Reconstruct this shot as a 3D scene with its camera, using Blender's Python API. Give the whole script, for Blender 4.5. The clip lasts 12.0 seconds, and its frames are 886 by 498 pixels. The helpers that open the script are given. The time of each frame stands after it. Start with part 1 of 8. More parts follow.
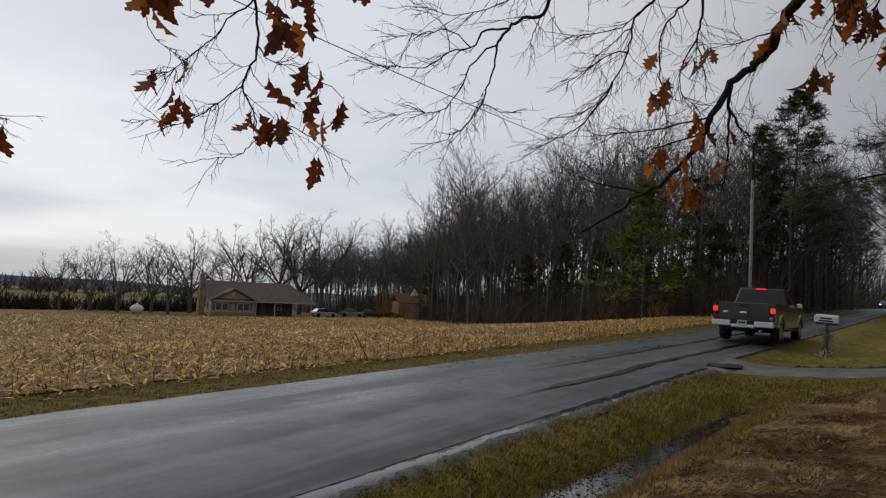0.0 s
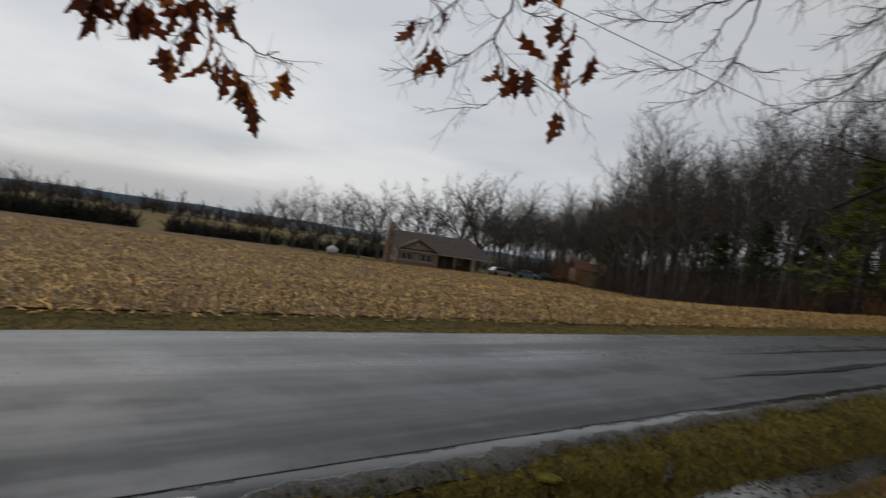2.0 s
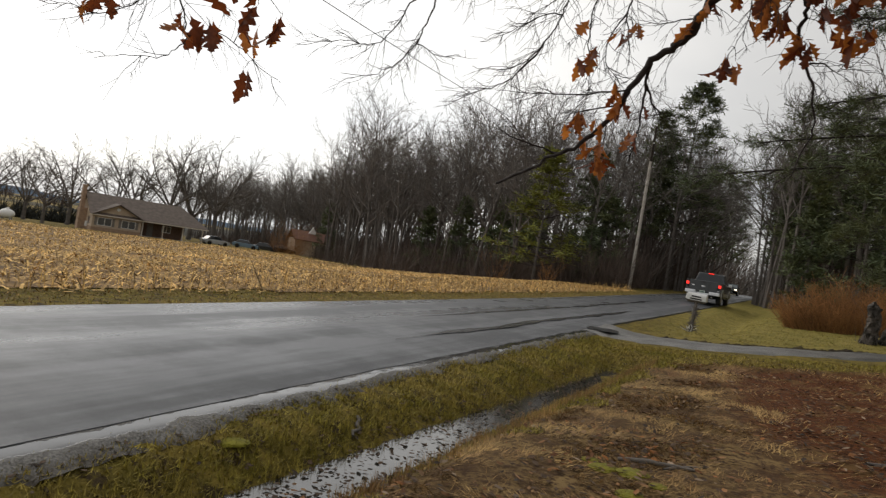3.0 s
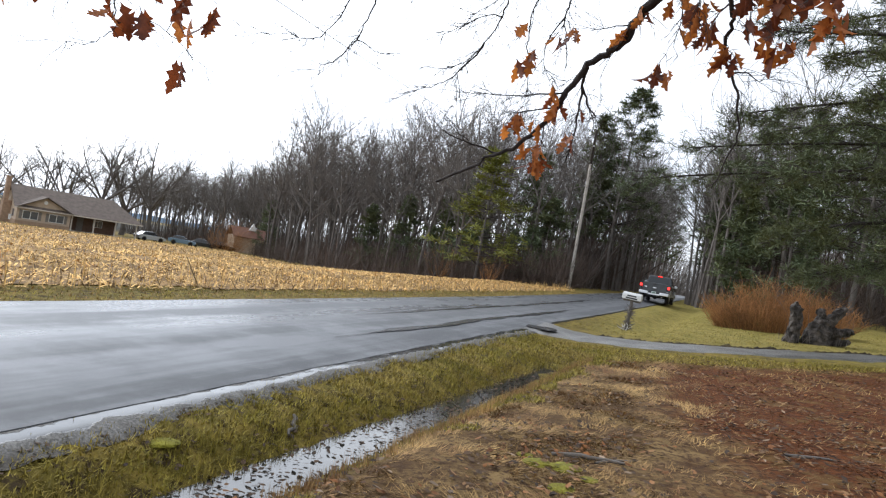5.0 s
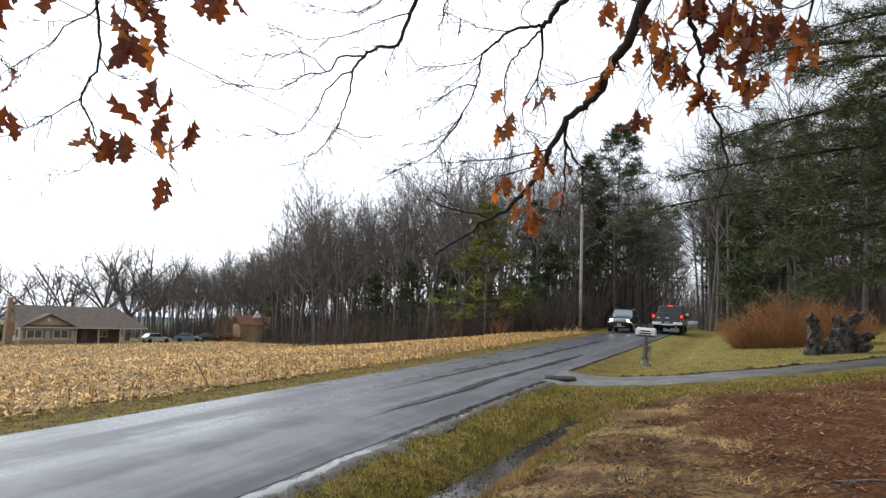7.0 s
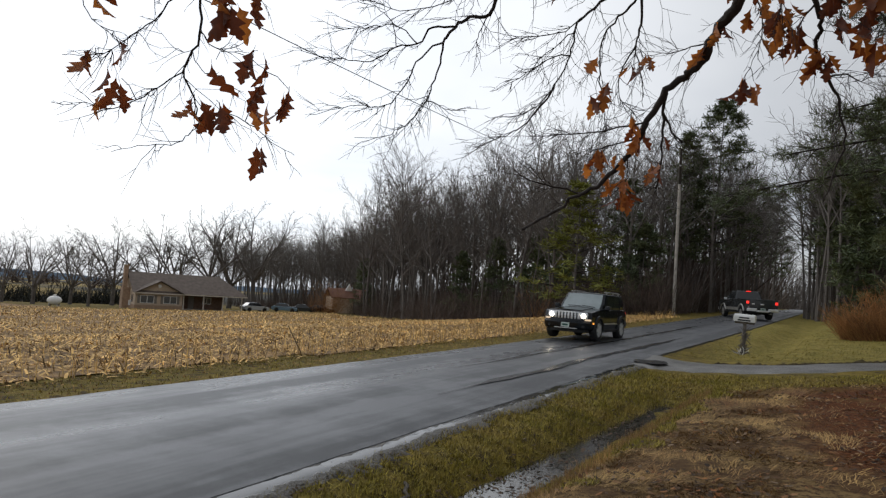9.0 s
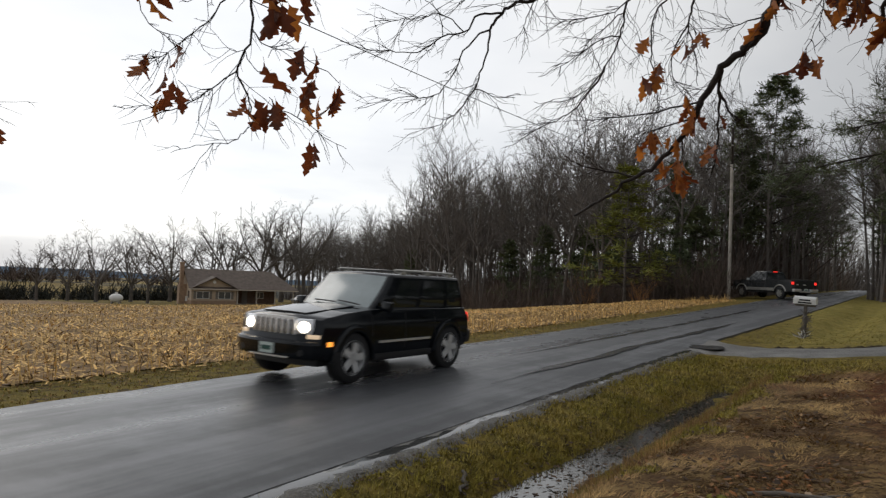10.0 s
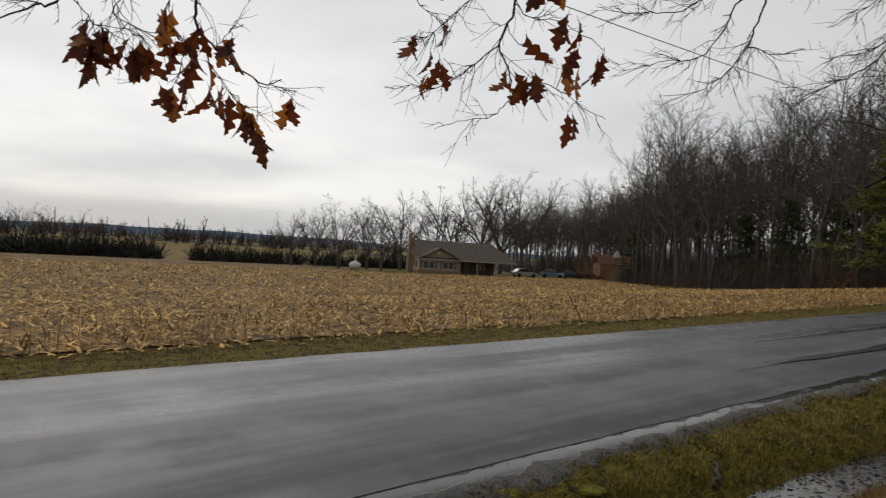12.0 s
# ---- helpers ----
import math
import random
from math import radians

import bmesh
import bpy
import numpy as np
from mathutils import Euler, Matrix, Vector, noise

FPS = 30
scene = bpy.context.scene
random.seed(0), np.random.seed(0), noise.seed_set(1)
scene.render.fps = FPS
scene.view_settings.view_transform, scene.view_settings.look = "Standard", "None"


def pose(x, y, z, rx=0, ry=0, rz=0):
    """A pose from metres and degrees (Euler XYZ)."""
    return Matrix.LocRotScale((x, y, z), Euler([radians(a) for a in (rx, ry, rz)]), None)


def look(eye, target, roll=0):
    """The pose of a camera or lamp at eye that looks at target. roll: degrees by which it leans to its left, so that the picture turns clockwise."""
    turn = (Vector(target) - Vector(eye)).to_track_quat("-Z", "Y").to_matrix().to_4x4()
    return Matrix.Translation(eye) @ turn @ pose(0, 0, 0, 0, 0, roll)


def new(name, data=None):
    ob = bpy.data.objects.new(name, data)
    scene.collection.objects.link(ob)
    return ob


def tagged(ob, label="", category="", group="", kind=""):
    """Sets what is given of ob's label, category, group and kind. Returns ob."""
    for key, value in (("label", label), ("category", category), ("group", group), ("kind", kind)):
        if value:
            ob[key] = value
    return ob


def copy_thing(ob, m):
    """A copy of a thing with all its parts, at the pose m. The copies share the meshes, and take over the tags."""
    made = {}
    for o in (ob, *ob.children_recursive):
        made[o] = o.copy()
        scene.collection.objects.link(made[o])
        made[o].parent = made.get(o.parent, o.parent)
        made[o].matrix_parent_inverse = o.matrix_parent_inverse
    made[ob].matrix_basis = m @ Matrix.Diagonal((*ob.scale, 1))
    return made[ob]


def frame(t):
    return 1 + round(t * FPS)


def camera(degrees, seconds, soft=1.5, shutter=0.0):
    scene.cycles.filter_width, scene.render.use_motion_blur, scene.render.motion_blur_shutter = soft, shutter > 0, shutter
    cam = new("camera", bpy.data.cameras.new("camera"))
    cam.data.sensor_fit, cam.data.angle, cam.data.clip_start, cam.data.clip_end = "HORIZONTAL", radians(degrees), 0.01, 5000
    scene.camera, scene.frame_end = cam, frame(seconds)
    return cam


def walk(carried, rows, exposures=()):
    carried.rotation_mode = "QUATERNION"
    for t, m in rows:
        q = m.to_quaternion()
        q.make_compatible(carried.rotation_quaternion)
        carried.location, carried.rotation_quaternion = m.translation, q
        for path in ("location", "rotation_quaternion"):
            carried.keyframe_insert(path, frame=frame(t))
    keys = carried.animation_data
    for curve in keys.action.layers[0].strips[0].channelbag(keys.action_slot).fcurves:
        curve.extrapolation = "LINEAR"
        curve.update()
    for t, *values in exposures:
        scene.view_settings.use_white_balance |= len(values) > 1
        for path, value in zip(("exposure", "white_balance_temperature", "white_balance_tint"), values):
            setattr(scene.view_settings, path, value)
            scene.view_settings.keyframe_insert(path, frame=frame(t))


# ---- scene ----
cam = camera(67.1, 12.0, soft=1.25, shutter=0.2)
METRES, EYE, TILT, LEAN, TURN = 1.4, 1.55, 0.0, 0.5, 32.0
ROWS = [
    (0.0, 0.0, 0.0, 0.0, -0.21, 3.41, -3.59),
    (0.5, -0.0756, -0.009, -0.0495, 4.08, -0.31, -7.64),
    (1.0, -0.2632, -0.0385, -0.0577, 26.87, -1.38, -9.66),
    (1.5, -0.289, -0.0506, -0.0567, 29.82, -1.07, -9.49),
    (2.0, -0.2153, -0.049, -0.06, 15.0, -1.48, -9.04),
    (2.5, -0.1114, -0.0632, -0.0679, -1.48, -0.78, -10.86),
    (3.0, -0.0689, -0.0811, -0.0631, -8.97, 0.0, -10.14),
    (3.5, -0.0446, -0.0971, -0.0643, -12.33, 0.16, -10.52),
    (5.5, -0.0456, -0.0945, -0.0643, -13.93, 0.84, -10.71),
    (6.0, -0.041, -0.0943, -0.0664, -13.87, 0.38, -10.64),
    (6.5, -0.0548, -0.0945, -0.0644, -14.19, 1.17, -9.44),
    (7.0, -0.05, -0.0497, 0.0086, -13.3, 5.79, -2.54),
    (7.5, -0.0222, -0.0124, 0.0206, -8.76, 7.42, -3.99),
    (9.5, -0.0444, -0.0161, -0.0118, -4.5, 2.49, -3.76),
    (10.0, -0.0643, -0.0124, -0.0101, -1.75, 2.31, -3.04),
    (10.5, -0.0962, -0.0047, -0.0116, 1.9, 2.05, -2.8),
    (11.0, -0.1101, 0.0064, -0.0203, 3.71, 0.33, -3.34),
    (11.5, -0.1887, 0.0136, -0.0188, 9.89, -0.72, -4.23),
    (12.0, -0.2347, 0.0175, -0.0174, 16.73, -1.12, -4.21),
]
EXPOSURES = [(0.0, -0.4, 6250, 10), (1.0, -0.1, 6700, 10), (1.5, -0.46, 6600, 10), (2.0, -0.65, 6350, 10), (2.5, -0.3, 6550, 10), (3.0, 0.36, 6800, 10), (3.5, 0.95, 6500, 10), (5.5, 1.36, 5950, 10),
             (6.5, 1.36, 5850, 10), (7.0, 1.1, 6100, 10), (7.5, 0.52, 5900, 10), (9.5, 0.2, 6400, 10), (10.5, -0.06, 6500, 10), (11.0, -0.2, 6500, 10), (11.5, -0.04, 6550, 10), (12.0, -0.33, 6650, 10)]
walk(cam, [(t, pose(0, 0, EYE, TILT, LEAN, TURN) @ pose(METRES * x, METRES * y, METRES * z, 90 + pitch, roll, yaw)) for t, x, y, z, yaw, pitch, roll in ROWS], EXPOSURES)

# ---- light: an overcast winter sky ----
world = bpy.data.worlds.new("world")
scene.world = world
world.use_nodes = True


def build_sky():
    nt = world.node_tree
    nt.nodes.clear()
    out = nt.nodes.new("ShaderNodeOutputWorld")
    bg = nt.nodes.new("ShaderNodeBackground")
    bg.inputs["Strength"].default_value = 1.0
    tc = nt.nodes.new("ShaderNodeTexCoord")
    sep = nt.nodes.new("ShaderNodeSeparateXYZ")
    nt.links.new(tc.outputs["Generated"], sep.inputs[0])
    # cloud layer: projected on a flat deck so that the banks crowd towards the horizon
    mx = nt.nodes.new("ShaderNodeMath"); mx.operation = "MAXIMUM"; mx.inputs[1].default_value = 0.0
    ad = nt.nodes.new("ShaderNodeMath"); ad.operation = "ADD"; ad.inputs[1].default_value = 0.12
    nt.links.new(sep.outputs["Z"], mx.inputs[0]); nt.links.new(mx.outputs[0], ad.inputs[0])
    dv = nt.nodes.new("ShaderNodeVectorMath"); dv.operation = "DIVIDE"
    cb = nt.nodes.new("ShaderNodeCombineXYZ")
    for i in range(3):
        nt.links.new(ad.outputs[0], cb.inputs[i])
    nt.links.new(tc.outputs["Generated"], dv.inputs[0]); nt.links.new(cb.outputs[0], dv.inputs[1])
    nz = nt.nodes.new("ShaderNodeTexNoise"); nz.inputs["Scale"].default_value = 0.55; nz.inputs["Detail"].default_value = 5; nz.inputs["Roughness"].default_value = 0.5
    nt.links.new(dv.outputs[0], nz.inputs["Vector"])
    cr = nt.nodes.new("ShaderNodeValToRGB")
    e = cr.color_ramp.elements
    e[0].position, e[0].color = 0.30, (0.58, 0.60, 0.635, 1)
    e[1].position, e[1].color = 0.62, (0.86, 0.86, 0.855, 1)
    nt.links.new(nz.outputs["Fac"], cr.inputs[0])
    # the deck thins towards the west
    br = nt.nodes.new("ShaderNodeVectorMath"); br.operation = "DOT_PRODUCT"; br.inputs[1].default_value = (-0.93, 0.25, 0.26)
    nt.links.new(tc.outputs["Generated"], br.inputs[0])
    rm = nt.nodes.new("ShaderNodeMapRange"); rm.interpolation_type = "SMOOTHSTEP"
    rm.inputs["From Min"].default_value = 0.05; rm.inputs["From Max"].default_value = 1.0
    rm.inputs["To Min"].default_value = 0.52; rm.inputs["To Max"].default_value = 1.34
    nt.links.new(br.outputs["Value"], rm.inputs["Value"])
    mu = nt.nodes.new("ShaderNodeMix"); mu.data_type = "RGBA"; mu.blend_type = "MULTIPLY"; mu.inputs["Factor"].default_value = 1.0
    cc = nt.nodes.new("ShaderNodeCombineColor")
    for i in range(3):
        nt.links.new(rm.outputs[0], cc.inputs[i])
    nt.links.new(cr.outputs[0], mu.inputs["A"]); nt.links.new(cc.outputs[0], mu.inputs["B"])
    # grey stratus bank low over the hills
    bk = nt.nodes.new("ShaderNodeMapRange"); bk.interpolation_type = "SMOOTHSTEP"
    bk.inputs["From Min"].default_value = 0.0; bk.inputs["From Max"].default_value = 0.05
    nz2 = nt.nodes.new("ShaderNodeTexNoise"); nz2.inputs["Scale"].default_value = 3.0; nz2.inputs["Detail"].default_value = 3
    mp = nt.nodes.new("ShaderNodeMapping"); mp.inputs["Scale"].default_value = (1, 1, 7)
    nt.links.new(tc.outputs["Generated"], mp.inputs[0]); nt.links.new(mp.outputs[0], nz2.inputs["Vector"])
    am = nt.nodes.new("ShaderNodeMath"); am.operation = "MULTIPLY_ADD"; am.inputs[1].default_value = 0.05; am.inputs[2].default_value = -0.025
    nt.links.new(nz2.outputs["Fac"], am.inputs[0])
    a2 = nt.nodes.new("ShaderNodeMath"); a2.operation = "ADD"
    nt.links.new(am.outputs[0], a2.inputs[0]); nt.links.new(sep.outputs["Z"], a2.inputs[1]); nt.links.new(a2.outputs[0], bk.inputs["Value"])
    fin = nt.nodes.new("ShaderNodeMix"); fin.data_type = "RGBA"
    fin.inputs["A"].default_value = (0.64, 0.675, 0.72, 1)
    nt.links.new(bk.outputs[0], fin.inputs["Factor"]); nt.links.new(mu.outputs["Result"], fin.inputs["B"])
    # clear sky glimmers faintly through the deck
    sky = nt.nodes.new("ShaderNodeTexSky"); sky.sky_type = "NISHITA"; sky.sun_disc = False
    sky.sun_elevation, sky.sun_rotation = radians(36), radians(-76)
    sc = nt.nodes.new("ShaderNodeVectorMath"); sc.operation = "SCALE"; sc.inputs["Scale"].default_value = 0.10
    nt.links.new(sky.outputs[0], sc.inputs[0])
    deck = nt.nodes.new("ShaderNodeMix"); deck.data_type = "RGBA"; deck.inputs["Factor"].default_value = 0.90
    nt.links.new(sc.outputs[0], deck.inputs["A"]); nt.links.new(fin.outputs["Result"], deck.inputs["B"])
    nt.links.new(deck.outputs["Result"], bg.inputs["Color"])
    nt.links.new(bg.outputs[0], out.inputs[0])


build_sky()
sun_data = bpy.data.lights.new("sun", "SUN")
sun_data.energy, sun_data.angle, sun_data.color = 0.5, radians(25), (1.0, 0.95, 0.88)
sun = new("sun", sun_data)
sun.matrix_world = look((-60, 15, 45), (0, 0, 0))


# ---- small helpers ----
def mat(name, base, rough=0.8, metal=0.0, var=0.25, scale=3.0, fine=40.0, bump=0.15, second=None, mask_scale=0.5, spec=0.4, island=0.0, coat=0.0):
    """A surface with variation at two scales, a second tint in patches and fine relief."""
    m = bpy.data.materials.new(name)
    m.use_nodes = True
    nt = m.node_tree
    b = nt.nodes["Principled BSDF"]
    b.inputs["Roughness"].default_value = rough
    b.inputs["Metallic"].default_value = metal
    b.inputs["Specular IOR Level"].default_value = spec
    b.inputs["Coat Weight"].default_value = coat
    tc = nt.nodes.new("ShaderNodeTexCoord")
    n1 = nt.nodes.new("ShaderNodeTexNoise"); n1.inputs["Scale"].default_value = scale; n1.inputs["Detail"].default_value = 6
    n2 = nt.nodes.new("ShaderNodeTexNoise"); n2.inputs["Scale"].default_value = fine; n2.inputs["Detail"].default_value = 4
    for n in (n1, n2):
        nt.links.new(tc.outputs["Object"], n.inputs["Vector"])
    cr = nt.nodes.new("ShaderNodeValToRGB")
    lo = tuple(max(0.0, c * (1 - var)) for c in base); hi = tuple(min(1.0, c * (1 + var)) for c in base)
    cr.color_ramp.elements[0].position, cr.color_ramp.elements[0].color = 0.3, (*lo, 1)
    cr.color_ramp.elements[1].position, cr.color_ramp.elements[1].color = 0.7, (*hi, 1)
    nt.links.new(n1.outputs["Fac"], cr.inputs[0])
    col = cr.outputs[0]
    if second:
        n3 = nt.nodes.new("ShaderNodeTexNoise"); n3.inputs["Scale"].default_value = mask_scale; n3.inputs["Detail"].default_value = 8; n3.inputs["Roughness"].default_value = 0.65
        nt.links.new(tc.outputs["Object"], n3.inputs["Vector"])
        mr = nt.nodes.new("ShaderNodeMapRange"); mr.inputs["From Min"].default_value = 0.44; mr.inputs["From Max"].default_value = 0.6
        nt.links.new(n3.outputs["Fac"], mr.inputs["Value"])
        mi = nt.nodes.new("ShaderNodeMix"); mi.data_type = "RGBA"; mi.inputs["B"].default_value = (*second, 1)
        nt.links.new(mr.outputs[0], mi.inputs["Factor"]); nt.links.new(col, mi.inputs["A"])
        col = mi.outputs["Result"]
    hs = nt.nodes.new("ShaderNodeHueSaturation")
    va = nt.nodes.new("ShaderNodeMapRange"); va.inputs["To Min"].default_value = 1 - var; va.inputs["To Max"].default_value = 1 + var
    nt.links.new(n2.outputs["Fac"], va.inputs["Value"])
    val = va.outputs[0]
    if island:
        ge = nt.nodes.new("ShaderNodeNewGeometry")
        vi = nt.nodes.new("ShaderNodeMapRange"); vi.inputs["To Min"].default_value = 1 - island; vi.inputs["To Max"].default_value = 1 + island
        nt.links.new(ge.outputs["Random Per Island"], vi.inputs["Value"])
        mm = nt.nodes.new("ShaderNodeMath"); mm.operation = "MULTIPLY"
        nt.links.new(val, mm.inputs[0]); nt.links.new(vi.outputs[0], mm.inputs[1])
        val = mm.outputs[0]
    nt.links.new(val, hs.inputs["Value"]); nt.links.new(col, hs.inputs["Color"])
    nt.links.new(hs.outputs[0], b.inputs["Base Color"])
    if bump:
        bp = nt.nodes.new("ShaderNodeBump"); bp.inputs["Strength"].default_value = bump; bp.inputs["Distance"].default_value = 0.02
        nt.links.new(n2.outputs["Fac"], bp.inputs["Height"]); nt.links.new(bp.outputs[0], b.inputs["Normal"])
    return m


def glow(name, colour, strength):
    m = bpy.data.materials.new(name)
    m.use_nodes = True
    b = m.node_tree.nodes["Principled BSDF"]
    b.inputs["Base Color"].default_value = (*(0.3 * c for c in colour), 1)
    b.inputs["Emission Color"].default_value = (*colour, 1)
    b.inputs["Emission Strength"].default_value = strength
    b.inputs["Roughness"].default_value = 0.2
    return m


def mesh_of(bm, name, material=None, smooth=False):
    me = bpy.data.meshes.new(name)
    bm.to_mesh(me)
    bm.free()
    if material:
        me.materials.append(material)
    if smooth:
        me.polygons.foreach_set("use_smooth", [True] * len(me.polygons))
    return me


def raw_mesh(name, verts, faces, material=None, smooth=False):
    me = bpy.data.meshes.new(name)
    me.from_pydata(verts, [], faces)
    if material:
        me.materials.append(material)
    if smooth:
        me.polygons.foreach_set("use_smooth", [True] * len(me.polygons))
    return me


def part(name, bm, material, parent, label="", smooth=False):
    ob = new(name, mesh_of(bm, name, material, smooth))
    ob.parent = parent
    if label:
        ob["label"] = label
    return ob


def part_me(name, me, parent, label=""):
    ob = new(name, me)
    ob.parent = parent
    if label:
        ob["label"] = label
    return ob


def box(bm, x0, x1, y0, y1, z0, z1, bevel=0.0):
    r = bmesh.ops.create_cube(bm, size=1.0, matrix=Matrix.Translation(((x0 + x1) / 2, (y0 + y1) / 2, (z0 + z1) / 2)) @ Matrix.Diagonal((x1 - x0, y1 - y0, z1 - z0, 1)))
    if bevel:
        es = {e for v in r["verts"] for e in v.link_edges}
        bmesh.ops.bevel(bm, geom=list(es), offset=bevel, segments=2, affect="EDGES", profile=0.5)
    return bm


def boxes(*specs, bevel=0.0):
    bm = bmesh.new()
    for s in specs:
        box(bm, *s, bevel=bevel)
    return bm


def cyl(bm, p, q, r0, r1=None, n=16, caps=True):
    p, q = Vector(p), Vector(q)
    d = q - p
    m = Matrix.Translation((p + q) / 2) @ d.to_track_quat("Z", "Y").to_matrix().to_4x4()
    bmesh.ops.create_cone(bm, cap_ends=caps, segments=n, radius1=r0, radius2=r0 if r1 is None else r1, depth=d.length, matrix=m)
    return bm


def profile(bm, pts, x0, x1, axis="x"):
    """A closed outline (u, z) pulled from x0 to x1 along an axis."""
    if axis == "x":
        a = [bm.verts.new((x0, u, z)) for u, z in pts]; b = [bm.verts.new((x1, u, z)) for u, z in pts]
    else:
        a = [bm.verts.new((u, x0, z)) for u, z in pts]; b = [bm.verts.new((u, x1, z)) for u, z in pts]
    n = len(pts)
    for i in range(n):
        bm.faces.new((a[i], a[(i + 1) % n], b[(i + 1) % n], b[i]))
    bm.faces.new(a[::-1]); bm.faces.new(b)
    bmesh.ops.recalc_face_normals(bm, faces=bm.faces)
    return bm


class Tubes:
    """Collects many thin tapered tubes into one mesh."""

    def __init__(self):
        self.v, self.f = [], []

    def add(self, pts, radii, n=4):
        base = len(self.v)
        up = Vector((0.13, 0.31, 0.94))
        last = None
        k = len(pts)
        for i, (p, r) in enumerate(zip(pts, radii)):
            d = (pts[min(i + 1, k - 1)] - pts[max(i - 1, 0)])
            d = d.normalized() if d.length > 1e-9 else Vector((0, 0, 1))
            a = d.cross(up) if last is None else last - d * last.dot(d)
            if a.length < 0.05:
                a = d.cross(Vector((1, 0, 0)))
            a.normalize()
            last = a
            b = d.cross(a)
            for j in range(n):
                t = 2 * math.pi * j / n
                q = p + a * (r * math.cos(t)) + b * (r * math.sin(t))
                self.v.append((q.x, q.y, q.z))
        for i in range(k - 1):
            for j in range(n):
                s = base + i * n
                self.f.append((s + j, s + (j + 1) % n, s + n + (j + 1) % n, s + n + j))

    def mesh(self, name, material):
        return raw_mesh(name, self.v, self.f, material, smooth=True)


def wander(rng, start, way, length, segs, bend, lift=0.0):
    pts = [start.copy()]
    d = way.normalized()
    for i in range(segs):
        d = (d + Vector((rng.uniform(-1, 1), rng.uniform(-1, 1), rng.uniform(-1, 1))) * bend + Vector((0, 0, lift))).normalized()
        pts.append(pts[-1] + d * (length / segs))
    return pts


def catmull(pts, per=5):
    out = []
    n = len(pts)
    for i in range(n - 1):
        a, b, c, d = pts[max(i - 1, 0)], pts[i], pts[i + 1], pts[min(i + 2, n - 1)]
        for k in range(per):
            t = k / per
            out.append(0.5 * ((2 * b) + (c - a) * t + (2 * a - 5 * b + 4 * c - d) * t * t + (3 * b - a - 3 * c + d) * t ** 3))
    out.append(pts[-1])
    return out


# ---- materials ----
BARK = mat("bark", (0.120, 0.106, 0.094), 0.9, var=0.35, scale=2, fine=25, bump=0.5)
TWIG = mat("twig", (0.152, 0.133, 0.118), 0.9, var=0.3, scale=1, fine=10, bump=0)
OAK_BARK = mat("oak_bark", (0.040, 0.032, 0.028), 0.85, var=0.4, scale=12, fine=90, bump=0.6)
GREY_BARK = mat("grey_bark", (0.115, 0.10, 0.085), 0.9, var=0.35, scale=2, fine=25, bump=0.5)
NEEDLE = mat("needles", (0.098, 0.124, 0.060), 0.8, var=0.35, scale=1.2, fine=9, bump=0, second=(0.120, 0.130, 0.050), mask_scale=0.35, island=0.45)
NEEDLE_Y = mat("needles_yellowish", (0.19, 0.20, 0.035), 0.8, var=0.35, scale=1.2, fine=9, bump=0, island=0.4)
BRUSH = mat("brush_twigs", (0.090, 0.066, 0.053), 0.95, var=0.4, scale=0.5, fine=6, bump=0, island=0.4)
HEDGE = mat("hedge_leaf", (0.032, 0.033, 0.026), 0.9, var=0.4, scale=0.6, fine=5, bump=0, island=0.4)
RUST_BUSH = mat("rust_bush", (0.32, 0.155, 0.055), 0.9, var=0.35, scale=0.8, fine=9, bump=0, island=0.45)
STRAW = mat("corn_stubble", (0.61, 0.390, 0.138), 0.85, var=0.30, scale=0.4, fine=6, bump=0, island=0.65)
# golden litter; the dark second tint paints the shadows among the stalks
GAP_SHADED_SOIL = mat("gap_shaded_litter", (0.28, 0.168, 0.060), 0.95, var=0.5, scale=1.5, fine=14, bump=0.8, second=(0.10, 0.060, 0.026), mask_scale=1.9)


# ---- the lie of the land ----
def smooth_curve(keys, lo, hi, width):
    ys = np.arange(lo, hi + 1.0)
    v = np.interp(ys, [k[0] for k in keys], [k[1] for k in keys])
    ker = np.ones(width) / width
    pad = np.pad(v, width, mode="edge")
    for _ in range(2):
        pad = np.convolve(pad, ker, mode="same")
    v = pad[width:-width]
    return lambda y: float(np.interp(y, ys, v))


road_x = smooth_curve([(-300, -6.2), (0, -5.43), (14, -5.17), (27, -3.9), (45, -1.9), (80, 0.8), (150, 5.5), (260, 14), (700, 60)], -300, 700, 13)
road_z = smooth_curve([(-300, -3.0), (-60, -0.4), (0, 0.0), (12, 0.03), (25, 0.27), (45, 0.88), (60, 1.16), (80, 1.52), (150, 2.25), (260, 2.7), (700, 3.0)], -300, 700, 11)
HALF = 1.93


def ss(v, a, b):
    t = min(1.0, max(0.0, (v - a) / (b - a)))
    return t * t * (3 - 2 * t)


def ditch_x(y):
    return -2.62 + 0.09 * y


def bumps(x, y, s, seed=0.0):
    return noise.noise((x * s + seed, y * s - seed, seed * 0.7))


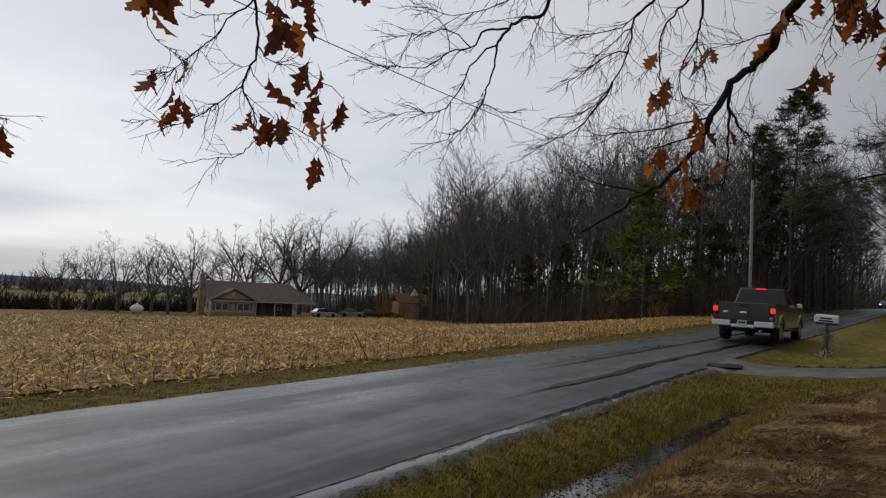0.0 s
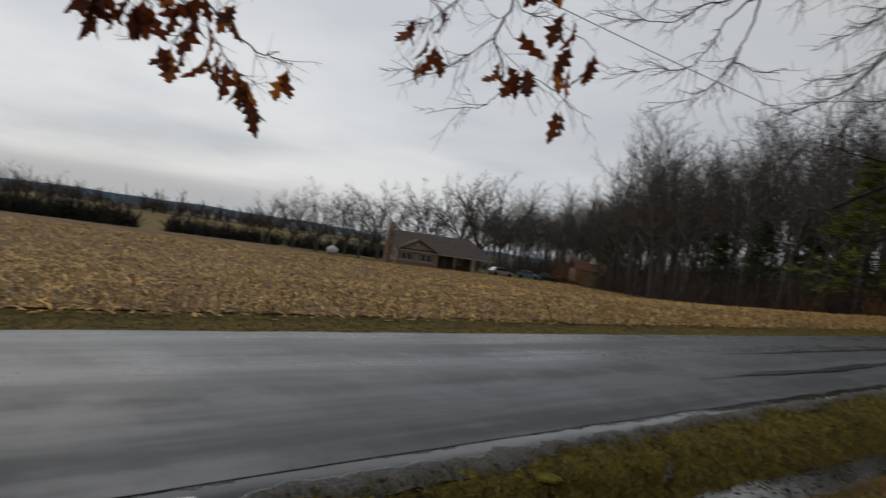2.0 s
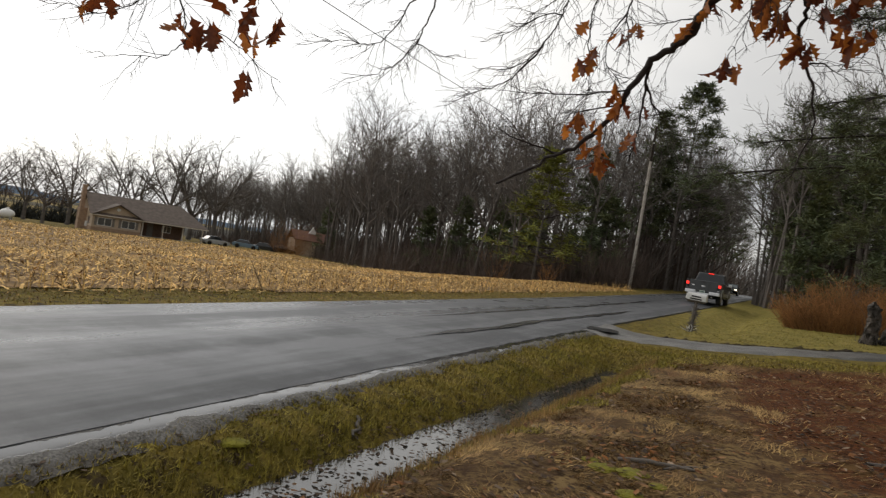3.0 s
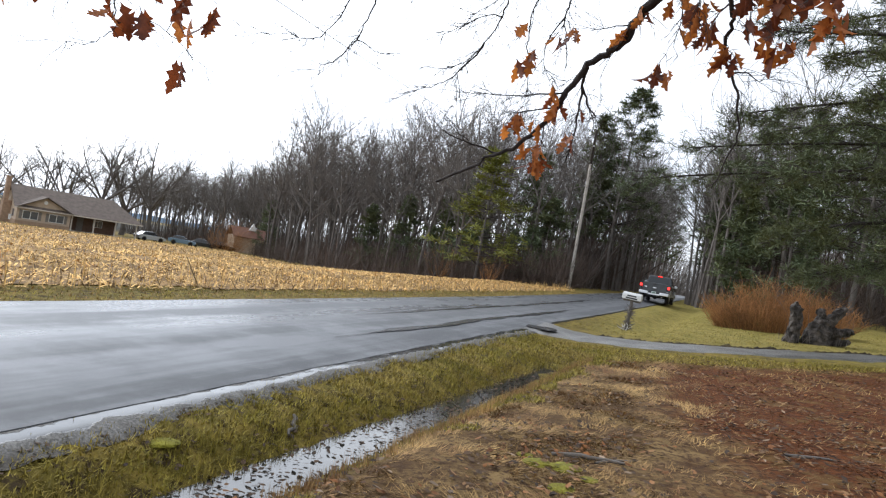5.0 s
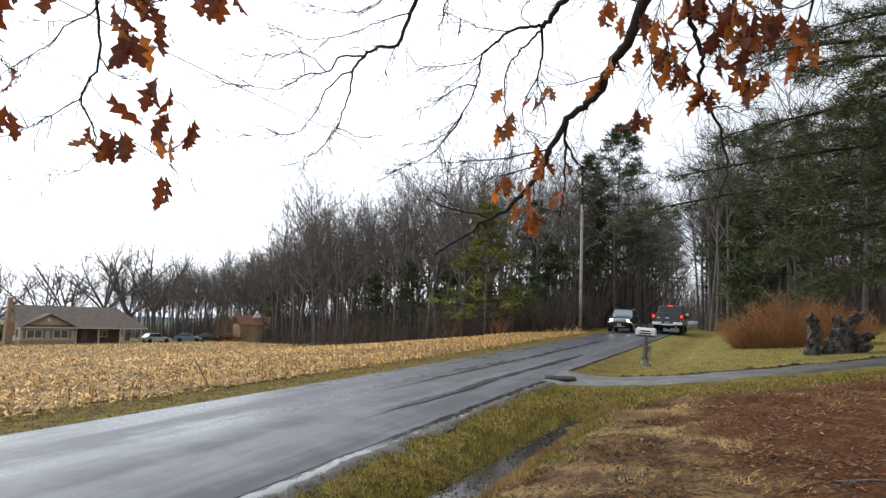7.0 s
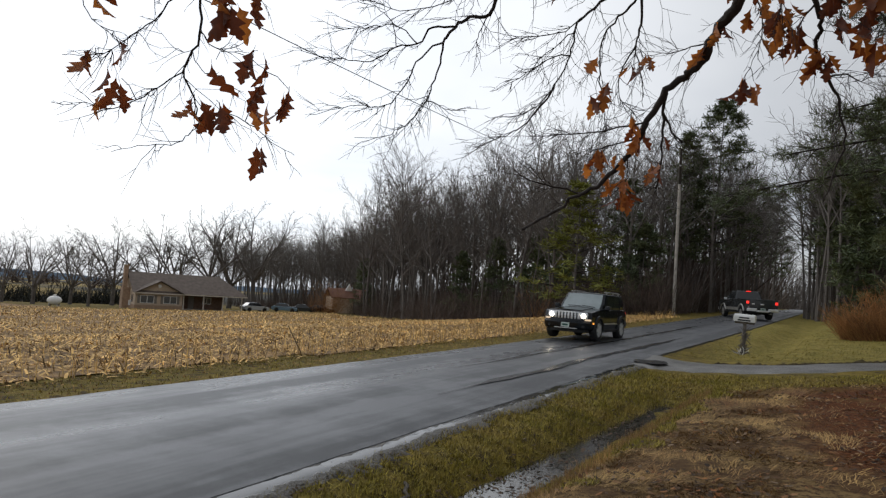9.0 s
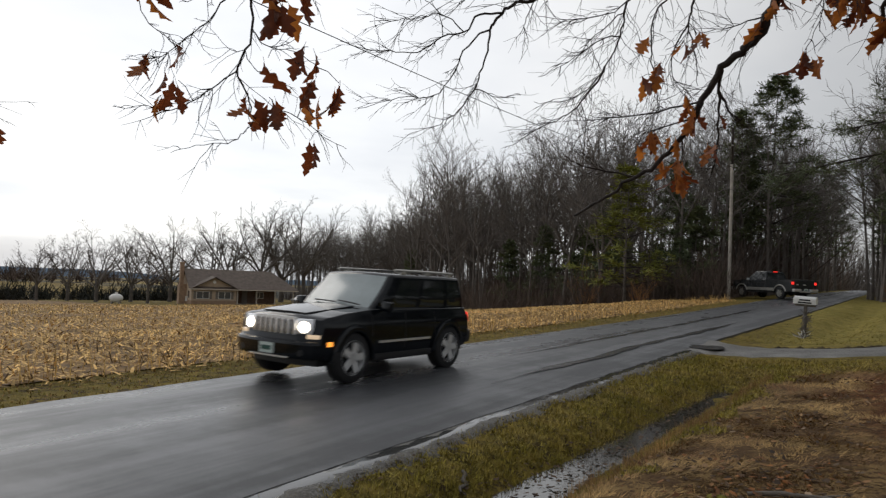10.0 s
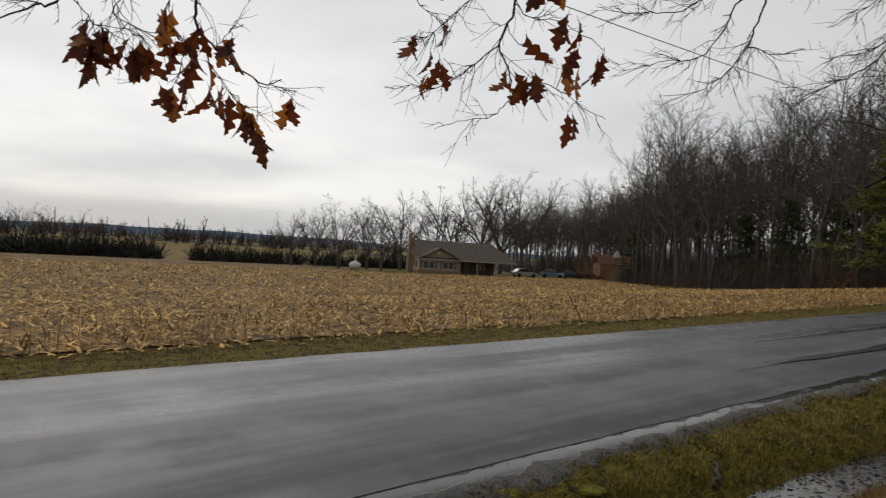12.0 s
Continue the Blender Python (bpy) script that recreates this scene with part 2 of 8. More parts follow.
def ground_z(x, y):
    c, rz = road_x(y), road_z(y)
    w, e = (c - HALF) - x, x - (c + HALF)
    if w > 0:
        k = ss(w, 1, 26)
        z = rz * (1 - k) - 0.045 * min(w, 170) - 0.010 * max(-60, min(y, 150)) * k - 0.03
        r = math.hypot(x, y)
        if r > 170:
            far = ss(r, 170, 300)
            up = -8.5 - 0.022 * max(0.0, r - 300) + (2.5 * bumps(x, y, 0.004) + 4 * bumps(x, y, 0.0016, 3)) * ss(r, 200, 500)
            z = z * (1 - far) + up * far
        return z + 0.10 * bumps(x, y, 0.25) * ss(w, 2, 6)
    if e > 0:
        z = rz - 0.04 - 0.05 * ss(e, 0, 0.8)
        rise = 0.09 * max(0.0, e - 1.3)
        rise = rise if rise < 1.2 else 1.2 + (rise - 1.2) * 0.3
        z += min(rise, 3.0)
        if y < 22:
            d = abs(x - ditch_x(y))
            z -= 0.20 * (1 - ss(d, 0.12, 0.75)) * (1 - ss(y, 12.0, 14.5)) * ss(e, 0.1, 0.5)
        else:
            z -= 0.28 * (1 - ss(abs(e - 2.0), 0.1, 1.2)) * ss(y, 22, 25) * (1 - ss(y, 40, 50))
        return z + 0.035 * bumps(x, y, 1.1) * ss(e, 0.5, 2.5) + 0.012 * bumps(x, y, 4.0)
    return rz - 0.06


def skyline(x, y):
    """How high over its foot a tree here grows: the wood falls away from the road towards the far fields."""
    az, d = math.degrees(math.atan2(-x, y)), math.hypot(x, y)
    el = np.interp(az, [-30, -6, -2, 1, 5, 12, 20, 26, 30, 34, 37, 40, 46, 50, 58, 63, 70, 80, 87, 95], [19.5, 17.5, 15.0, 12.5, 14.5, 13.2, 12.4, 11.2, 10.2, 8.8, 7.7, 6.7, 5.0, 4.1, 2.8, 2.2, 0.9, 1.0, 1.4, 1.7])
    return 1.55 + d * math.tan(radians(float(el))) - ground_z(x, y)


def spread(lo, hi, step, out, n, ratio=1.22):
    a = list(np.arange(lo, hi, step))
    s, v = step, a[-1]
    while v < out:
        s *= ratio; v += s; a.append(v)
    s, v, b = step, lo, []
    while v > -out:
        s *= ratio; v -= s; b.append(v)
    return b[::-1] + a


def build_ground(material):
    xs = spread(-10, 9, 0.2, 4200, 0, 1.10)
    ys = spread(0, 30, 0.25, 4200, 0, 1.10)
    verts = [(x, y, ground_z(x, y)) for y in ys for x in xs]
    nx = len(xs)
    faces = [(j * nx + i, j * nx + i + 1, (j + 1) * nx + i + 1, (j + 1) * nx + i) for j in range(len(ys) - 1) for i in range(nx - 1)]
    return tagged(new("ground", raw_mesh("ground", verts, faces, material, True)), "damp winter grass verge and leaf-strewn lawn", "ground", kind="structure")


def strip(name, left, right, y0, y1, step, material, cols=7, lift=0.0, crown=0.0):
    verts, faces = [], []
    ys = list(np.arange(y0, y1 + step / 2, step))
    for y in ys:
        a, b = left(y), right(y)
        for i in range(cols):
            u = (i - 1) / (cols - 3)
            if i in (0, cols - 1):
                # the slab's broken edge
                verts.append((a - 0.02 if i == 0 else b + 0.02, y, road_z(y) - 0.12))
            else:
                rag = 0.05 * noise.noise((y * 1.3, u * 9, 4)) if i in (1, cols - 2) else 0.0
                verts.append((a + (b - a) * u + rag, y, road_z(y) + lift + crown * (1 - (2 * u - 1) ** 2)))
    for j in range(len(ys) - 1):
        for i in range(cols - 1):
            s = j * cols + i
            faces.append((s, s + 1, s + cols + 1, s + cols))
    me = raw_mesh(name, verts, faces, material, True)
    me.set_sharp_from_angle(angle=radians(35))
    uv = me.uv_layers.new(name="across")
    for loop in me.loops:
        i, y = loop.vertex_index % cols, verts[loop.vertex_index][1]
        uv.data[loop.index].uv = ((i - 1) / (cols - 3), y)
    return new(name, me)


def ramp(nt, src, a, b):
    mr = nt.nodes.new("ShaderNodeMapRange"); mr.interpolation_type = "SMOOTHSTEP"
    mr.inputs["From Min"].default_value = a; mr.inputs["From Max"].default_value = b
    nt.links.new(src, mr.inputs["Value"])
    return mr.outputs[0]


def mixed(nt, fac, a, b):
    mi = nt.nodes.new("ShaderNodeMix"); mi.data_type = "RGBA"
    nt.links.new(fac, mi.inputs["Factor"])
    for k, v in (("A", a), ("B", b)):
        if isinstance(v, tuple):
            mi.inputs[k].default_value = (*v, 1)
        else:
            nt.links.new(v, mi.inputs[k])
    return mi.outputs["Result"]


def math_node(nt, op, a, b):
    m = nt.nodes.new("ShaderNodeMath"); m.operation = op
    for i, v in enumerate((a, b)):
        if isinstance(v, (int, float)):
            m.inputs[i].default_value = v
        else:
            nt.links.new(v, m.inputs[i])
    return m.outputs[0]


def noise_node(nt, vec, scale, detail=6, rough=0.6):
    n = nt.nodes.new("ShaderNodeTexNoise"); n.inputs["Scale"].default_value = scale; n.inputs["Detail"].default_value = detail; n.inputs["Roughness"].default_value = rough
    nt.links.new(vec, n.inputs["Vector"])
    return n.outputs["Fac"]


def ground_material():
    """Mossy verge grass, straw-coloured dead grass on the lawn, rusty needle litter under the pine."""
    m = bpy.data.materials.new("ground")
    m.use_nodes = True
    nt = m.node_tree
    b = nt.nodes["Principled BSDF"]
    b.inputs["Roughness"].default_value = 0.95
    b.inputs["Specular IOR Level"].default_value = 0.15
    tc = nt.nodes.new("ShaderNodeTexCoord"); vec = tc.outputs["Object"]
    sep = nt.nodes.new("ShaderNodeSeparateXYZ"); nt.links.new(vec, sep.inputs[0])
    X, Y = sep.outputs["X"], sep.outputs["Y"]
    big, mid, fine = noise_node(nt, vec, 0.35), noise_node(nt, vec, 2.2, 8, 0.7), noise_node(nt, vec, 16, 8, 0.75)
    grass = mixed(nt, ramp(nt, mid, 0.35, 0.65), (0.115, 0.092, 0.016), (0.215, 0.155, 0.032))
    grass = mixed(nt, ramp(nt, fine, 0.55, 0.67), grass, (0.030, 0.024, 0.010))
    grass = mixed(nt, ramp(nt, noise_node(nt, vec, 5, 7, 0.75), 0.49, 0.60), grass, (0.050, 0.034, 0.016))
    straw = mixed(nt, ramp(nt, mid, 0.42, 0.60), (0.090, 0.052, 0.022), (0.215, 0.140, 0.058))
    straw = mixed(nt, ramp(nt, fine, 0.47, 0.58), straw, (0.065, 0.036, 0.018))
    rust = mixed(nt, ramp(nt, fine, 0.40, 0.62), (0.125, 0.040, 0.010), (0.034, 0.014, 0.006))
    rust = mixed(nt, ramp(nt, mid, 0.51, 0.60), rust, (0.125, 0.066, 0.022))
    # lawn east of the ditch: straw, rusty further from the road
    wob = math_node(nt, "MULTIPLY", math_node(nt, "SUBTRACT", big, 0.5), 3.0)
    wob2 = math_node(nt, "MULTIPLY", math_node(nt, "SUBTRACT", mid, 0.5), 1.2)
    side = math_node(nt, "ADD", math_node(nt, "SUBTRACT", X, math_node(nt, "MULTIPLY", Y, 0.13)), math_node(nt, "MULTIPLY", wob2, 0.6))
    lawn = math_node(nt, "MULTIPLY", ramp(nt, side, -2.55, -2.15), ramp(nt, math_node(nt, "ADD", math_node(nt, "ADD", Y, math_node(nt, "MULTIPLY", X, -0.75)), wob), 15.0, 12.0))
    far_rust = math_node(nt, "ADD", math_node(nt, "ADD", X, math_node(nt, "MULTIPLY", Y, 0.10)), wob)
    litter = mixed(nt, ramp(nt, far_rust, 0.7, 1.9), straw, rust)
    col = mixed(nt, lawn, grass, litter)
    yard = math_node(nt, "MULTIPLY", ramp(nt, Y, 17, 22), ramp(nt, X, -2.5, -0.5))
    col = mixed(nt, math_node(nt, "MULTIPLY", yard, 0.75), col, mixed(nt, ramp(nt, mid, 0.35, 0.65), (0.19, 0.165, 0.036), (0.32, 0.255, 0.075)))
    # the yard beyond the drive is short green-gold grass; far hills are dun pasture
    far = math_node(nt, "MULTIPLY", ramp(nt, math_node(nt, "ABSOLUTE", X, 0), 90, 180), 1.0)
    hills = mixed(nt, ramp(nt, noise_node(nt, vec, 0.006, 4, 0.5), 0.46, 0.54), (0.050, 0.048, 0.038), (0.24, 0.175, 0.06))
    col = mixed(nt, far, col, hills)
    nt.links.new(col, b.inputs["Base Color"])
    bp = nt.nodes.new("ShaderNodeBump"); bp.inputs["Strength"].default_value = 0.9; bp.inputs["Distance"].default_value = 0.03
    nt.links.new(fine, bp.inputs["Height"]); nt.links.new(bp.outputs[0], b.inputs["Normal"])
    return m


def road_material():
    """Wet worn asphalt: smooth streaks paled with sky sheen, darker rougher wheel tracks, tar seams near the crown."""
    m = bpy.data.materials.new("wet_asphalt")
    m.use_nodes = True
    nt = m.node_tree
    b = nt.nodes["Principled BSDF"]
    tc = nt.nodes.new("ShaderNodeTexCoord"); vec = tc.outputs["Object"]
    uv = nt.nodes.new("ShaderNodeUVMap"); uv.uv_map = "across"
    su = nt.nodes.new("ShaderNodeSeparateXYZ"); nt.links.new(uv.outputs[0], su.inputs[0])
    mp = nt.nodes.new("ShaderNodeMapping"); mp.inputs["Scale"].default_value = (4.0, 0.07, 1.0)
    nt.links.new(uv.outputs[0], mp.inputs[0])
    streak = noise_node(nt, mp.outputs[0], 1.5, 5, 0.6)
    grain = noise_node(nt, vec, 120, 3, 0.7)
    patch = noise_node(nt, vec, 0.9, 6, 0.65)
    # worn wheel tracks run along the lanes
    sway = math_node(nt, "MULTIPLY_ADD", patch, 0.10)
    sway.node.inputs[2].default_value = -0.05
    wv = math_node(nt, "SINE", math_node(nt, "MULTIPLY", math_node(nt, "ADD", su.outputs["X"], sway), 19.0), 0)
    track = math_node(nt, "MULTIPLY_ADD", wv, 0.10)
    nt.links.new(streak, track.node.inputs[2])
    track = math_node(nt, "ADD", track, math_node(nt, "MULTIPLY", math_node(nt, "SUBTRACT", patch, 0.5), 0.5))
    # the paler colour of the glossy streaks adds sky sheen to their reflection
    col = mixed(nt, ramp(nt, track, 0.38, 0.62), (0.034, 0.036, 0.040), (0.072, 0.075, 0.081))
    col = mixed(nt, ramp(nt, grain, 0.55, 0.8), col, (0.13, 0.13, 0.13))
    nt.links.new(col, b.inputs["Base Color"])
    rg = nt.nodes.new("ShaderNodeMapRange"); rg.inputs["To Min"].default_value = 0.44; rg.inputs["To Max"].default_value = 0.24
    rg.inputs["From Min"].default_value = 0.38; rg.inputs["From Max"].default_value = 0.62
    nt.links.new(track, rg.inputs["Value"])
    dull = math_node(nt, "MULTIPLY", ramp(nt, math_node(nt, "ADD", su.outputs["X"], math_node(nt, "MULTIPLY", math_node(nt, "SUBTRACT", streak, 0.5), 0.35)), 0.50, 0.72), 0.16)
    nt.links.new(math_node(nt, "ADD", rg.outputs[0], dull), b.inputs["Roughness"])
    b.inputs["Specular IOR Level"].default_value = 0.5
    bp = nt.nodes.new("ShaderNodeBump"); bp.inputs["Strength"].default_value = 0.25; bp.inputs["Distance"].default_value = 0.006
    nt.links.new(grain, bp.inputs["Height"]); nt.links.new(bp.outputs[0], b.inputs["Normal"])
    return m


GROUND = ground_material()
ASPHALT = road_material()
build_ground(GROUND)
road = tagged(strip("road", lambda y: road_x(y) - HALF, lambda y: road_x(y) + HALF, -120, 420, 0.5, ASPHALT, 15, 0.0, 0.03), "wet grey asphalt country road without markings", "road", kind="structure")


def build_field():
    xs = [-175 + i * 2.5 for i in range(60)] + [-25 + i * 0.5 for i in range(40)]
    ys = list(np.arange(-140, 110, 1.5))
    verts, faces, idx = [], [], {}
    for y in ys:
        for x in xs:
            idx[(x, y)] = len(verts)
            verts.append((x, y, ground_z(x, y) + 0.02))
    for j in range(len(ys) - 1):
        for i in range(len(xs) - 1):
            x, y = xs[i], ys[j]
            if in_field(x, y) and in_field(xs[i + 1], ys[j + 1]):
                faces.append((idx[(x, y)], idx[(xs[i + 1], y)], idx[(xs[i + 1], ys[j + 1])], idx[(x, ys[j + 1])]))
    return tagged(new("corn_field", raw_mesh("corn_field", verts, faces, GAP_SHADED_SOIL, True)), "harvested corn field covered in pale chopped husks", "field", kind="structure")


def in_field(x, y):
    """West of the verge, short of the woods and of the house plot."""
    if x > road_x(y) - HALF - 1.5 or x < -165 or y < -135:
        return False
    if y > wood_edge(x) - 3:
        return False
    if x < -68 and y > 50 + 0.35 * (-68 - x):
        return False
    return True


def wood_edge(x):
    """Where the wood begins, north of the field."""
    return float(np.interp(-x, [0, 9, 20, 36, 55, 75, 110, 160, 260], [47, 49, 56, 66, 82, 108, 140, 165, 190]))


build_field()


def build_stubble():
    rng = random.Random(5)
    v, f = [], []

    def blade(x, y, z, yaw, tilt, length, width):
        d = Vector((math.cos(yaw) * math.sin(tilt), math.sin(yaw) * math.sin(tilt), math.cos(tilt)))
        s = Vector((-math.sin(yaw), math.cos(yaw), 0)) * (width / 2)
        p = Vector((x, y, z)); q = p + d * length
        mid_pt = p + d * (length * 0.55) + Vector((0, 0, length * 0.06))
        n = len(v)
        for pt, k in ((p, 1.0), (mid_pt, 1.0), (q, 0.35)):
            v.append(tuple(pt - s * k)); v.append(tuple(pt + s * k))
        f.append((n, n + 1, n + 3, n + 2)); f.append((n + 2, n + 3, n + 5, n + 4))

    # rows run parallel to the road; density falls with distance
    for k in range(90):
        w = 1.55 + k * 0.76
        step = 0.075 if w < 8 else 0.11 if w < 14 else (0.25 if w < 30 else 0.6)
        y = -30.0
        while y < 100:
            y += step * rng.uniform(0.5, 1.5)
            x = road_x(y) - HALF - w + rng.gauss(0, 0.05)
            if not in_field(x, y):
                continue
            z = ground_z(x, y) + 0.03
            if noise.noise((x * 0.9, y * 0.9, 4)) + 0.6 * noise.noise((x * 2.6, y * 2.6, 9)) > 0.22 and rng.random() < 0.5:
                continue
            big = 0.55 if w < 5 else (0.62 if w < 14 else (0.85 if w < 30 else 1.2))
            # a cut stalk
            blade(x, y, z, rng.uniform(0, 6.3), abs(rng.gauss(0, 0.3)), rng.uniform(0.08, 0.24) * big, 0.030 * big)
            if w < 3.0:
                for _ in range(1):
                    blade(x + rng.uniform(-0.3, 0.3), y + rng.uniform(-0.1, 0.1), z, rng.uniform(0, 6.3), abs(rng.gauss(0, 0.4)), rng.uniform(0.18, 0.5), 0.012)
            # husks and leaves lying about it
            for _ in range(4 if w < 14 else 2):
                blade(x + rng.uniform(-0.38, 0.38), y + rng.uniform(-0.3, 0.3), z + rng.uniform(0, 0.06), rng.uniform(0, 6.3), rng.uniform(1.2, 1.62), rng.uniform(0.14, 0.42) * big, rng.uniform(0.030, 0.085) * big)
    return tagged(new("corn_stubble", raw_mesh("corn_stubble", v, f, STRAW)), "pale dry cut corn stalks and fallen husks", "stubble", kind="stuff")


build_stubble()
STALK = mat("weathered_stalk", (0.19, 0.125, 0.06), 0.9, var=0.4, scale=2, fine=20, bump=0, island=0.5)


def build_stalks():
    """Dark cut stalks that still stand in their rows along the near edge of the field."""
    rng = random.Random(17)
    tb = Tubes()
    for k in range(7):
        y = -22.0
        while y < 50:
            y += rng.uniform(0.10, 0.55) * (1 + 0.25 * k)
            x = road_x(y) - HALF - 1.6 - k * 0.76 + rng.gauss(0, 0.06)
            if not in_field(x, y):
                continue
            tall = rng.uniform(0.10, 0.28) if rng.random() < 0.985 else rng.uniform(0.45, 0.9)
            p = Vector((x, y, ground_z(x, y) - 0.02))
            way = Vector((rng.gauss(0, 0.45), rng.gauss(0, 0.45), 1))
            q = wander(rng, p, way, tall, 2, 0.12)
            tb.add(q, [0.013, 0.011, 0.008], 4)
            if rng.random() < 0.4:
                sliver(tb, rng, q[1], Vector((rng.uniform(-1, 1), rng.uniform(-1, 1), 0.4)), rng.uniform(0.08, 0.25), 0.010, 0.6)
    tagged(new("corn_stalks", tb.mesh("corn_stalks", STALK)), "dark weathered cut corn stalks standing in rows", "stalks", kind="stuff")


# ---- trees ----
def sliver(tb, rng, p, way, length, r, bend=0.25):
    """A fine twig: a bent tapering strip added to the tubes of its tree."""
    d = way.normalized()
    side = d.cross(Vector((rng.uniform(-1, 1), rng.uniform(-1, 1), rng.uniform(-1, 1)))).normalized() * r
    m = p + d * (length * 0.5)
    q = m + (d + Vector((rng.uniform(-1, 1), rng.uniform(-1, 1), rng.uniform(-0.6, 1.2))) * bend).normalized() * (length * 0.5)
    n = len(tb.v)
    tb.v.extend((tuple(p - side), tuple(p + side), tuple(m + side * 0.75), tuple(m - side * 0.75), tuple(q)))
    tb.f.extend(((n, n + 1, n + 2, n + 3), (n + 3, n + 2, n + 4)))


def grow(rng, tb, p, way, length, r, plan, level=0):
    """A limb and all that it bears; plan has a row for each order of branching: segments, children, ratio, angle, bend, lift."""
    segs, kids, ratio, angle, bend, lift = plan[level]
    if level == len(plan) - 1:
        sliver(tb, rng, p, way, length, r)
        return
    pts = wander(rng, p, way, length, segs, bend, lift)
    tb.add(pts, [r * (1 - 0.72 * i / segs) for i in range(segs + 1)], 4 if level == 0 else 3)
    for i in range(kids):
        u = (0.22 + 0.78 * (i + rng.random()) / kids) * segs
        j = min(int(u), segs - 1)
        at = pts[j].lerp(pts[j + 1], u - j)
        d = (pts[j + 1] - pts[j]).normalized()
        side = d.cross(Vector((rng.uniform(-1, 1), rng.uniform(-1, 1), rng.uniform(-1, 1)))).normalized()
        a = angle * rng.uniform(0.6, 1.3)
        w = d * math.cos(a) + side * math.sin(a)
        grow(rng, tb, at, w, length * ratio * (1.2 - 0.55 * u / segs) * rng.uniform(0.7, 1.2), max(0.016, r * (1 - 0.65 * u / segs) * 0.66), plan, level + 1)


WOOD_PLAN = ((5, 6, 0.50, 0.66, 0.19, 0.07), (3, 5, 0.55, 0.72, 0.22, 0.04), (2, 0, 0, 0, 0, 0))
THIN_PLAN = ((4, 5, 0.52, 0.66, 0.19, 0.07), (2, 4, 0.60, 0.72, 0.2, 0.04), (2, 0, 0, 0, 0, 0))
CROWN_PLAN = ((6, 6, 0.48, 0.70, 0.09, 0.03), (4, 5, 0.52, 0.70, 0.12, 0.03), (3, 5, 0.55, 0.7, 0.15, 0.03), (2, 0, 0, 0, 0, 0))


def tree_tubes(rng, height, spread_k, trunk_r, first, limbs, plan, sides=7):
    tr, cr = Tubes(), Tubes()
    tp = wander(rng, Vector((0, 0, -0.25)), Vector((0, 0, 1)), height * 0.93, 9, 0.055, 0.05)
    k = len(tp)
    tr.add(tp, [trunk_r * (1 - 0.90 * (i / (k - 1)) ** 1.1) * (1.4 if i == 0 else 1) for i in range(k)], sides)
    for i in range(limbs):
        u = first + (1 - first) * (i + rng.random()) / limbs * 0.98
        a = u * (k - 1); j = min(int(a), k - 2); p = tp[j].lerp(tp[j + 1], a - j)
        yaw = i * 2.4 + rng.uniform(-0.6, 0.6)
        length = height * spread_k * (1.25 - 0.75 * (u - first) / (1 - first)) * rng.uniform(0.65, 1.2)
        el = rng.uniform(0.30, 1.0) + 0.25 * u
        way = Vector((math.cos(yaw) * math.cos(el), math.sin(yaw) * math.cos(el), math.sin(el)))
        grow(rng, cr, p, way, length, max(0.036, trunk_r * 0.72 * (1.12 - u)), plan)
    return tr, cr


def bare_tree(name, seed, height, spread_k, trunk_r, first=0.4, limbs=14, bark=BARK):
    """A straight forest tree: tall stem, ascending limbs, fans of fine twigs."""
    root = new(name)
    tr, cr = tree_tubes(random.Random(seed), height, spread_k, trunk_r, first, limbs, WOOD_PLAN)
    part_me("trunk", tr.mesh("trunk", bark), root)
    part_me("crown", cr.mesh("crown", TWIG), root, "bare winter twigs")
    return root


def crown_tree(name, seed, height, trunk_r):
    """A tree grown in the open: a short stem that forks into a wide rounded crown."""
    rng = random.Random(seed)
    root = new(name)
    tr, cr = Tubes(), Tubes()
    fork = height * rng.uniform(0.20, 0.28)
    tp = wander(rng, Vector((0, 0, -0.25)), Vector((0, 0, 1)), fork + 0.25, 4, 0.05)
    tr.add(tp, [trunk_r * k for k in (1.4, 1.0, 0.92, 0.86, 0.8)], 8)
    for i in range(7):
        yaw, el = i * 2.4 + rng.uniform(-0.4, 0.4), (1.35 if i == 0 else rng.uniform(0.50, 1.12))
        way = Vector((math.cos(yaw) * math.cos(el), math.sin(yaw) * math.cos(el), math.sin(el)))
        grow(rng, cr, tp[-1] - Vector((0, 0, 0.12 * i)), way, height * rng.uniform(0.52, 0.66) * (0.74 + 0.2 * math.sin(el)), trunk_r * rng.uniform(0.42, 0.6), CROWN_PLAN)
    part_me("trunk", tr.mesh("trunk", BARK), root)
    part_me("crown", cr.mesh("crown", TWIG), root, "rounded crown of bare winter twigs")
    return root


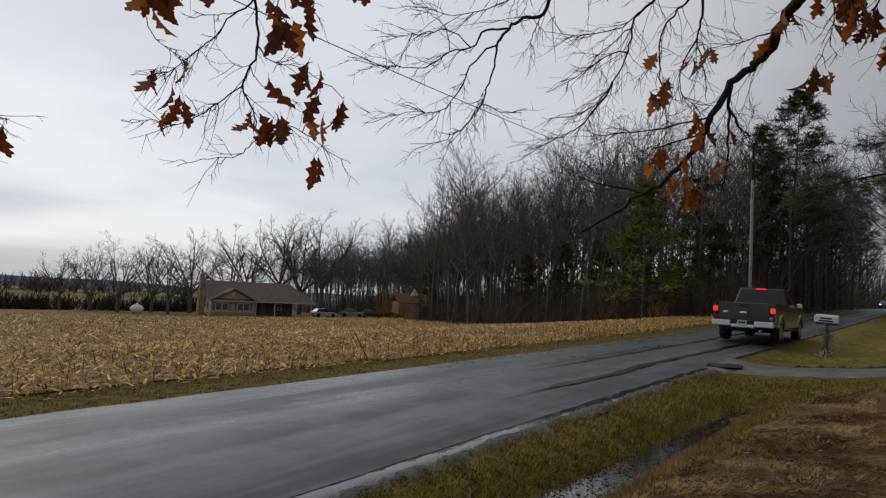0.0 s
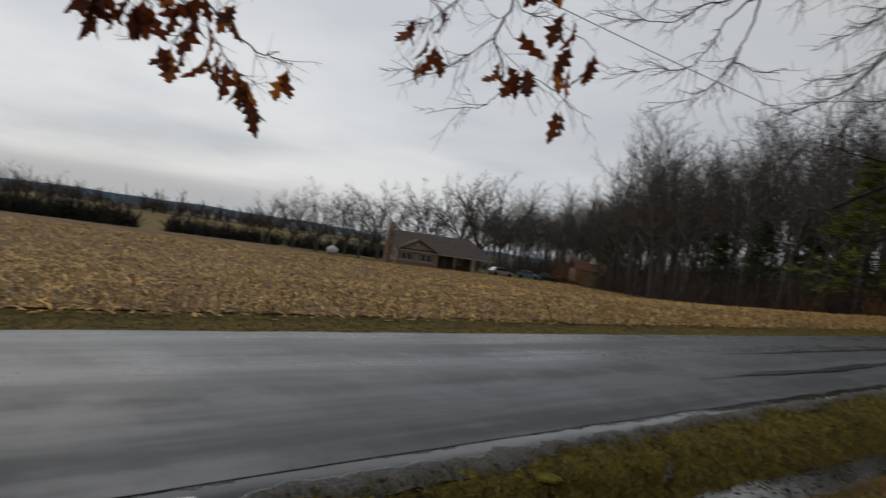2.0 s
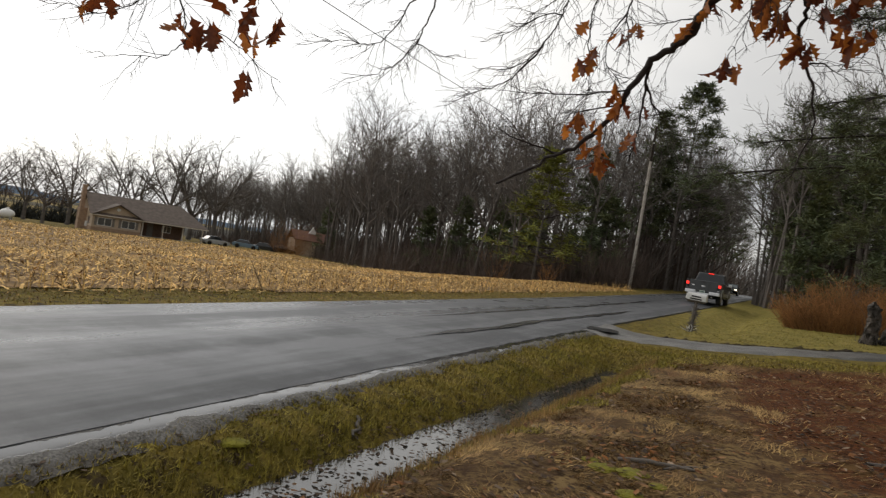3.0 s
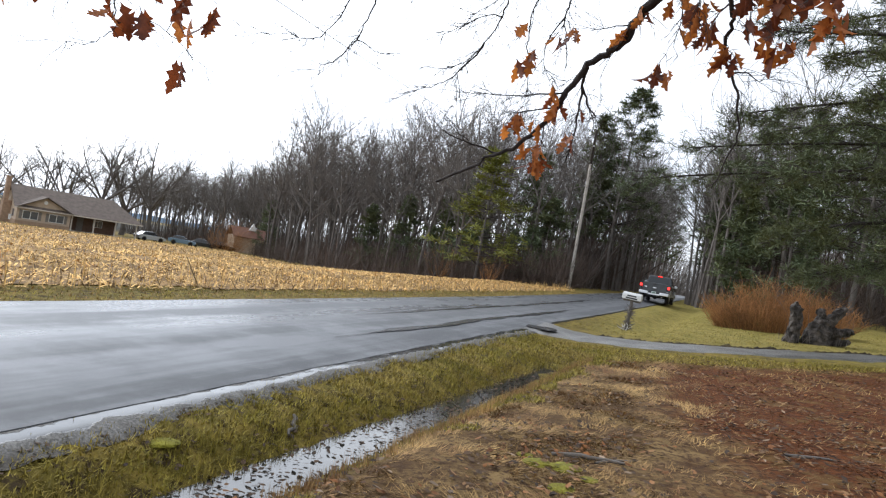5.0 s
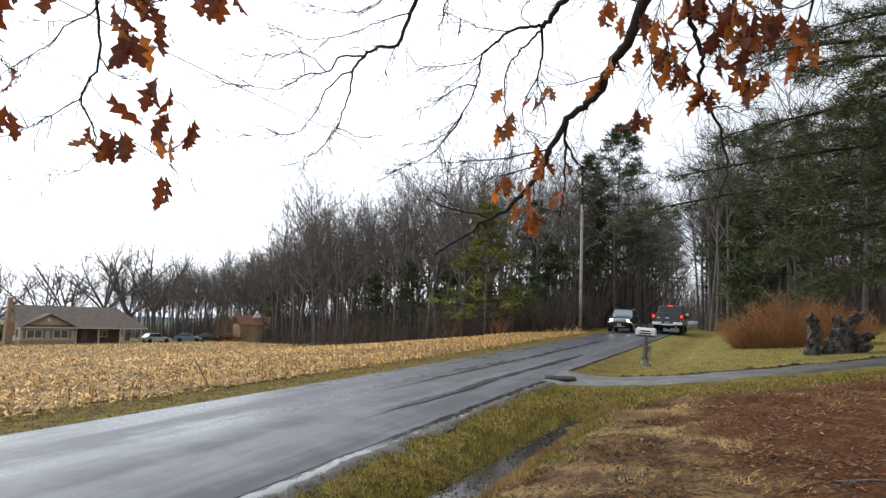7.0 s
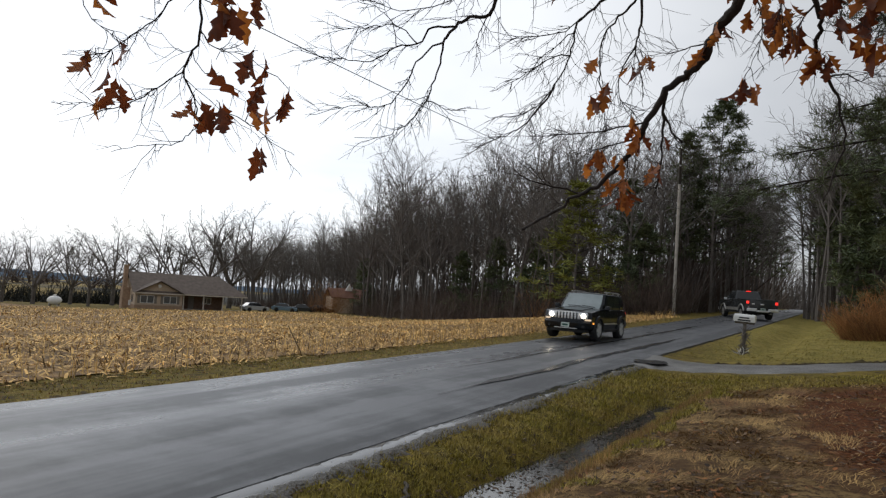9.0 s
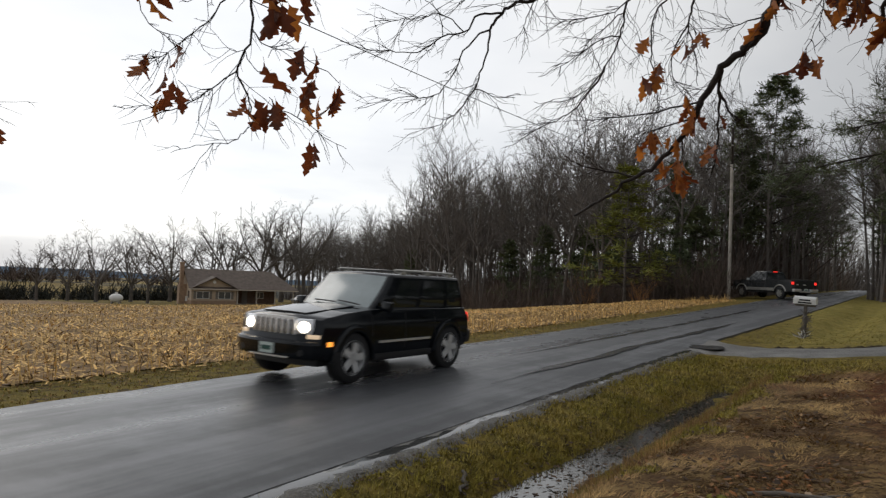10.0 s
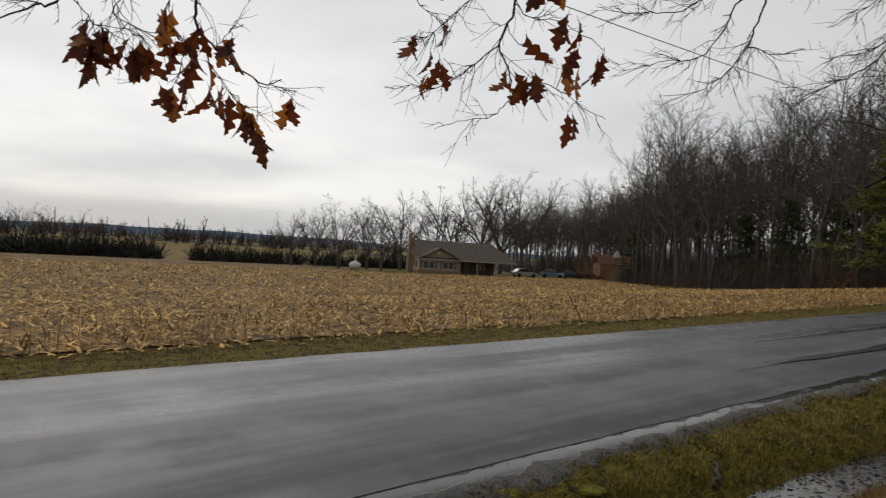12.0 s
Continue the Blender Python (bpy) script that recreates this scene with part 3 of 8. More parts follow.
def pine_tree(name, seed, height, reach, trunk_r, first=0.35, whorls=16, mat_n=NEEDLE, clump=0.55, per=7, dense=9, flat=0.25, start_k=0.5, blade=0.10, limb_r=0.05, power=1.4, long_limbs=()):
    """A pine: whorls of near-level limbs that carry tufts of needles towards their ends."""
    rng = random.Random(seed)
    root = new(name)
    tr, cr = Tubes(), Tubes()
    tp = wander(rng, Vector((0, 0, -0.25)), Vector((0, 0, 1)), height + 0.25, 9, 0.025)
    k = len(tp)
    tr.add(tp, [trunk_r * (1 - 0.94 * i / (k - 1)) * (1.3 if i == 0 else 1) for i in range(k)], 8)
    v, f = [], []

    def tuft(p, size):
        for _ in range(dense):
            d = Vector((rng.gauss(0, 1), rng.gauss(0, 1), rng.gauss(0.15, flat * 2))).normalized()
            s = d.cross(Vector((rng.uniform(-1, 1), rng.uniform(-1, 1), 1))).normalized() * size * blade
            q = p + d * size * rng.uniform(0.5, 1.0)
            n = len(v)
            v.extend((tuple(p - s * 0.6), tuple(p + s * 0.6), tuple(q + s * 1.3), tuple(q - s * 1.3)))
            f.append((n, n + 1, n + 2, n + 3))

    for i in range(whorls):
        u = first + (0.99 - first) * i / (whorls - 1)
        a = u * (k - 1); j = min(int(a), k - 2); p = tp[j].lerp(tp[j + 1], a - j)
        for b in range(rng.choice((3, 4, 5))):
            yaw = rng.uniform(0, 6.28)
            length = reach * (1.05 - 0.85 * ((u - first) / (1 - first)) ** power) * rng.uniform(0.55, 1.15)
            el = rng.uniform(-0.12, 0.35)
            way = Vector((math.cos(yaw) * math.cos(el), math.sin(yaw) * math.cos(el), math.sin(el)))
            lp = wander(rng, p, way, length, 4, 0.10, 0.03)
            cr.add(lp, [max(0.012, limb_r * length / 4) * (1 - 0.2 * q) for q in range(5)], 4)
            for s in range(per):
                us = start_k + (1.0 - start_k) * rng.random()
                a2 = us * 4; j2 = min(int(a2), 3); ps = lp[j2].lerp(lp[j2 + 1], a2 - j2)
                off = Vector((rng.gauss(0, 0.35), rng.gauss(0, 0.35), rng.gauss(0.05, 0.12))) * min(1.0, length / 3)
                sliver(cr, rng, ps, off, off.length, 0.014, 0.05)
                tuft(ps + off, clump * rng.uniform(0.7, 1.2))
    part_me("trunk", tr.mesh("trunk", BARK), root)
    part_me("branchwork", cr.mesh("branchwork", OAK_BARK), root)["kind"] = "stuff"
    for z0, tip in long_limbs:
        # a long drooping limb with flat sprays of needles to both sides
        lb = Tubes()
        a, b = Vector((0, 0, z0)), Vector(tip)
        ln = (b - a).length
        lp = catmull([a] + [a.lerp(b, w) + Vector((rng.gauss(0, 0.02), rng.gauss(0, 0.02), 0.022 * math.sin(3.14 * w) + rng.gauss(0, 0.012))) * ln for w in (0.22, 0.45, 0.7)] + [b], 6)
        k2 = len(lp)
        lb.add(lp, [0.095 * (1 - 0.9 * q / (k2 - 1)) + 0.008 for q in range(k2)], 6)
        for s in range(46):
            q = int(k2 * (0.18 + 0.80 * (s + rng.random()) / 46))
            q = min(q, k2 - 2)
            d = (lp[q + 1] - lp[q]).normalized()
            way = d * rng.uniform(0.5, 1.0) + d.cross(Vector((0, 0, 1))) * rng.choice((-1, 1)) * rng.uniform(0.4, 1.0) + Vector((0, 0, rng.uniform(-0.55, 0.30)))
            sp = wander(rng, lp[q], way, rng.uniform(0.7, 2.0) * (1.15 - 0.6 * q / k2), 5, 0.16, 0.02)
            lb.add(sp, [0.024, 0.020, 0.016, 0.012, 0.009, 0.005], 3)
            for g in range(8):
                at = sp[rng.randrange(1, 6)]
                tw = wander(rng, at, way + Vector((rng.gauss(0, 0.7), rng.gauss(0, 0.7), rng.gauss(0.1, 0.4))), rng.uniform(0.15, 0.45), 2, 0.2)
                lb.add(tw, [0.006, 0.005, 0.003], 3)
                if rng.random() < 0.9:
                    tuft(tw[2], clump * rng.uniform(0.45, 0.85))
        part_me("limb", lb.mesh("limb", OAK_BARK), root, "long drooping dark limb")
    part_me("crown", raw_mesh("crown", v, f, mat_n), root, "dark green needle tufts")
    return root


def scatter_wood():
    rng = random.Random(11)
    kinds = [bare_tree("bare_tree", 20 + i, rng.uniform(16.5, 19.0), rng.uniform(0.24, 0.34), rng.uniform(0.13, 0.22), rng.uniform(0.30, 0.50), bark=(GREY_BARK if i % 3 == 0 else BARK)) for i in range(9)]
    for t in kinds:
        tagged(t, "tall bare grey-brown forest tree without leaves", "tree", "trees of the wood")
    used = [False] * len(kinds)

    def plant(x, y, s):
        i = rng.randrange(len(kinds))
        s = min(1.2, skyline(x, y) * rng.uniform(0.84, 1.14) / 17.2)
        if s < 0.38:
            return
        m = pose(x, y, ground_z(x, y), rng.uniform(-2, 2), rng.uniform(-2, 2), rng.uniform(0, 360))
        if not used[i]:
            kinds[i].matrix_basis = m @ Matrix.Diagonal((s, s, s, 1)); used[i] = True
            return
        o = copy_thing(kinds[i], m)
        o.scale = (s, s, s * rng.uniform(0.92, 1.08))

    # the wood north of the field, rows deep behind its edge
    for k in range(175):
        x = -8 - 150 * (rng.random() ** 1.25)
        y = wood_edge(x) + rng.random() ** 1.3 * 38
        if 33 < math.degrees(math.atan2(-x, y)) < 56 and math.hypot(x, y) < 142:
            continue
        plant(x, y, rng.uniform(0.8, 1.12) * (0.92 if x < -90 else 1.0))
    # both sides of the road further on
    for k in range(36):
        y = rng.uniform(52, 170)
        side = -1 if k % 3 == 0 else 1
        x = road_x(y) + side * (HALF + rng.uniform(3.0, 22))
        plant(x, y, rng.uniform(0.75, 1.05))
    # east of the yard
    for k in range(26):
        plant(rng.uniform(6, 34), rng.uniform(48, 75), rng.uniform(0.6, 0.95))


scatter_wood()


build_stalks()


# ---- the house across the field ----
SIDING = mat("tan_siding", (0.50, 0.390, 0.285), 0.75, var=0.12, scale=1.0, fine=12, bump=0.1)
BRICK = mat("tan_brick", (0.36, 0.245, 0.165), 0.85, var=0.2, scale=3, fine=18, bump=0.3)
SHINGLE = mat("brown_shingle", (0.155, 0.125, 0.105), 0.9, var=0.2, scale=2, fine=22, bump=0.5)
TRIM = mat("trim_tan", (0.60, 0.53, 0.45), 0.6, var=0.1, bump=0)
WHITE = mat("white_paint", (0.78, 0.77, 0.74), 0.5, var=0.06, bump=0)
SHUTTER = mat("shutter", (0.20, 0.175, 0.150), 0.6, var=0.15, bump=0)
# brown wall colour, darkened for the shade beneath the porch roof
PORCH_SHADE_WALL = mat("porch_wall", (0.16, 0.10, 0.07), 0.85, var=0.2, bump=0.1)
PANE = mat("window_pane", (0.09, 0.10, 0.11), 0.08, var=0.1, bump=0, spec=0.8)
CONCRETE = mat("concrete", (0.32, 0.30, 0.27), 0.9, var=0.2, bump=0.3)


def slab(bm, quad, thick):
    """A roof plane: four corners, thickened downwards."""
    q = [Vector(p) for p in quad]
    n = (q[1] - q[0]).cross(q[-1] - q[0]).normalized()
    if n.z < 0:
        n = -n
    a = [bm.verts.new(p) for p in q]; b = [bm.verts.new(p - n * thick) for p in q]
    k = len(q)
    bm.faces.new(a); bm.faces.new(b[::-1])
    for i in range(k):
        bm.faces.new((a[i], a[(i + 1) % k], b[(i + 1) % k], b[i]))
    bmesh.ops.recalc_face_normals(bm, faces=bm.faces)
    return bm


def house_window(root, x0, x1, z0, z1, y, shutters=True):
    fr = bmesh.new()
    for s in ((x0, x0 + 0.07), (x1 - 0.07, x1), ((x0 + x1) / 2 - 0.04, (x0 + x1) / 2 + 0.04)):
        box(fr, s[0], s[1], y - 0.05, y + 0.03, z0, z1)
    for s in ((z0, z0 + 0.07), (z1 - 0.07, z1)):
        box(fr, x0 + 0.07, x1 - 0.07, y - 0.046, y + 0.03, s[0], s[1])
    w = part("window", fr, WHITE, root, "white double window frame")
    for a, b in ((x0 + 0.07, (x0 + x1) / 2 - 0.04), ((x0 + x1) / 2 + 0.04, x1 - 0.07)):
        part("pane", boxes((a, b, y - 0.02, y + 0.005, z0 + 0.07, z1 - 0.07)), PANE, w)
    if shutters:
        for a in (x0 - 0.42, x1 + 0.04):
            sh = bmesh.new()
            box(sh, a, a + 0.38, y - 0.035, y + 0.0, z0 - 0.02, z1 + 0.02)
            for k in range(7):
                zz = z0 + 0.08 + k * (z1 - z0 - 0.1) / 7
                box(sh, a + 0.05, a + 0.33, y - 0.055, y - 0.03, zz, zz + 0.06)
            part("shutter", sh, SHUTTER, root, "dark louvred shutter")


def build_house():
    px, py = -81.0, 66.0
    root = tagged(new("house"), "single-storey tan ranch house with brown shingle roof and porch", "house")
    root.matrix_basis = pose(px, py, ground_z(px, py) - 0.15, 0, 0, 63) @ Matrix.Diagonal((0.93, 0.93, 0.93, 1))
    H = 2.75
    # walls: the front wing, then the long body set back behind the porch
    w = bmesh.new()
    box(w, 0, 7.0, 0, 0.2, 0.75, H); box(w, 0, 0.2, 0.2, 8.6, 0.75, H); box(w, 0.2, 14.2, 8.4, 8.6, 0, H); box(w, 6.8, 7.0, 0.2, 2.4, 0.0, H)
    part("wall", w, SIDING, root, "tan lap siding")
    part("brick_base", boxes((-0.03, 7.03, -0.03, 0.2, -0.3, 0.75), (-0.03, 0.2, 0.2, 8.63, -0.3, 0.75)), BRICK, root, "tan brick skirt")
    for k in range(11):
        z = 0.80 + k * 0.175
        part("board", boxes((0.0, 7.0, -0.018, 0.0, z, z + 0.16)), SIDING, root)
    part("porch_wall", boxes((7.0, 14.2, 2.4, 2.6, 0, H), (14.0, 14.2, 2.6, 8.4, 0, H)), PORCH_SHADE_WALL, root, "brown porch wall with shade in its colour")
    # the end gable
    g = bmesh.new()
    profile(g, [(0.0, H), (8.6, H), (4.4, 5.55)], 0.0, 0.2)
    part("gable_end", g, SIDING, root)
    # roof planes
    R = (4.4, 5.75)
    rf = bmesh.new()
    slab(rf, [(-0.45, -0.45, H - 0.02), (17.4, -0.45, H - 0.02), (14.0, R[0], R[1]), (-0.45, R[0], R[1])], 0.16)
    slab(rf, [(-0.45, 9.05, H - 0.05), (-0.45, R[0], R[1]), (14.0, R[0], R[1]), (17.4, 9.05, H - 0.05)], 0.16)
    slab(rf, [(17.4, -0.45, H - 0.02), (17.4, 9.05, H - 0.05), (14.0, R[0], R[1])], 0.16)
    part("roof", rf, SHINGLE, root, "weathered brown shingle roof")
    # cross gable over the wing
    cg = bmesh.new()
    slab(cg, [(-0.15, -0.75, H + 0.0), (-0.15, 2.0, H + 0.55), (3.45, 3.4, 4.62), (3.45, -0.75, 4.62)], 0.13)
    slab(cg, [(7.1, -0.75, H + 0.0), (3.47, -0.75, 4.62), (3.47, 3.4, 4.62), (7.1, 2.0, H + 0.55)], 0.13)
    part("roof", cg, SHINGLE, root)
    fg = bmesh.new()
    profile(fg, [(0.2, H), (6.8, H), (3.45, 4.45)], -0.02, 0.15, axis="y")
    part("front_gable", fg, SIDING, root, "tan siding gable")
    v = bmesh.new()
    cyl(v, (3.45, -0.02, 3.75), (3.45, -0.10, 3.75), 0.27, n=8)
    part("gable_vent", v, WHITE, root, "white octagonal gable vent")
    fascia = bmesh.new()
    box(fascia, -0.45, 17.4, -0.52, -0.46, H - 0.24, H - 0.06)
    part("fascia", fascia, TRIM, root)
    house_window(root, 0.75, 2.75, 1.05, 2.25, -0.03)
    house_window(root, 4.15, 6.15, 1.05, 2.25, -0.03)
    house_window(root, 10.9, 12.3, 1.15, 2.2, 2.4, False)
    part("door", boxes((8.6, 9.5, 2.34, 2.4, 0.3, 2.35)), SHUTTER, root, "dark front door")
    for y0 in (1.4, 6.4):
        part("window", boxes((-0.05, 0.0, y0, y0 + 0.9, 1.1, 2.2)), PANE, root)
    part("porch_floor", boxes((7.0, 17.0, -0.1, 2.4, -0.1, 0.28), (7.0, 17.0, -0.5, -0.1, -0.3, 0.12)), CONCRETE, root, "concrete porch slab and step")
    for x in (7.15, 10.3, 13.4, 16.6):
        part("porch_post", boxes((x, x + 0.16, 0.0, 0.16, 0.28, H - 0.1), (x - 0.04, x + 0.2, -0.04, 0.2, 0.28, 0.5)), TRIM, root)
    ch = bmesh.new()
    box(ch, -1.1, 0.0, 3.6, 5.2, -0.3, 3.2); box(ch, -1.0, -0.46, 3.9, 4.9, 3.2, 6.6); box(ch, -1.06, -0.40, 3.84, 4.96, 6.6, 6.78)
    part("chimney", ch, BRICK, root, "tall brown brick chimney")
    part("utility_box", boxes((-0.25, 0.0, 2.6, 3.1, 0.5, 1.3)), WHITE, root)
    return root


build_house()


def build_outbuilding():
    x, y = -72.0, 101.0
    root = tagged(new("outbuilding"), "small tan outbuilding with red-brown roof among trees", "shed")
    root.matrix_basis = pose(x, y, ground_z(x, y), 0, 0, 50)
    part("wall", boxes((0, 6.5, 0, 0.2, -0.4, 3.0), (0, 0.2, 0.2, 5, -0.4, 3.0), (6.3, 6.5, 0.2, 5, -0.4, 3.0), (0.2, 6.3, 4.8, 5.0, -0.4, 3.0)), SIDING, root)
    rf = bmesh.new()
    slab(rf, [(-0.4, -0.4, 2.9), (6.9, -0.4, 2.9), (6.9, 2.5, 4.6), (-0.4, 2.5, 4.6)], 0.12)
    slab(rf, [(-0.4, 5.4, 2.9), (-0.4, 2.5, 4.6), (6.9, 2.5, 4.6), (6.9, 5.4, 2.9)], 0.12)
    part("roof", rf, mat("rust_roof", (0.16, 0.075, 0.05), 0.8), root, "red-brown roof")
    d = bmesh.new()
    profile(d, [(2.6, 4.2), (4.0, 4.2), (3.3, 5.5)], 1.2, 1.5, axis="y")
    part("dormer", d, WHITE, root, "pale dormer gable")
    part("door", boxes((3.9, 5.9, -0.05, 0.0, -0.3, 2.3)), SHUTTER, root)
    return root


build_outbuilding()


def build_tank():
    x, y = -86.0, 57.5
    root = tagged(new("gas_tank"), "white domed gas tank standing at the field edge", "tank")
    root.matrix_basis = pose(x, y, ground_z(x, y) - 0.05, 0, 0, 40)
    b = bmesh.new()
    bmesh.ops.create_uvsphere(b, u_segments=20, v_segments=12, radius=0.62, matrix=Matrix.Translation((0, 0, 0.85)) @ Matrix.Diagonal((1.5, 1.0, 1.0, 1)))
    part("shell", b, WHITE, root, smooth=True)
    c = bmesh.new(); cyl(c, (0, 0, 1.4), (0, 0, 1.65), 0.22, 0.16)
    part("dome_cap", c, WHITE, root)
    for s in (-0.5, 0.5):
        part("foot", boxes((s - 0.08, s + 0.08, -0.4, 0.4, 0.0, 0.4)), CONCRETE, root)


build_tank()


# ---- vehicles: x to their right, y ahead, origin on the road under the middle of the wheelbase ----
BLACK_PAINT = mat("black_car_paint", (0.004, 0.0055, 0.008), 0.10, var=0.1, bump=0, spec=0.32, coat=0.0)
GREY_PAINT = mat("grey_truck_paint", (0.026, 0.029, 0.031), 0.24, var=0.15, bump=0, spec=0.5, coat=0.3)
SILVER = mat("silver_trim", (0.42, 0.41, 0.38), 0.35, 0.6, var=0.1, bump=0)
CHROME = mat("chrome", (0.80, 0.81, 0.83), 0.30, 0.75, var=0.05, bump=0)
RIM = mat("polished_alloy", (0.72, 0.73, 0.74), 0.30, 0.45, var=0.05, bump=0)
RUBBER = mat("tyre_rubber", (0.016, 0.016, 0.017), 0.8, var=0.2, bump=0.2)
GLASS_DARK = mat("tinted_glass", (0.010, 0.013, 0.014), 0.05, var=0.05, bump=0, spec=0.7)
# windscreen: the sky's reflection is put into a pale teal-grey base colour
SKY_TINTED_SCREEN = mat("windscreen_sky_tint", (0.22, 0.26, 0.265), 0.10, var=0.1, bump=0, spec=0.6)
PLASTIC = mat("black_plastic", (0.018, 0.018, 0.019), 0.55, var=0.1, bump=0)
HEADLIGHT = glow("headlight_lit", (1.0, 0.86, 0.66), 8.0)
SIGNAL = glow("side_signal", (1.0, 0.35, 0.05), 1.4)
SIGNAL_PALE = glow("signal_pale", (1.0, 0.75, 0.5), 0.5)
TAIL = glow("tail_light", (1.0, 0.035, 0.025), 1.1)
TAIL_DIM = mat("tail_lens", (0.35, 0.02, 0.02), 0.2, var=0.1, bump=0)
PLATE = mat("plate", (0.55, 0.62, 0.58), 0.5, var=0.05, bump=0)
PLATE_BAR = mat("plate_bar", (0.03, 0.09, 0.07), 0.6, var=0.05, bump=0)


def arch_outline(pts, arches, n=9):
    """Underside points of a body side from rear to front with round wheel arches let in."""
    out = list(pts)
    for yc, r, z0 in arches:
        half = math.sqrt(max(0.0, r * r - (z0 - 0.36) ** 2))
        a0 = math.atan2(z0 - 0.36, -half); a1 = math.atan2(z0 - 0.36, half)
        if a0 < 0:
            a0 += 2 * math.pi
        for k in range(n + 1):
            a = a0 + (a1 - a0) * k / n
            out.append((yc + r * math.cos(a), 0.36 + r * math.sin(a)))
    return out


def body_shell(outline, w, bevel=0.05):
    bm = bmesh.new()
    profile(bm, outline, -w, w)
    es = [e for e in bm.edges if abs(e.verts[0].co.x - e.verts[1].co.x) < 1e-5]
    bmesh.ops.bevel(bm, geom=es, offset=bevel, segments=3, affect="EDGES", profile=0.6, clamp_overlap=True)
    return bm


def frustum(low, high, z0, z1):
    """A cabin: low and high are (x half, y rear, y front)."""
    bm = bmesh.new()
    a = [bm.verts.new(p) for p in ((-low[0], low[1], z0), (low[0], low[1], z0), (low[0], low[2], z0), (-low[0], low[2], z0))]
    b = [bm.verts.new(p) for p in ((-high[0], high[1], z1), (high[0], high[1], z1), (high[0], high[2], z1), (-high[0], high[2], z1))]
    bm.faces.new(a[::-1]); bm.faces.new(b)
    for i in range(4):
        bm.faces.new((a[i], a[(i + 1) % 4], b[(i + 1) % 4], b[i]))
    co = [(v.co.copy()) for v in a + b]
    bmesh.ops.bevel(bm, geom=[e for e in bm.edges if e.verts[0].co.z > z0 + 0.01 or e.verts[1].co.z > z0 + 0.01], offset=0.06, segments=3, affect="EDGES", profile=0.6)
    return bm, co


def on_quad(q, u0, u1, v0, v1, lift=0.006, thick=0.02):
    """A slab on the quad q (lower left, lower right, upper right, upper left as seen from outside)."""
    ll, lr, ur, ul = [Vector(p) for p in q]
    n = (lr - ll).cross(ul - ll).normalized()

    def at(u, v):
        return ll.lerp(lr, u).lerp(ul.lerp(ur, u), v)

    bm = bmesh.new()
    c = [at(u0, v0), at(u1, v0), at(u1, v1), at(u0, v1)]
    a = [bm.verts.new(p + n * lift) for p in c]; b = [bm.verts.new(p + n * (lift - thick)) for p in c]
    bm.faces.new(a); bm.faces.new(b[::-1])
    for i in range(4):
        bm.faces.new((a[(i + 1) % 4], a[i], b[i], b[(i + 1) % 4]))
    bmesh.ops.recalc_face_normals(bm, faces=bm.faces)
    return bm


def make_wheel(root, x, y, r, width, spokes, rim_mat):
    """A wheel turning about its own x axis; side = outer face."""
    side = 1 if x > 0 else -1
    hub = new("wheel"); hub.parent = root; hub.location = (x, y, r)
    ty = bmesh.new()
    prof = [(-width / 2, r * 0.62), (-width / 2, r * 0.93), (-width / 2 * 0.8, r), (width / 2 * 0.8, r), (width / 2, r * 0.93), (width / 2, r * 0.62)]
    n = 28
    rings = [[ty.verts.new((px, pr * math.cos(2 * math.pi * k / n), pr * math.sin(2 * math.pi * k / n))) for k in range(n)] for px, pr in prof]
    for a, b in zip(rings, rings[1:]):
        for k in range(n):
            ty.faces.new((a[k], a[(k + 1) % n], b[(k + 1) % n], b[k]))
    bmesh.ops.recalc_face_normals(ty, faces=ty.faces)
    part("tyre", ty, RUBBER, hub, smooth=True)
    rim = bmesh.new()
    xo = side * width / 2
    m = [(xo * 0.2, r * 0.60), (xo * 0.95, r * 0.70), (xo * 1.02, r * 0.68), (xo * 0.9, r * 0.62)]
    rings = [[rim.verts.new((px, pr * math.cos(2 * math.pi * k / n), pr * math.sin(2 * math.pi * k / n))) for k in range(n)] for px, pr in m]
    for a, b in zip(rings, rings[1:]):
        for k in range(n):
            rim.faces.new((a[k], a[(k + 1) % n], b[(k + 1) % n], b[k]))
    for s in range(spokes):
        a = 2 * math.pi * s / spokes
        m4 = Matrix.Rotation(a, 4, "X") @ Matrix.Translation((xo * 0.9, 0, r * 0.34)) @ Matrix.Diagonal((width * 0.14, r * 0.27, r * 0.52, 1))
        bmesh.ops.create_cube(rim, size=1.0, matrix=m4)
    cyl(rim, (xo * 0.7, 0, 0), (xo * 1.04, 0, 0), r * 0.15, n=14)
    bmesh.ops.recalc_face_normals(rim, faces=rim.faces)
    part("rim", rim, rim_mat, hub)
    bd = bmesh.new(); cyl(bd, (xo * 0.1, 0, 0), (xo * 0.45, 0, 0), r * 0.55, n=20)
    part("brake_disc", bd, PLASTIC, hub)
    return hub


def round_lamp(name, root, c, r, m, label, yd=1):
    bm = bmesh.new()
    bmesh.ops.create_uvsphere(bm, u_segments=16, v_segments=10, radius=r, matrix=Matrix.Translation(c) @ Matrix.Diagonal((1, 0.45, 1, 1)))
    return part(name, bm, m, root, label, True)


def mirrors(root, x, y, z, m):
    for s in (-1, 1):
        b = bmesh.new()
        box(b, min(s * x, s * (x + 0.2)), max(s * x, s * (x + 0.2)), y - 0.06, y + 0.06, z, z + 0.17, 0.03)
        box(b, min(s * (x - 0.08), s * x), max(s * (x - 0.08), s * x), y - 0.03, y + 0.03, z + 0.02, z + 0.06)
        part("wing_mirror", b, m, root)


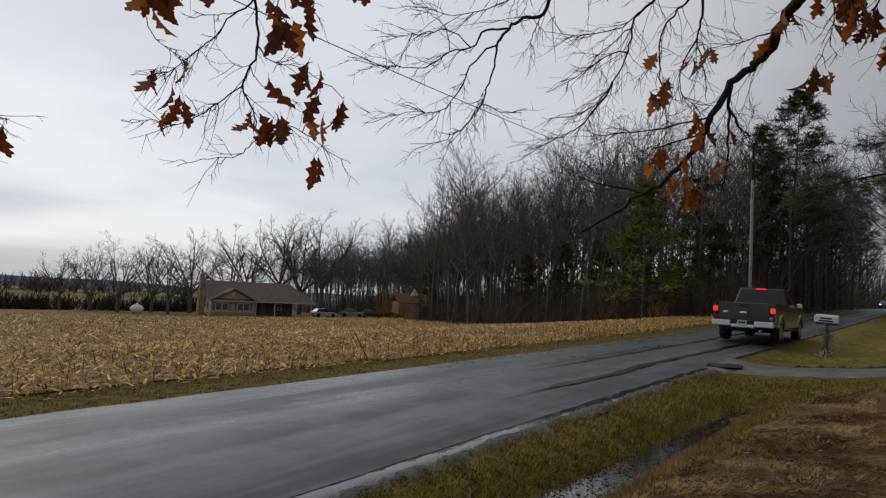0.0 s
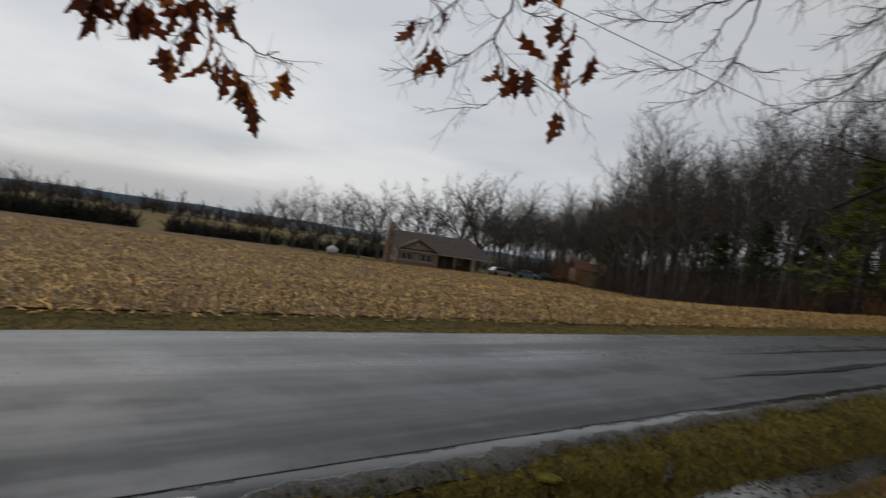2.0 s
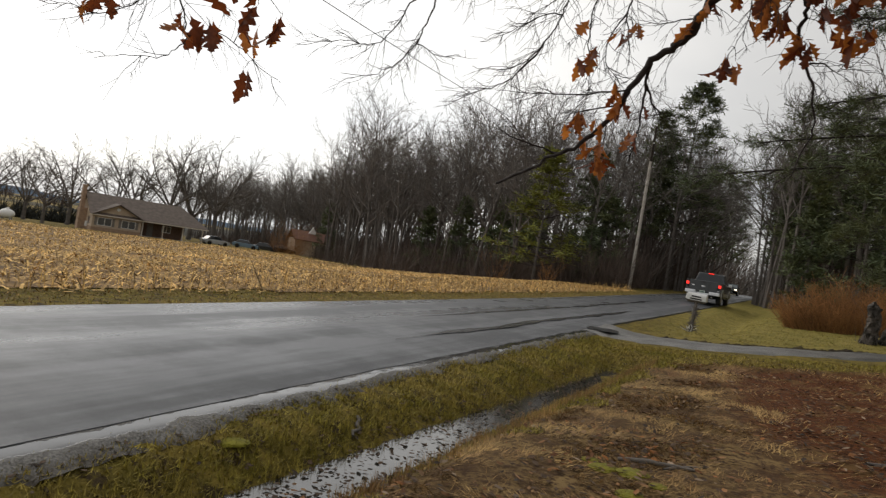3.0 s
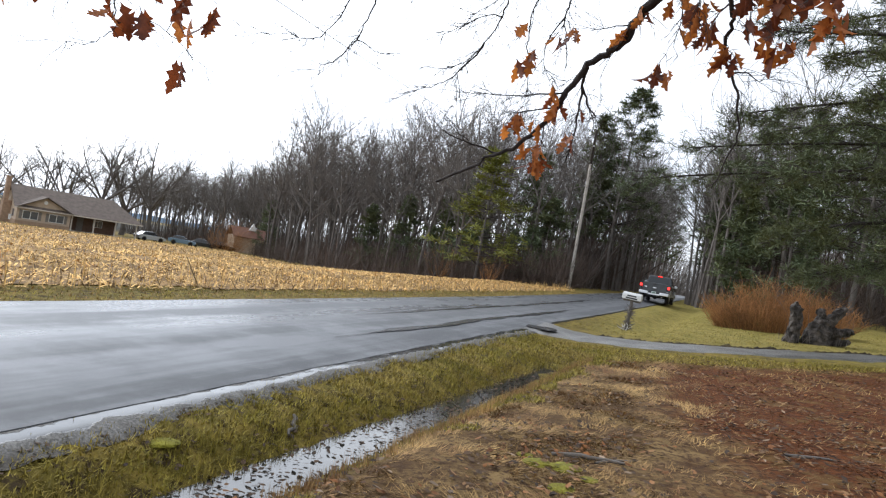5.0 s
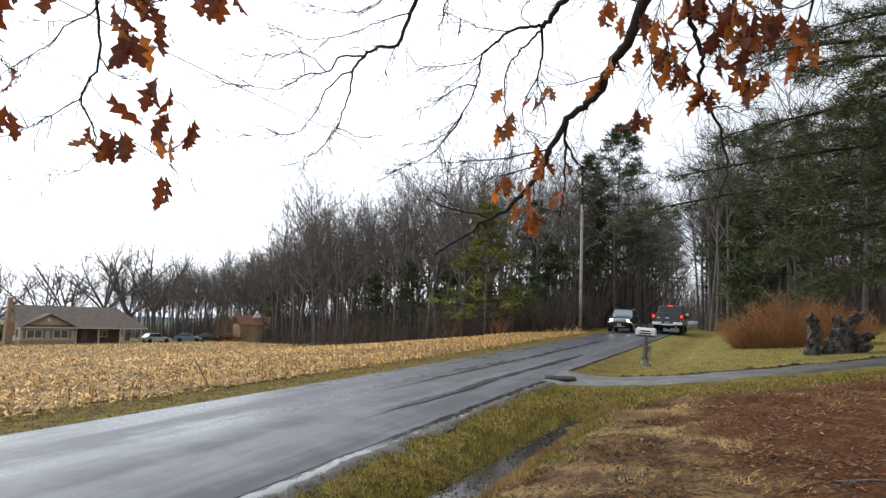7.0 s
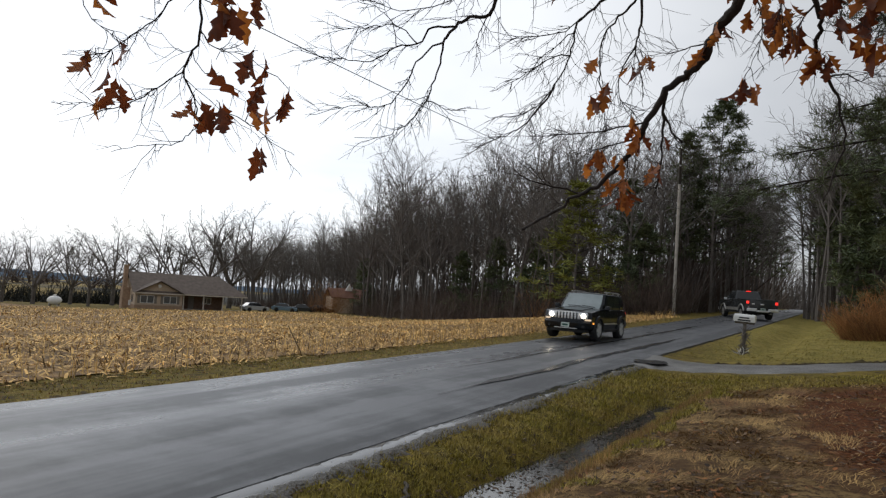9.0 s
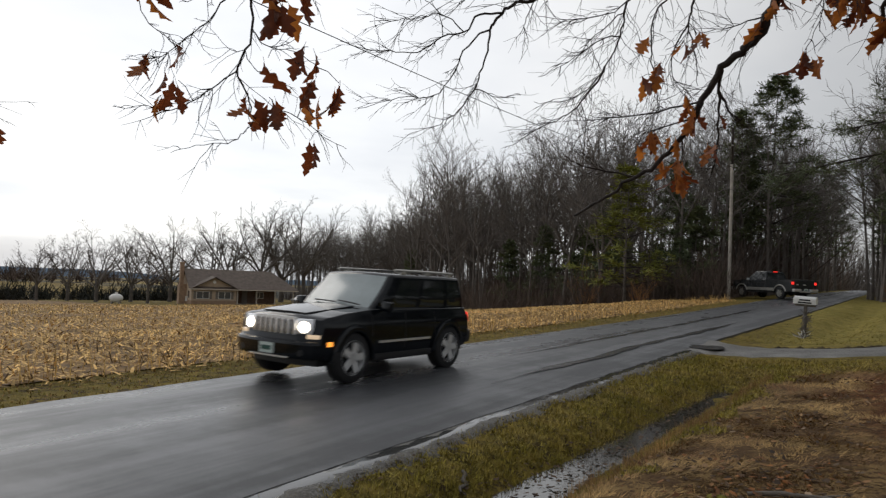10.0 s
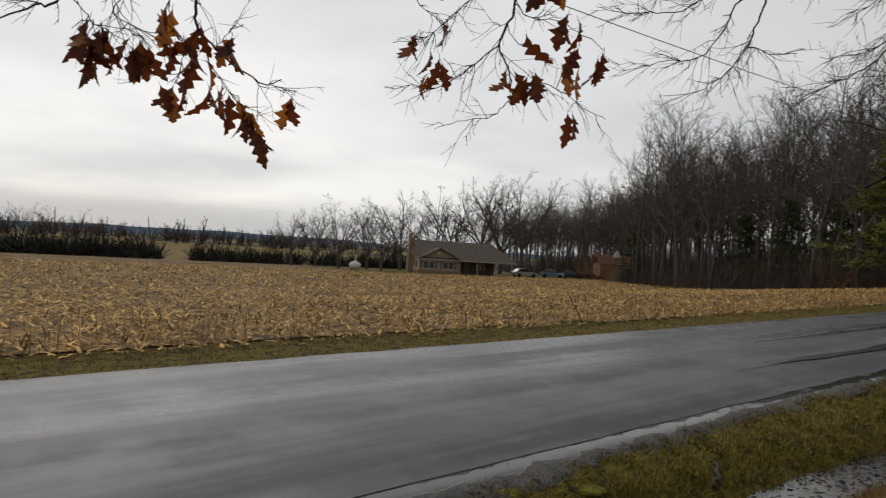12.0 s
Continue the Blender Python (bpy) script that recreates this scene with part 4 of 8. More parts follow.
def plate(root, x, y, z, out):
    p = part("number_plate", boxes((x - 0.155, x + 0.155, min(y, y + out), max(y, y + out), z - 0.08, z + 0.08)), PLATE, root, "pale number plate")
    yy = y + out
    part("plate_bar", boxes((x - 0.11, x + 0.11, min(yy, yy + out * 0.3), max(yy, yy + out * 0.3), z - 0.035, z + 0.035)), PLATE_BAR, p)


def reshape(root, form, cuts):
    """Cuts the panels of a car finely enough and bends them all by one rule, so that lamps and trim follow the body."""
    axes = {"x": Vector((1, 0, 0)), "y": Vector((0, 1, 0)), "z": Vector((0, 0, 1))}
    for ob in root.children_recursive:
        if ob.type != "MESH":
            continue
        bm = bmesh.new()
        bm.from_mesh(ob.data)
        for axis, at in cuts:
            ks = [v.co["xyz".index(axis)] for v in bm.verts]
            if min(ks) + 0.03 < at < max(ks) - 0.03:
                bmesh.ops.bisect_plane(bm, geom=bm.verts[:] + bm.edges[:] + bm.faces[:], plane_co=axes[axis] * at, plane_no=axes[axis])
        bmesh.ops.triangulate(bm, faces=[f for f in bm.faces if len(f.verts) > 4])
        for v in bm.verts:
            v.co = form(v.co)
        bm.to_mesh(ob.data)
        bm.free()
        ob.data.polygons.foreach_set("use_smooth", [True] * len(ob.data.polygons))
        ob.data.set_sharp_from_angle(angle=radians(32))


def suv_form(p):
    """Nose and tail swept back at the corners, flanks gently barrelled, screens and roof bowed."""
    a = abs(p.x) / 0.9
    y = p.y - 0.15 * a ** 2.6 * ss(p.y, 0.9, 2.2) + 0.09 * a ** 2.6 * ss(-p.y, 1.2, 2.2)
    x = p.x * (1 - 0.035 * ss(p.y, 1.3, 2.2) - 0.03 * ss(-p.y, 1.4, 2.2) - 0.045 * ss(p.z, 0.85, 1.2) * (1 - ss(p.z, 1.2, 1.4)) - 0.05 * (1 - ss(p.z, 0.3, 0.6)))
    z = p.z - 0.045 * a ** 2 * ss(p.z, 1.0, 1.1) + 0.02 * (1 - (p.y / 2.0) ** 2) * ss(p.z, 1.55, 1.75)
    return Vector((x, y, z))


def build_suv():
    root = tagged(new("suv"), "black four-door sport utility car with lit headlights", "car")
    W = 0.90
    under = arch_outline([(-2.12, 0.42), (-1.85, 0.36)], [(-1.35, 0.47, 0.34), (1.35, 0.47, 0.34)])
    outline = under + [(1.9, 0.36), (2.16, 0.42), (2.20, 0.62), (2.16, 0.74), (2.13, 1.00), (2.05, 1.07), (1.5, 1.145), (0.80, 1.20), (-2.08, 1.18), (-2.18, 0.95), (-2.18, 0.60)]
    part("body", body_shell(outline, W, 0.045), BLACK_PAINT, root, "gloss black bodywork", False)
    cab, co = frustum((0.86, -2.10, 0.86), (0.735, -1.94, 0.22), 1.14, 1.75)
    part("cabin", cab, BLACK_PAINT, root, smooth=True)
    A, B = co[:4], co[4:]
    part("windscreen", on_quad((A[2], A[3], B[3], B[2]), 0.06, 0.94, 0.08, 0.92), SKY_TINTED_SCREEN, root, "windscreen with a pale sky reflection in its colour")
    part("rear_window", on_quad((A[0], A[1], B[1], B[0]), 0.10, 0.90, 0.15, 0.88), GLASS_DARK, root)
    for quad, flip in (((A[1], A[2], B[2], B[1]), False), ((A[3], A[0], B[0], B[3]), True)):
        for u0, u1 in ((0.06, 0.24), (0.29, 0.56), (0.60, 0.86)):
            a, b = (1 - u1, 1 - u0) if flip else (u0, u1)
            part("side_window", on_quad(quad, a, b, 0.12, 0.86), GLASS_DARK, root, "tinted side window")
    for s in (-1, 1):
        rail = bmesh.new()
        cyl(rail, (s * 0.64, -1.85, 1.815), (s * 0.64, 0.05, 1.815), 0.024, n=8)
        for y in (-1.7, -0.95, -0.2):
            box(rail, s * 0.64 - 0.02, s * 0.64 + 0.02, y - 0.06, y + 0.06, 1.73, 1.81)
        part("roof_rail", rail, SILVER, root, "silver roof rail")
        part("side_trim", boxes((min(s * 0.9, s * 0.925), max(s * 0.9, s * 0.925), -0.72, 0.72, 0.60, 0.637)), CHROME, root, "chrome side strip")
        for yc in (-1.35, 1.35):
            fl = bmesh.new()
            ring = [(a, 0.44) for a in np.linspace(-0.02, 3.16, 13)] + [(a, 0.545) for a in np.linspace(3.2, -0.06, 9)]
            profile(fl, [(yc + r * math.cos(a), 0.37 + r * math.sin(a) * (1.0 if r < 0.5 else 1.03)) for a, r in ring], min(s * 0.86, s * 0.955), max(s * 0.86, s * 0.955))
            bmesh.ops.bevel(fl, geom=[e for e in fl.edges if abs(e.verts[0].co.x - e.verts[1].co.x) < 1e-5 and abs(e.verts[0].co.x) > 0.9], offset=0.025, segments=2, affect="EDGES", profile=0.6, clamp_overlap=True)
            part("wheel_arch", fl, BLACK_PAINT, root, "body-coloured wheel arch flare")
        part("belt_strip", boxes((min(s * 0.865, s * 0.885), max(s * 0.865, s * 0.885), -1.95, 0.55, 1.16, 1.185)), CHROME, root, "chrome window strip")
        for y in (-0.90, 0.0, 0.88):
            part("door_seam", boxes((min(s * 0.895, s * 0.9025), max(s * 0.895, s * 0.9025), y - 0.006, y + 0.006, 0.48, 1.13)), PLASTIC, root)
        part("fog_light", cyl(bmesh.new(), (s * 0.66, 2.24, 0.50), (s * 0.66, 2.275, 0.50), 0.05, n=12), PLASTIC, root)
        part("sill", boxes((min(s * 0.82, s * 0.93), max(s * 0.82, s * 0.93), -0.85, 0.85, 0.30, 0.42), bevel=0.03), PLASTIC, root)
        for y in (-0.55, 0.35):
            part("door_handle", boxes((min(s * 0.89, s * 0.93), max(s * 0.89, s * 0.93), y - 0.11, y + 0.11, 1.0, 1.035)), BLACK_PAINT, root)
        head = round_lamp("headlight", root, (s * 0.61, 2.155, 0.885), 0.088, HEADLIGHT, "lit round headlight")
        part("bezel", boxes((min(s * 0.46, s * 0.76), max(s * 0.46, s * 0.76), 2.08, 2.155, 0.76, 1.01), bevel=0.02), CHROME, head)
        part("turn_signal", boxes((min(s * 0.66, s * 0.88), max(s * 0.66, s * 0.88), 2.06, 2.17, 0.70, 0.78), bevel=0.02), SIGNAL_PALE, root, "pale turn signal")
        part("side_marker", boxes((min(s * 0.885, s * 0.908), max(s * 0.885, s * 0.908), 1.92, 2.04, 0.60, 0.67)), SIGNAL, root, "lit amber marker")
        part("tail_light", boxes((min(s * 0.76, s * 0.893), max(s * 0.76, s * 0.893), -2.20, -2.14, 0.86, 1.10), bevel=0.02), TAIL, root, "lit red tail light")
    g = bmesh.new()
    box(g, -0.46, 0.46, 2.10, 2.15, 0.72, 0.76); box(g, -0.46, 0.46, 2.10, 2.16, 0.99, 1.03)
    for k in range(8):
        x = -0.44 + k * 0.88 / 7
        box(g, x - 0.034, x + 0.034, 2.10, 2.17, 0.76, 0.99, 0.008)
    gr = part("grille", g, CHROME, root, "chrome seven-slot grille")
    part("grille_backing", boxes((-0.45, 0.45, 2.10, 2.145, 0.762, 0.988)), PLASTIC, gr)
    part("front_bumper", boxes((-0.9, 0.9, 2.05, 2.27, 0.40, 0.68), bevel=0.05), BLACK_PAINT, root)
    part("bumper_strip", boxes((-0.45, 0.45, 2.25, 2.28, 0.415, 0.435)), CHROME, root)
    part("rear_bumper", boxes((-0.9, 0.9, -2.30, -2.10, 0.45, 0.70), bevel=0.05), PLASTIC, root)
    part("bonnet", slab(bmesh.new(), [(-0.56, 0.95, 1.212), (0.56, 0.95, 1.212), (0.48, 1.98, 1.105), (-0.48, 1.98, 1.105)], 0.03), BLACK_PAINT, root)
    for s in (-0.3, 0.25):
        wb = bmesh.new(); cyl(wb, (s - 0.3, 0.86, 1.235), (s + 0.25, 0.79, 1.26), 0.012, n=6)
        part("wiper", wb, PLASTIC, root)
    part("roof_bar", boxes((-0.66, 0.66, -0.72, -0.66, 1.775, 1.80)), PLASTIC, root)
    mirrors(root, 0.90, 0.62, 1.17, BLACK_PAINT)
    plate(root, 0.0, 2.28, 0.54, 0.012)
    part("underbody", boxes((-0.75, 0.75, -2.0, 2.0, 0.28, 0.50)), PLASTIC, root)
    reshape(root, suv_form, [("y", k * 0.16 - 2.24) for k in range(29)] + [("x", k * 0.15 - 0.9) for k in range(13)] + [("z", 0.5 + 0.12 * k) for k in range(11)])
    wheels = [make_wheel(root, s * 0.80, y, 0.40, 0.25, 5, RIM) for s in (-1, 1) for y in (-1.35, 1.35)]
    return root, wheels


def build_truck():
    root = tagged(new("pickup_truck"), "dark grey pickup truck with silver lower trim, brake lights lit", "truck")
    W, WB = 0.98, 1.85
    under = arch_outline([(-2.95, 0.62), (-2.6, 0.52)], [(-WB, 0.53, 0.48), (WB, 0.53, 0.48)])
    outline = under + [(2.55, 0.45), (2.82, 0.52), (2.86, 0.90), (2.80, 1.18), (2.6, 1.24), (1.35, 1.30), (-0.52, 1.30), (-0.54, 0.72), (-2.95, 0.72)]
    part("body", body_shell(outline, W, 0.04), GREY_PAINT, root, "dark grey bodywork")
    for s in (-1, 1):
        bo = [(-2.95, 0.70), (-2.95, 1.34), (-0.58, 1.34), (-0.58, 0.70), (-WB + 0.53, 0.70)] + [(-WB + 0.54 * math.cos(a), 0.40 + 0.54 * math.sin(a)) for a in [0.6 + k * 0.194 for k in range(11)]] + [(-WB - 0.53, 0.70)]
        bs = bmesh.new()
        profile(bs, bo, s * 0.90, s * 0.985)
        part("bed_side", bs, GREY_PAINT, root)
        part("lower_trim", boxes((min(s * 0.975, s * 0.995), max(s * 0.975, s * 0.995), -1.25, 1.25, 0.56, 0.76)), SILVER, root, "silver lower panel")
        for yc in (-WB, WB):
            fl = bmesh.new()
            for k in range(10):
                a0, a1 = 0.25 + k * 0.264, 0.25 + (k + 1) * 0.264
                p0 = Vector((s * 0.985, yc + 0.57 * math.cos(a0), 0.40 + 0.57 * math.sin(a0))); p1 = Vector((s * 0.985, yc + 0.57 * math.cos(a1), 0.40 + 0.57 * math.sin(a1)))
                cyl(fl, p0, p1, 0.045, n=6)
            part("wheel_flare", fl, SILVER, root, "silver wheel arch lip")
        part("tail_light", boxes((min(s * 0.84, s * 0.99), max(s * 0.84, s * 0.99), -3.005, -2.90, 1.03, 1.21), bevel=0.02), TAIL, root, "lit red tail light")
        part("headlight", boxes((min(s * 0.62, s * 0.96), max(s * 0.62, s * 0.96), 2.74, 2.86, 0.88, 1.08), bevel=0.02), WHITE, root)
        part("running_board", boxes((min(s * 0.9, s * 1.04), max(s * 0.9, s * 1.04), -1.1, 1.15, 0.40, 0.46)), PLASTIC, root)
        for y in (-0.35, 0.62):
            part("door_handle", boxes((min(s * 0.97, s * 1.01), max(s * 0.97, s * 1.01), y - 0.11, y + 0.11, 1.10, 1.14)), PLASTIC, root)
    part("bed_floor", boxes((-0.9, 0.9, -2.93, -0.58, 0.72, 0.78)), PLASTIC, root)
    tg = part("tailgate", boxes((-0.80, 0.80, -3.0, -2.90, 0.72, 1.36), bevel=0.02), GREY_PAINT, root, "dark grey tailgate")
    part("latch", boxes((-0.11, 0.11, -3.02, -2.995, 1.22, 1.30)), PLASTIC, tg)
    bd = bmesh.new()
    bmesh.ops.create_uvsphere(bd, u_segments=16, v_segments=8, radius=0.12, matrix=Matrix.Translation((0, -3.0, 1.02)) @ Matrix.Diagonal((1.0, 0.12, 0.36, 1)))
    part("oval_badge", bd, CHROME, tg, "pale oval badge")
    part("letter_badge", boxes((-0.66, -0.50, -3.008, -2.995, 1.0, 1.06)), CHROME, tg)
    part("bumper", boxes((-0.98, -0.38, -3.16, -2.96, 0.54, 0.74), (0.38, 0.98, -3.16, -2.96, 0.54, 0.74), (-0.38, 0.38, -3.13, -2.96, 0.50, 0.62), bevel=0.03), CHROME, root, "chrome rear bumper")
    plate(root, 0.0, -3.135, 0.68, -0.012)
    cab, co = frustum((0.93, -0.52, 1.50), (0.74, -0.30, 0.72), 1.27, 1.93)
    part("cab", cab, GREY_PAINT, root)
    A, B = co[:4], co[4:]
    part("windscreen", on_quad((A[2], A[3], B[3], B[2]), 0.06, 0.94, 0.08, 0.92), GLASS_DARK, root)
    part("rear_window", on_quad((A[0], A[1], B[1], B[0]), 0.08, 0.92, 0.14, 0.84), GLASS_DARK, root, "dark rear window")
    for quad, flip in (((A[1], A[2], B[2], B[1]), False), ((A[3], A[0], B[0], B[3]), True)):
        for u0, u1 in ((0.06, 0.40), (0.46, 0.84)):
            a, b = (1 - u1, 1 - u0) if flip else (u0, u1)
            part("side_window", on_quad(quad, a, b, 0.12, 0.86), GLASS_DARK, root)
    part("cab_brake_light", boxes((-0.16, 0.16, -0.40, -0.30, 1.885, 1.935)), TAIL, root, "lit third brake light")
    mirrors(root, 0.96, 1.12, 1.25, CHROME)
    part("front_bumper", boxes((-0.98, 0.98, 2.80, 2.98, 0.50, 0.74), bevel=0.04), CHROME, root)
    part("grille", boxes((-0.6, 0.6, 2.80, 2.89, 0.80, 1.12), bevel=0.02), PLASTIC, root)
    part("underbody", boxes((-0.6, 0.6, -2.9, 2.6, 0.42, 0.60)), PLASTIC, root)
    ax = bmesh.new(); cyl(ax, (-0.75, -WB, 0.4), (0.75, -WB, 0.4), 0.07); bmesh.ops.create_uvsphere(ax, u_segments=10, v_segments=8, radius=0.17, matrix=Matrix.Translation((0, -WB, 0.40)))
    part("rear_axle", ax, PLASTIC, root)
    ex = bmesh.new(); cyl(ex, (0.55, -3.1, 0.42), (0.55, -2.2, 0.46), 0.04)
    part("exhaust", ex, SILVER, root)
    wheels = [make_wheel(root, s * 0.84, y, 0.40, 0.27, 6, SILVER) for s in (-1, 1) for y in (-WB, WB)]
    return root, wheels


suv, suv_wheels = build_suv()
suv.scale = (0.88, 0.85, 0.845)
truck, truck_wheels = build_truck()
truck.scale = (0.95, 0.97, 0.94)


def parked_car(x, y, yaw, paint, label):
    root = tagged(new("parked_car"), label, "car", "cars parked by the house")
    root.matrix_basis = pose(x, y, ground_z(x, y), 0, 0, yaw)
    under = arch_outline([(-2.15, 0.40), (-1.9, 0.30)], [(-1.3, 0.38, 0.30), (1.35, 0.38, 0.30)], 6)
    part("body", body_shell(under + [(2.0, 0.3), (2.2, 0.45), (2.15, 0.75), (1.2, 0.92), (-1.9, 0.98), (-2.2, 0.8)], 0.88, 0.05), paint, root)
    cab, co = frustum((0.82, -1.8, 1.0), (0.62, -1.2, 0.25), 0.9, 1.45)
    part("cabin", cab, GLASS_DARK, root)
    part("roof_panel", boxes((-0.58, 0.58, -1.1, 0.15, 1.44, 1.47), bevel=0.01), paint, root)
    for s in (-1, 1):
        for yy in (-1.3, 1.35):
            b = bmesh.new(); cyl(b, (s * 0.7, yy, 0.31), (s * 0.9, yy, 0.31), 0.31, n=18)
            part("wheel", b, RUBBER, root)


PALE_BLUE = mat("pale_blue_paint", (0.17, 0.25, 0.32), 0.25, var=0.05, bump=0, coat=0.5)
WHITE_PAINT = mat("white_car_paint", (0.50, 0.51, 0.52), 0.25, var=0.05, bump=0, coat=0.5)
parked_car(-75.5, 92.0, -55, PALE_BLUE, "pale blue sedan parked beside the house")
parked_car(-74.0, 95.5, -50, GREY_PAINT, "dark grey sedan parked beside the house")
parked_car(-72.0, 98.0, -60, BLACK_PAINT, "black car parked near the outbuilding")
parked_car(-74.6, 83.5, -20, WHITE_PAINT, "white car parked under the porch end")


# ---- water, drive, poles, mailbox ----
def water_material():
    m = bpy.data.materials.new("ditch_water")
    m.use_nodes = True
    nt = m.node_tree
    b = nt.nodes["Principled BSDF"]
    b.inputs["Base Color"].default_value = (0.035, 0.032, 0.026, 1)
    b.inputs["Roughness"].default_value = 0.06
    b.inputs["Specular IOR Level"].default_value = 0.9
    tc = nt.nodes.new("ShaderNodeTexCoord")
    bp = nt.nodes.new("ShaderNodeBump"); bp.inputs["Strength"].default_value = 0.12; bp.inputs["Distance"].default_value = 0.01
    nt.links.new(noise_node(nt, tc.outputs["Object"], 14, 3), bp.inputs["Height"]); nt.links.new(bp.outputs[0], b.inputs["Normal"])
    return m


WATER = water_material()
DRIVE = mat("wet_worn_drive", (0.135, 0.128, 0.115), 0.34, var=0.35, scale=2.5, fine=45, bump=0.7, second=(0.070, 0.065, 0.056), mask_scale=1.3, spec=0.5)
MUD = mat("mud_edge", (0.050, 0.040, 0.028), 0.95, spec=0.1, var=0.4, scale=3, fine=40, bump=0.8, second=(0.085, 0.068, 0.035), mask_scale=3.0)


def ribbon(name, mid_x, half_w, z_of, y0, y1, step, material, label, category, cols=5):
    verts, faces = [], []
    ys = list(np.arange(y0, y1 + step / 2, step))
    for y in ys:
        for i in range(cols):
            u = 2 * i / (cols - 1) - 1
            x = mid_x(y) + u * half_w(y)
            verts.append((x, y, z_of(x, y)))
    for j in range(len(ys) - 1):
        for i in range(cols - 1):
            s = j * cols + i
            faces.append((s, s + 1, s + cols + 1, s + cols))
    me = raw_mesh(name, verts, faces, material, True)
    uv = me.uv_layers.new(name="across")
    for loop in me.loops:
        uv.data[loop.index].uv = ((loop.vertex_index % cols) / (cols - 1), verts[loop.vertex_index][1])
    return tagged(new(name, me), label, category, kind="structure")


def edge_material():
    """Crumbled wet gravel along the asphalt, with rain water lying in its hollow."""
    m = bpy.data.materials.new("wet_gravel_edge")
    m.use_nodes = True
    nt = m.node_tree
    b = nt.nodes["Principled BSDF"]
    tc = nt.nodes.new("ShaderNodeTexCoord"); vec = tc.outputs["Object"]
    uv = nt.nodes.new("ShaderNodeUVMap"); uv.uv_map = "across"
    su = nt.nodes.new("ShaderNodeSeparateXYZ"); nt.links.new(uv.outputs[0], su.inputs[0])
    wide, mid, fine = noise_node(nt, vec, 0.8, 3, 0.5), noise_node(nt, vec, 3.2, 5, 0.62), noise_node(nt, vec, 45, 5, 0.7)
    shift = math_node(nt, "ADD", math_node(nt, "MULTIPLY", math_node(nt, "SUBTRACT", mid, 0.5), 0.55), math_node(nt, "MULTIPLY", math_node(nt, "SUBTRACT", wide, 0.5), 0.55))
    off = math_node(nt, "ABSOLUTE", math_node(nt, "ADD", math_node(nt, "SUBTRACT", su.outputs["X"], 0.30), shift), 0)
    wet = ramp(nt, off, 0.19, 0.15)
    stone = mixed(nt, ramp(nt, fine, 0.40, 0.65), (0.060, 0.055, 0.048), (0.185, 0.175, 0.155))
    stone = mixed(nt, ramp(nt, math_node(nt, "ADD", su.outputs["X"], math_node(nt, "MULTIPLY", math_node(nt, "SUBTRACT", mid, 0.5), 1.4)), 0.62, 0.95), stone, (0.042, 0.032, 0.019))
    nt.links.new(mixed(nt, wet, stone, (0.05, 0.05, 0.048)), b.inputs["Base Color"])
    rg = nt.nodes.new("ShaderNodeMapRange"); rg.inputs["To Min"].default_value = 0.62; rg.inputs["To Max"].default_value = 0.06
    nt.links.new(wet, rg.inputs["Value"]); nt.links.new(rg.outputs[0], b.inputs["Roughness"])
    bp = nt.nodes.new("ShaderNodeBump"); bp.inputs["Strength"].default_value = 0.8; bp.inputs["Distance"].default_value = 0.02
    nt.links.new(math_node(nt, "MULTIPLY", fine, math_node(nt, "SUBTRACT", 1.0, wet)), bp.inputs["Height"]); nt.links.new(bp.outputs[0], b.inputs["Normal"])
    return m


EDGE = edge_material()


def wavy(y, s, seed):
    return noise.noise((y * s, seed, 0.3))


ribbon("gravel_edge", lambda y: road_x(y) + HALF + 0.17, lambda y: 0.22 + 0.05 * wavy(y, 1.7, 4), lambda x, y: max(ground_z(x, y) + 0.012, road_z(y) - 0.006) + 0.003 * noise.noise((x * 6, y * 6, 2)) - (0.07 + 0.06 * noise.noise((x * 9, y * 9, 5)) + 0.05 * wavy(y, 1.3, 9)) * ss(x - road_x(y) - HALF, 0.12, 0.40), -12, 16, 0.06, EDGE, "wet crumbled gravel edge with rain water lying in it", "verge", 9)
ribbon("ditch_water", lambda y: ditch_x(y) + 0.06 * wavy(y, 0.8, 2), lambda y: 0.31 + 0.08 * wavy(y, 1.1, 5) + 0.06 * wavy(y, 4.0, 3), lambda x, y: road_z(y) - 0.258, -6, 12.6, 0.1, WATER, "shallow rain water standing in the ditch", "water", 3)

TAR = mat("wet_tar_seam", (0.012, 0.012, 0.013), 0.22, var=0.3, scale=4, fine=40, bump=0.2)
for off, y0, y1, sd in ((-0.15, 11.5, 36.0, 3.0), (1.05, 8.5, 26.0, 5.0)):
    ribbon("tar_seam", lambda y, o=off, q=sd: road_x(y) + o + 0.10 * wavy(y, 0.35, q) + 0.03 * wavy(y, 2.0, q + 1), lambda y, q=sd, a=y0, b=y1: max(0.008, (0.10 + 0.09 * wavy(y, 0.8, q + 2)) * ss(y, a, a + 4) * (1 - ss(y, b - 4, b))), lambda x, y: road_z(y) + 0.034, y0, y1, 0.25, TAR, "dark wet tar seam along the asphalt", "road seam", 3)


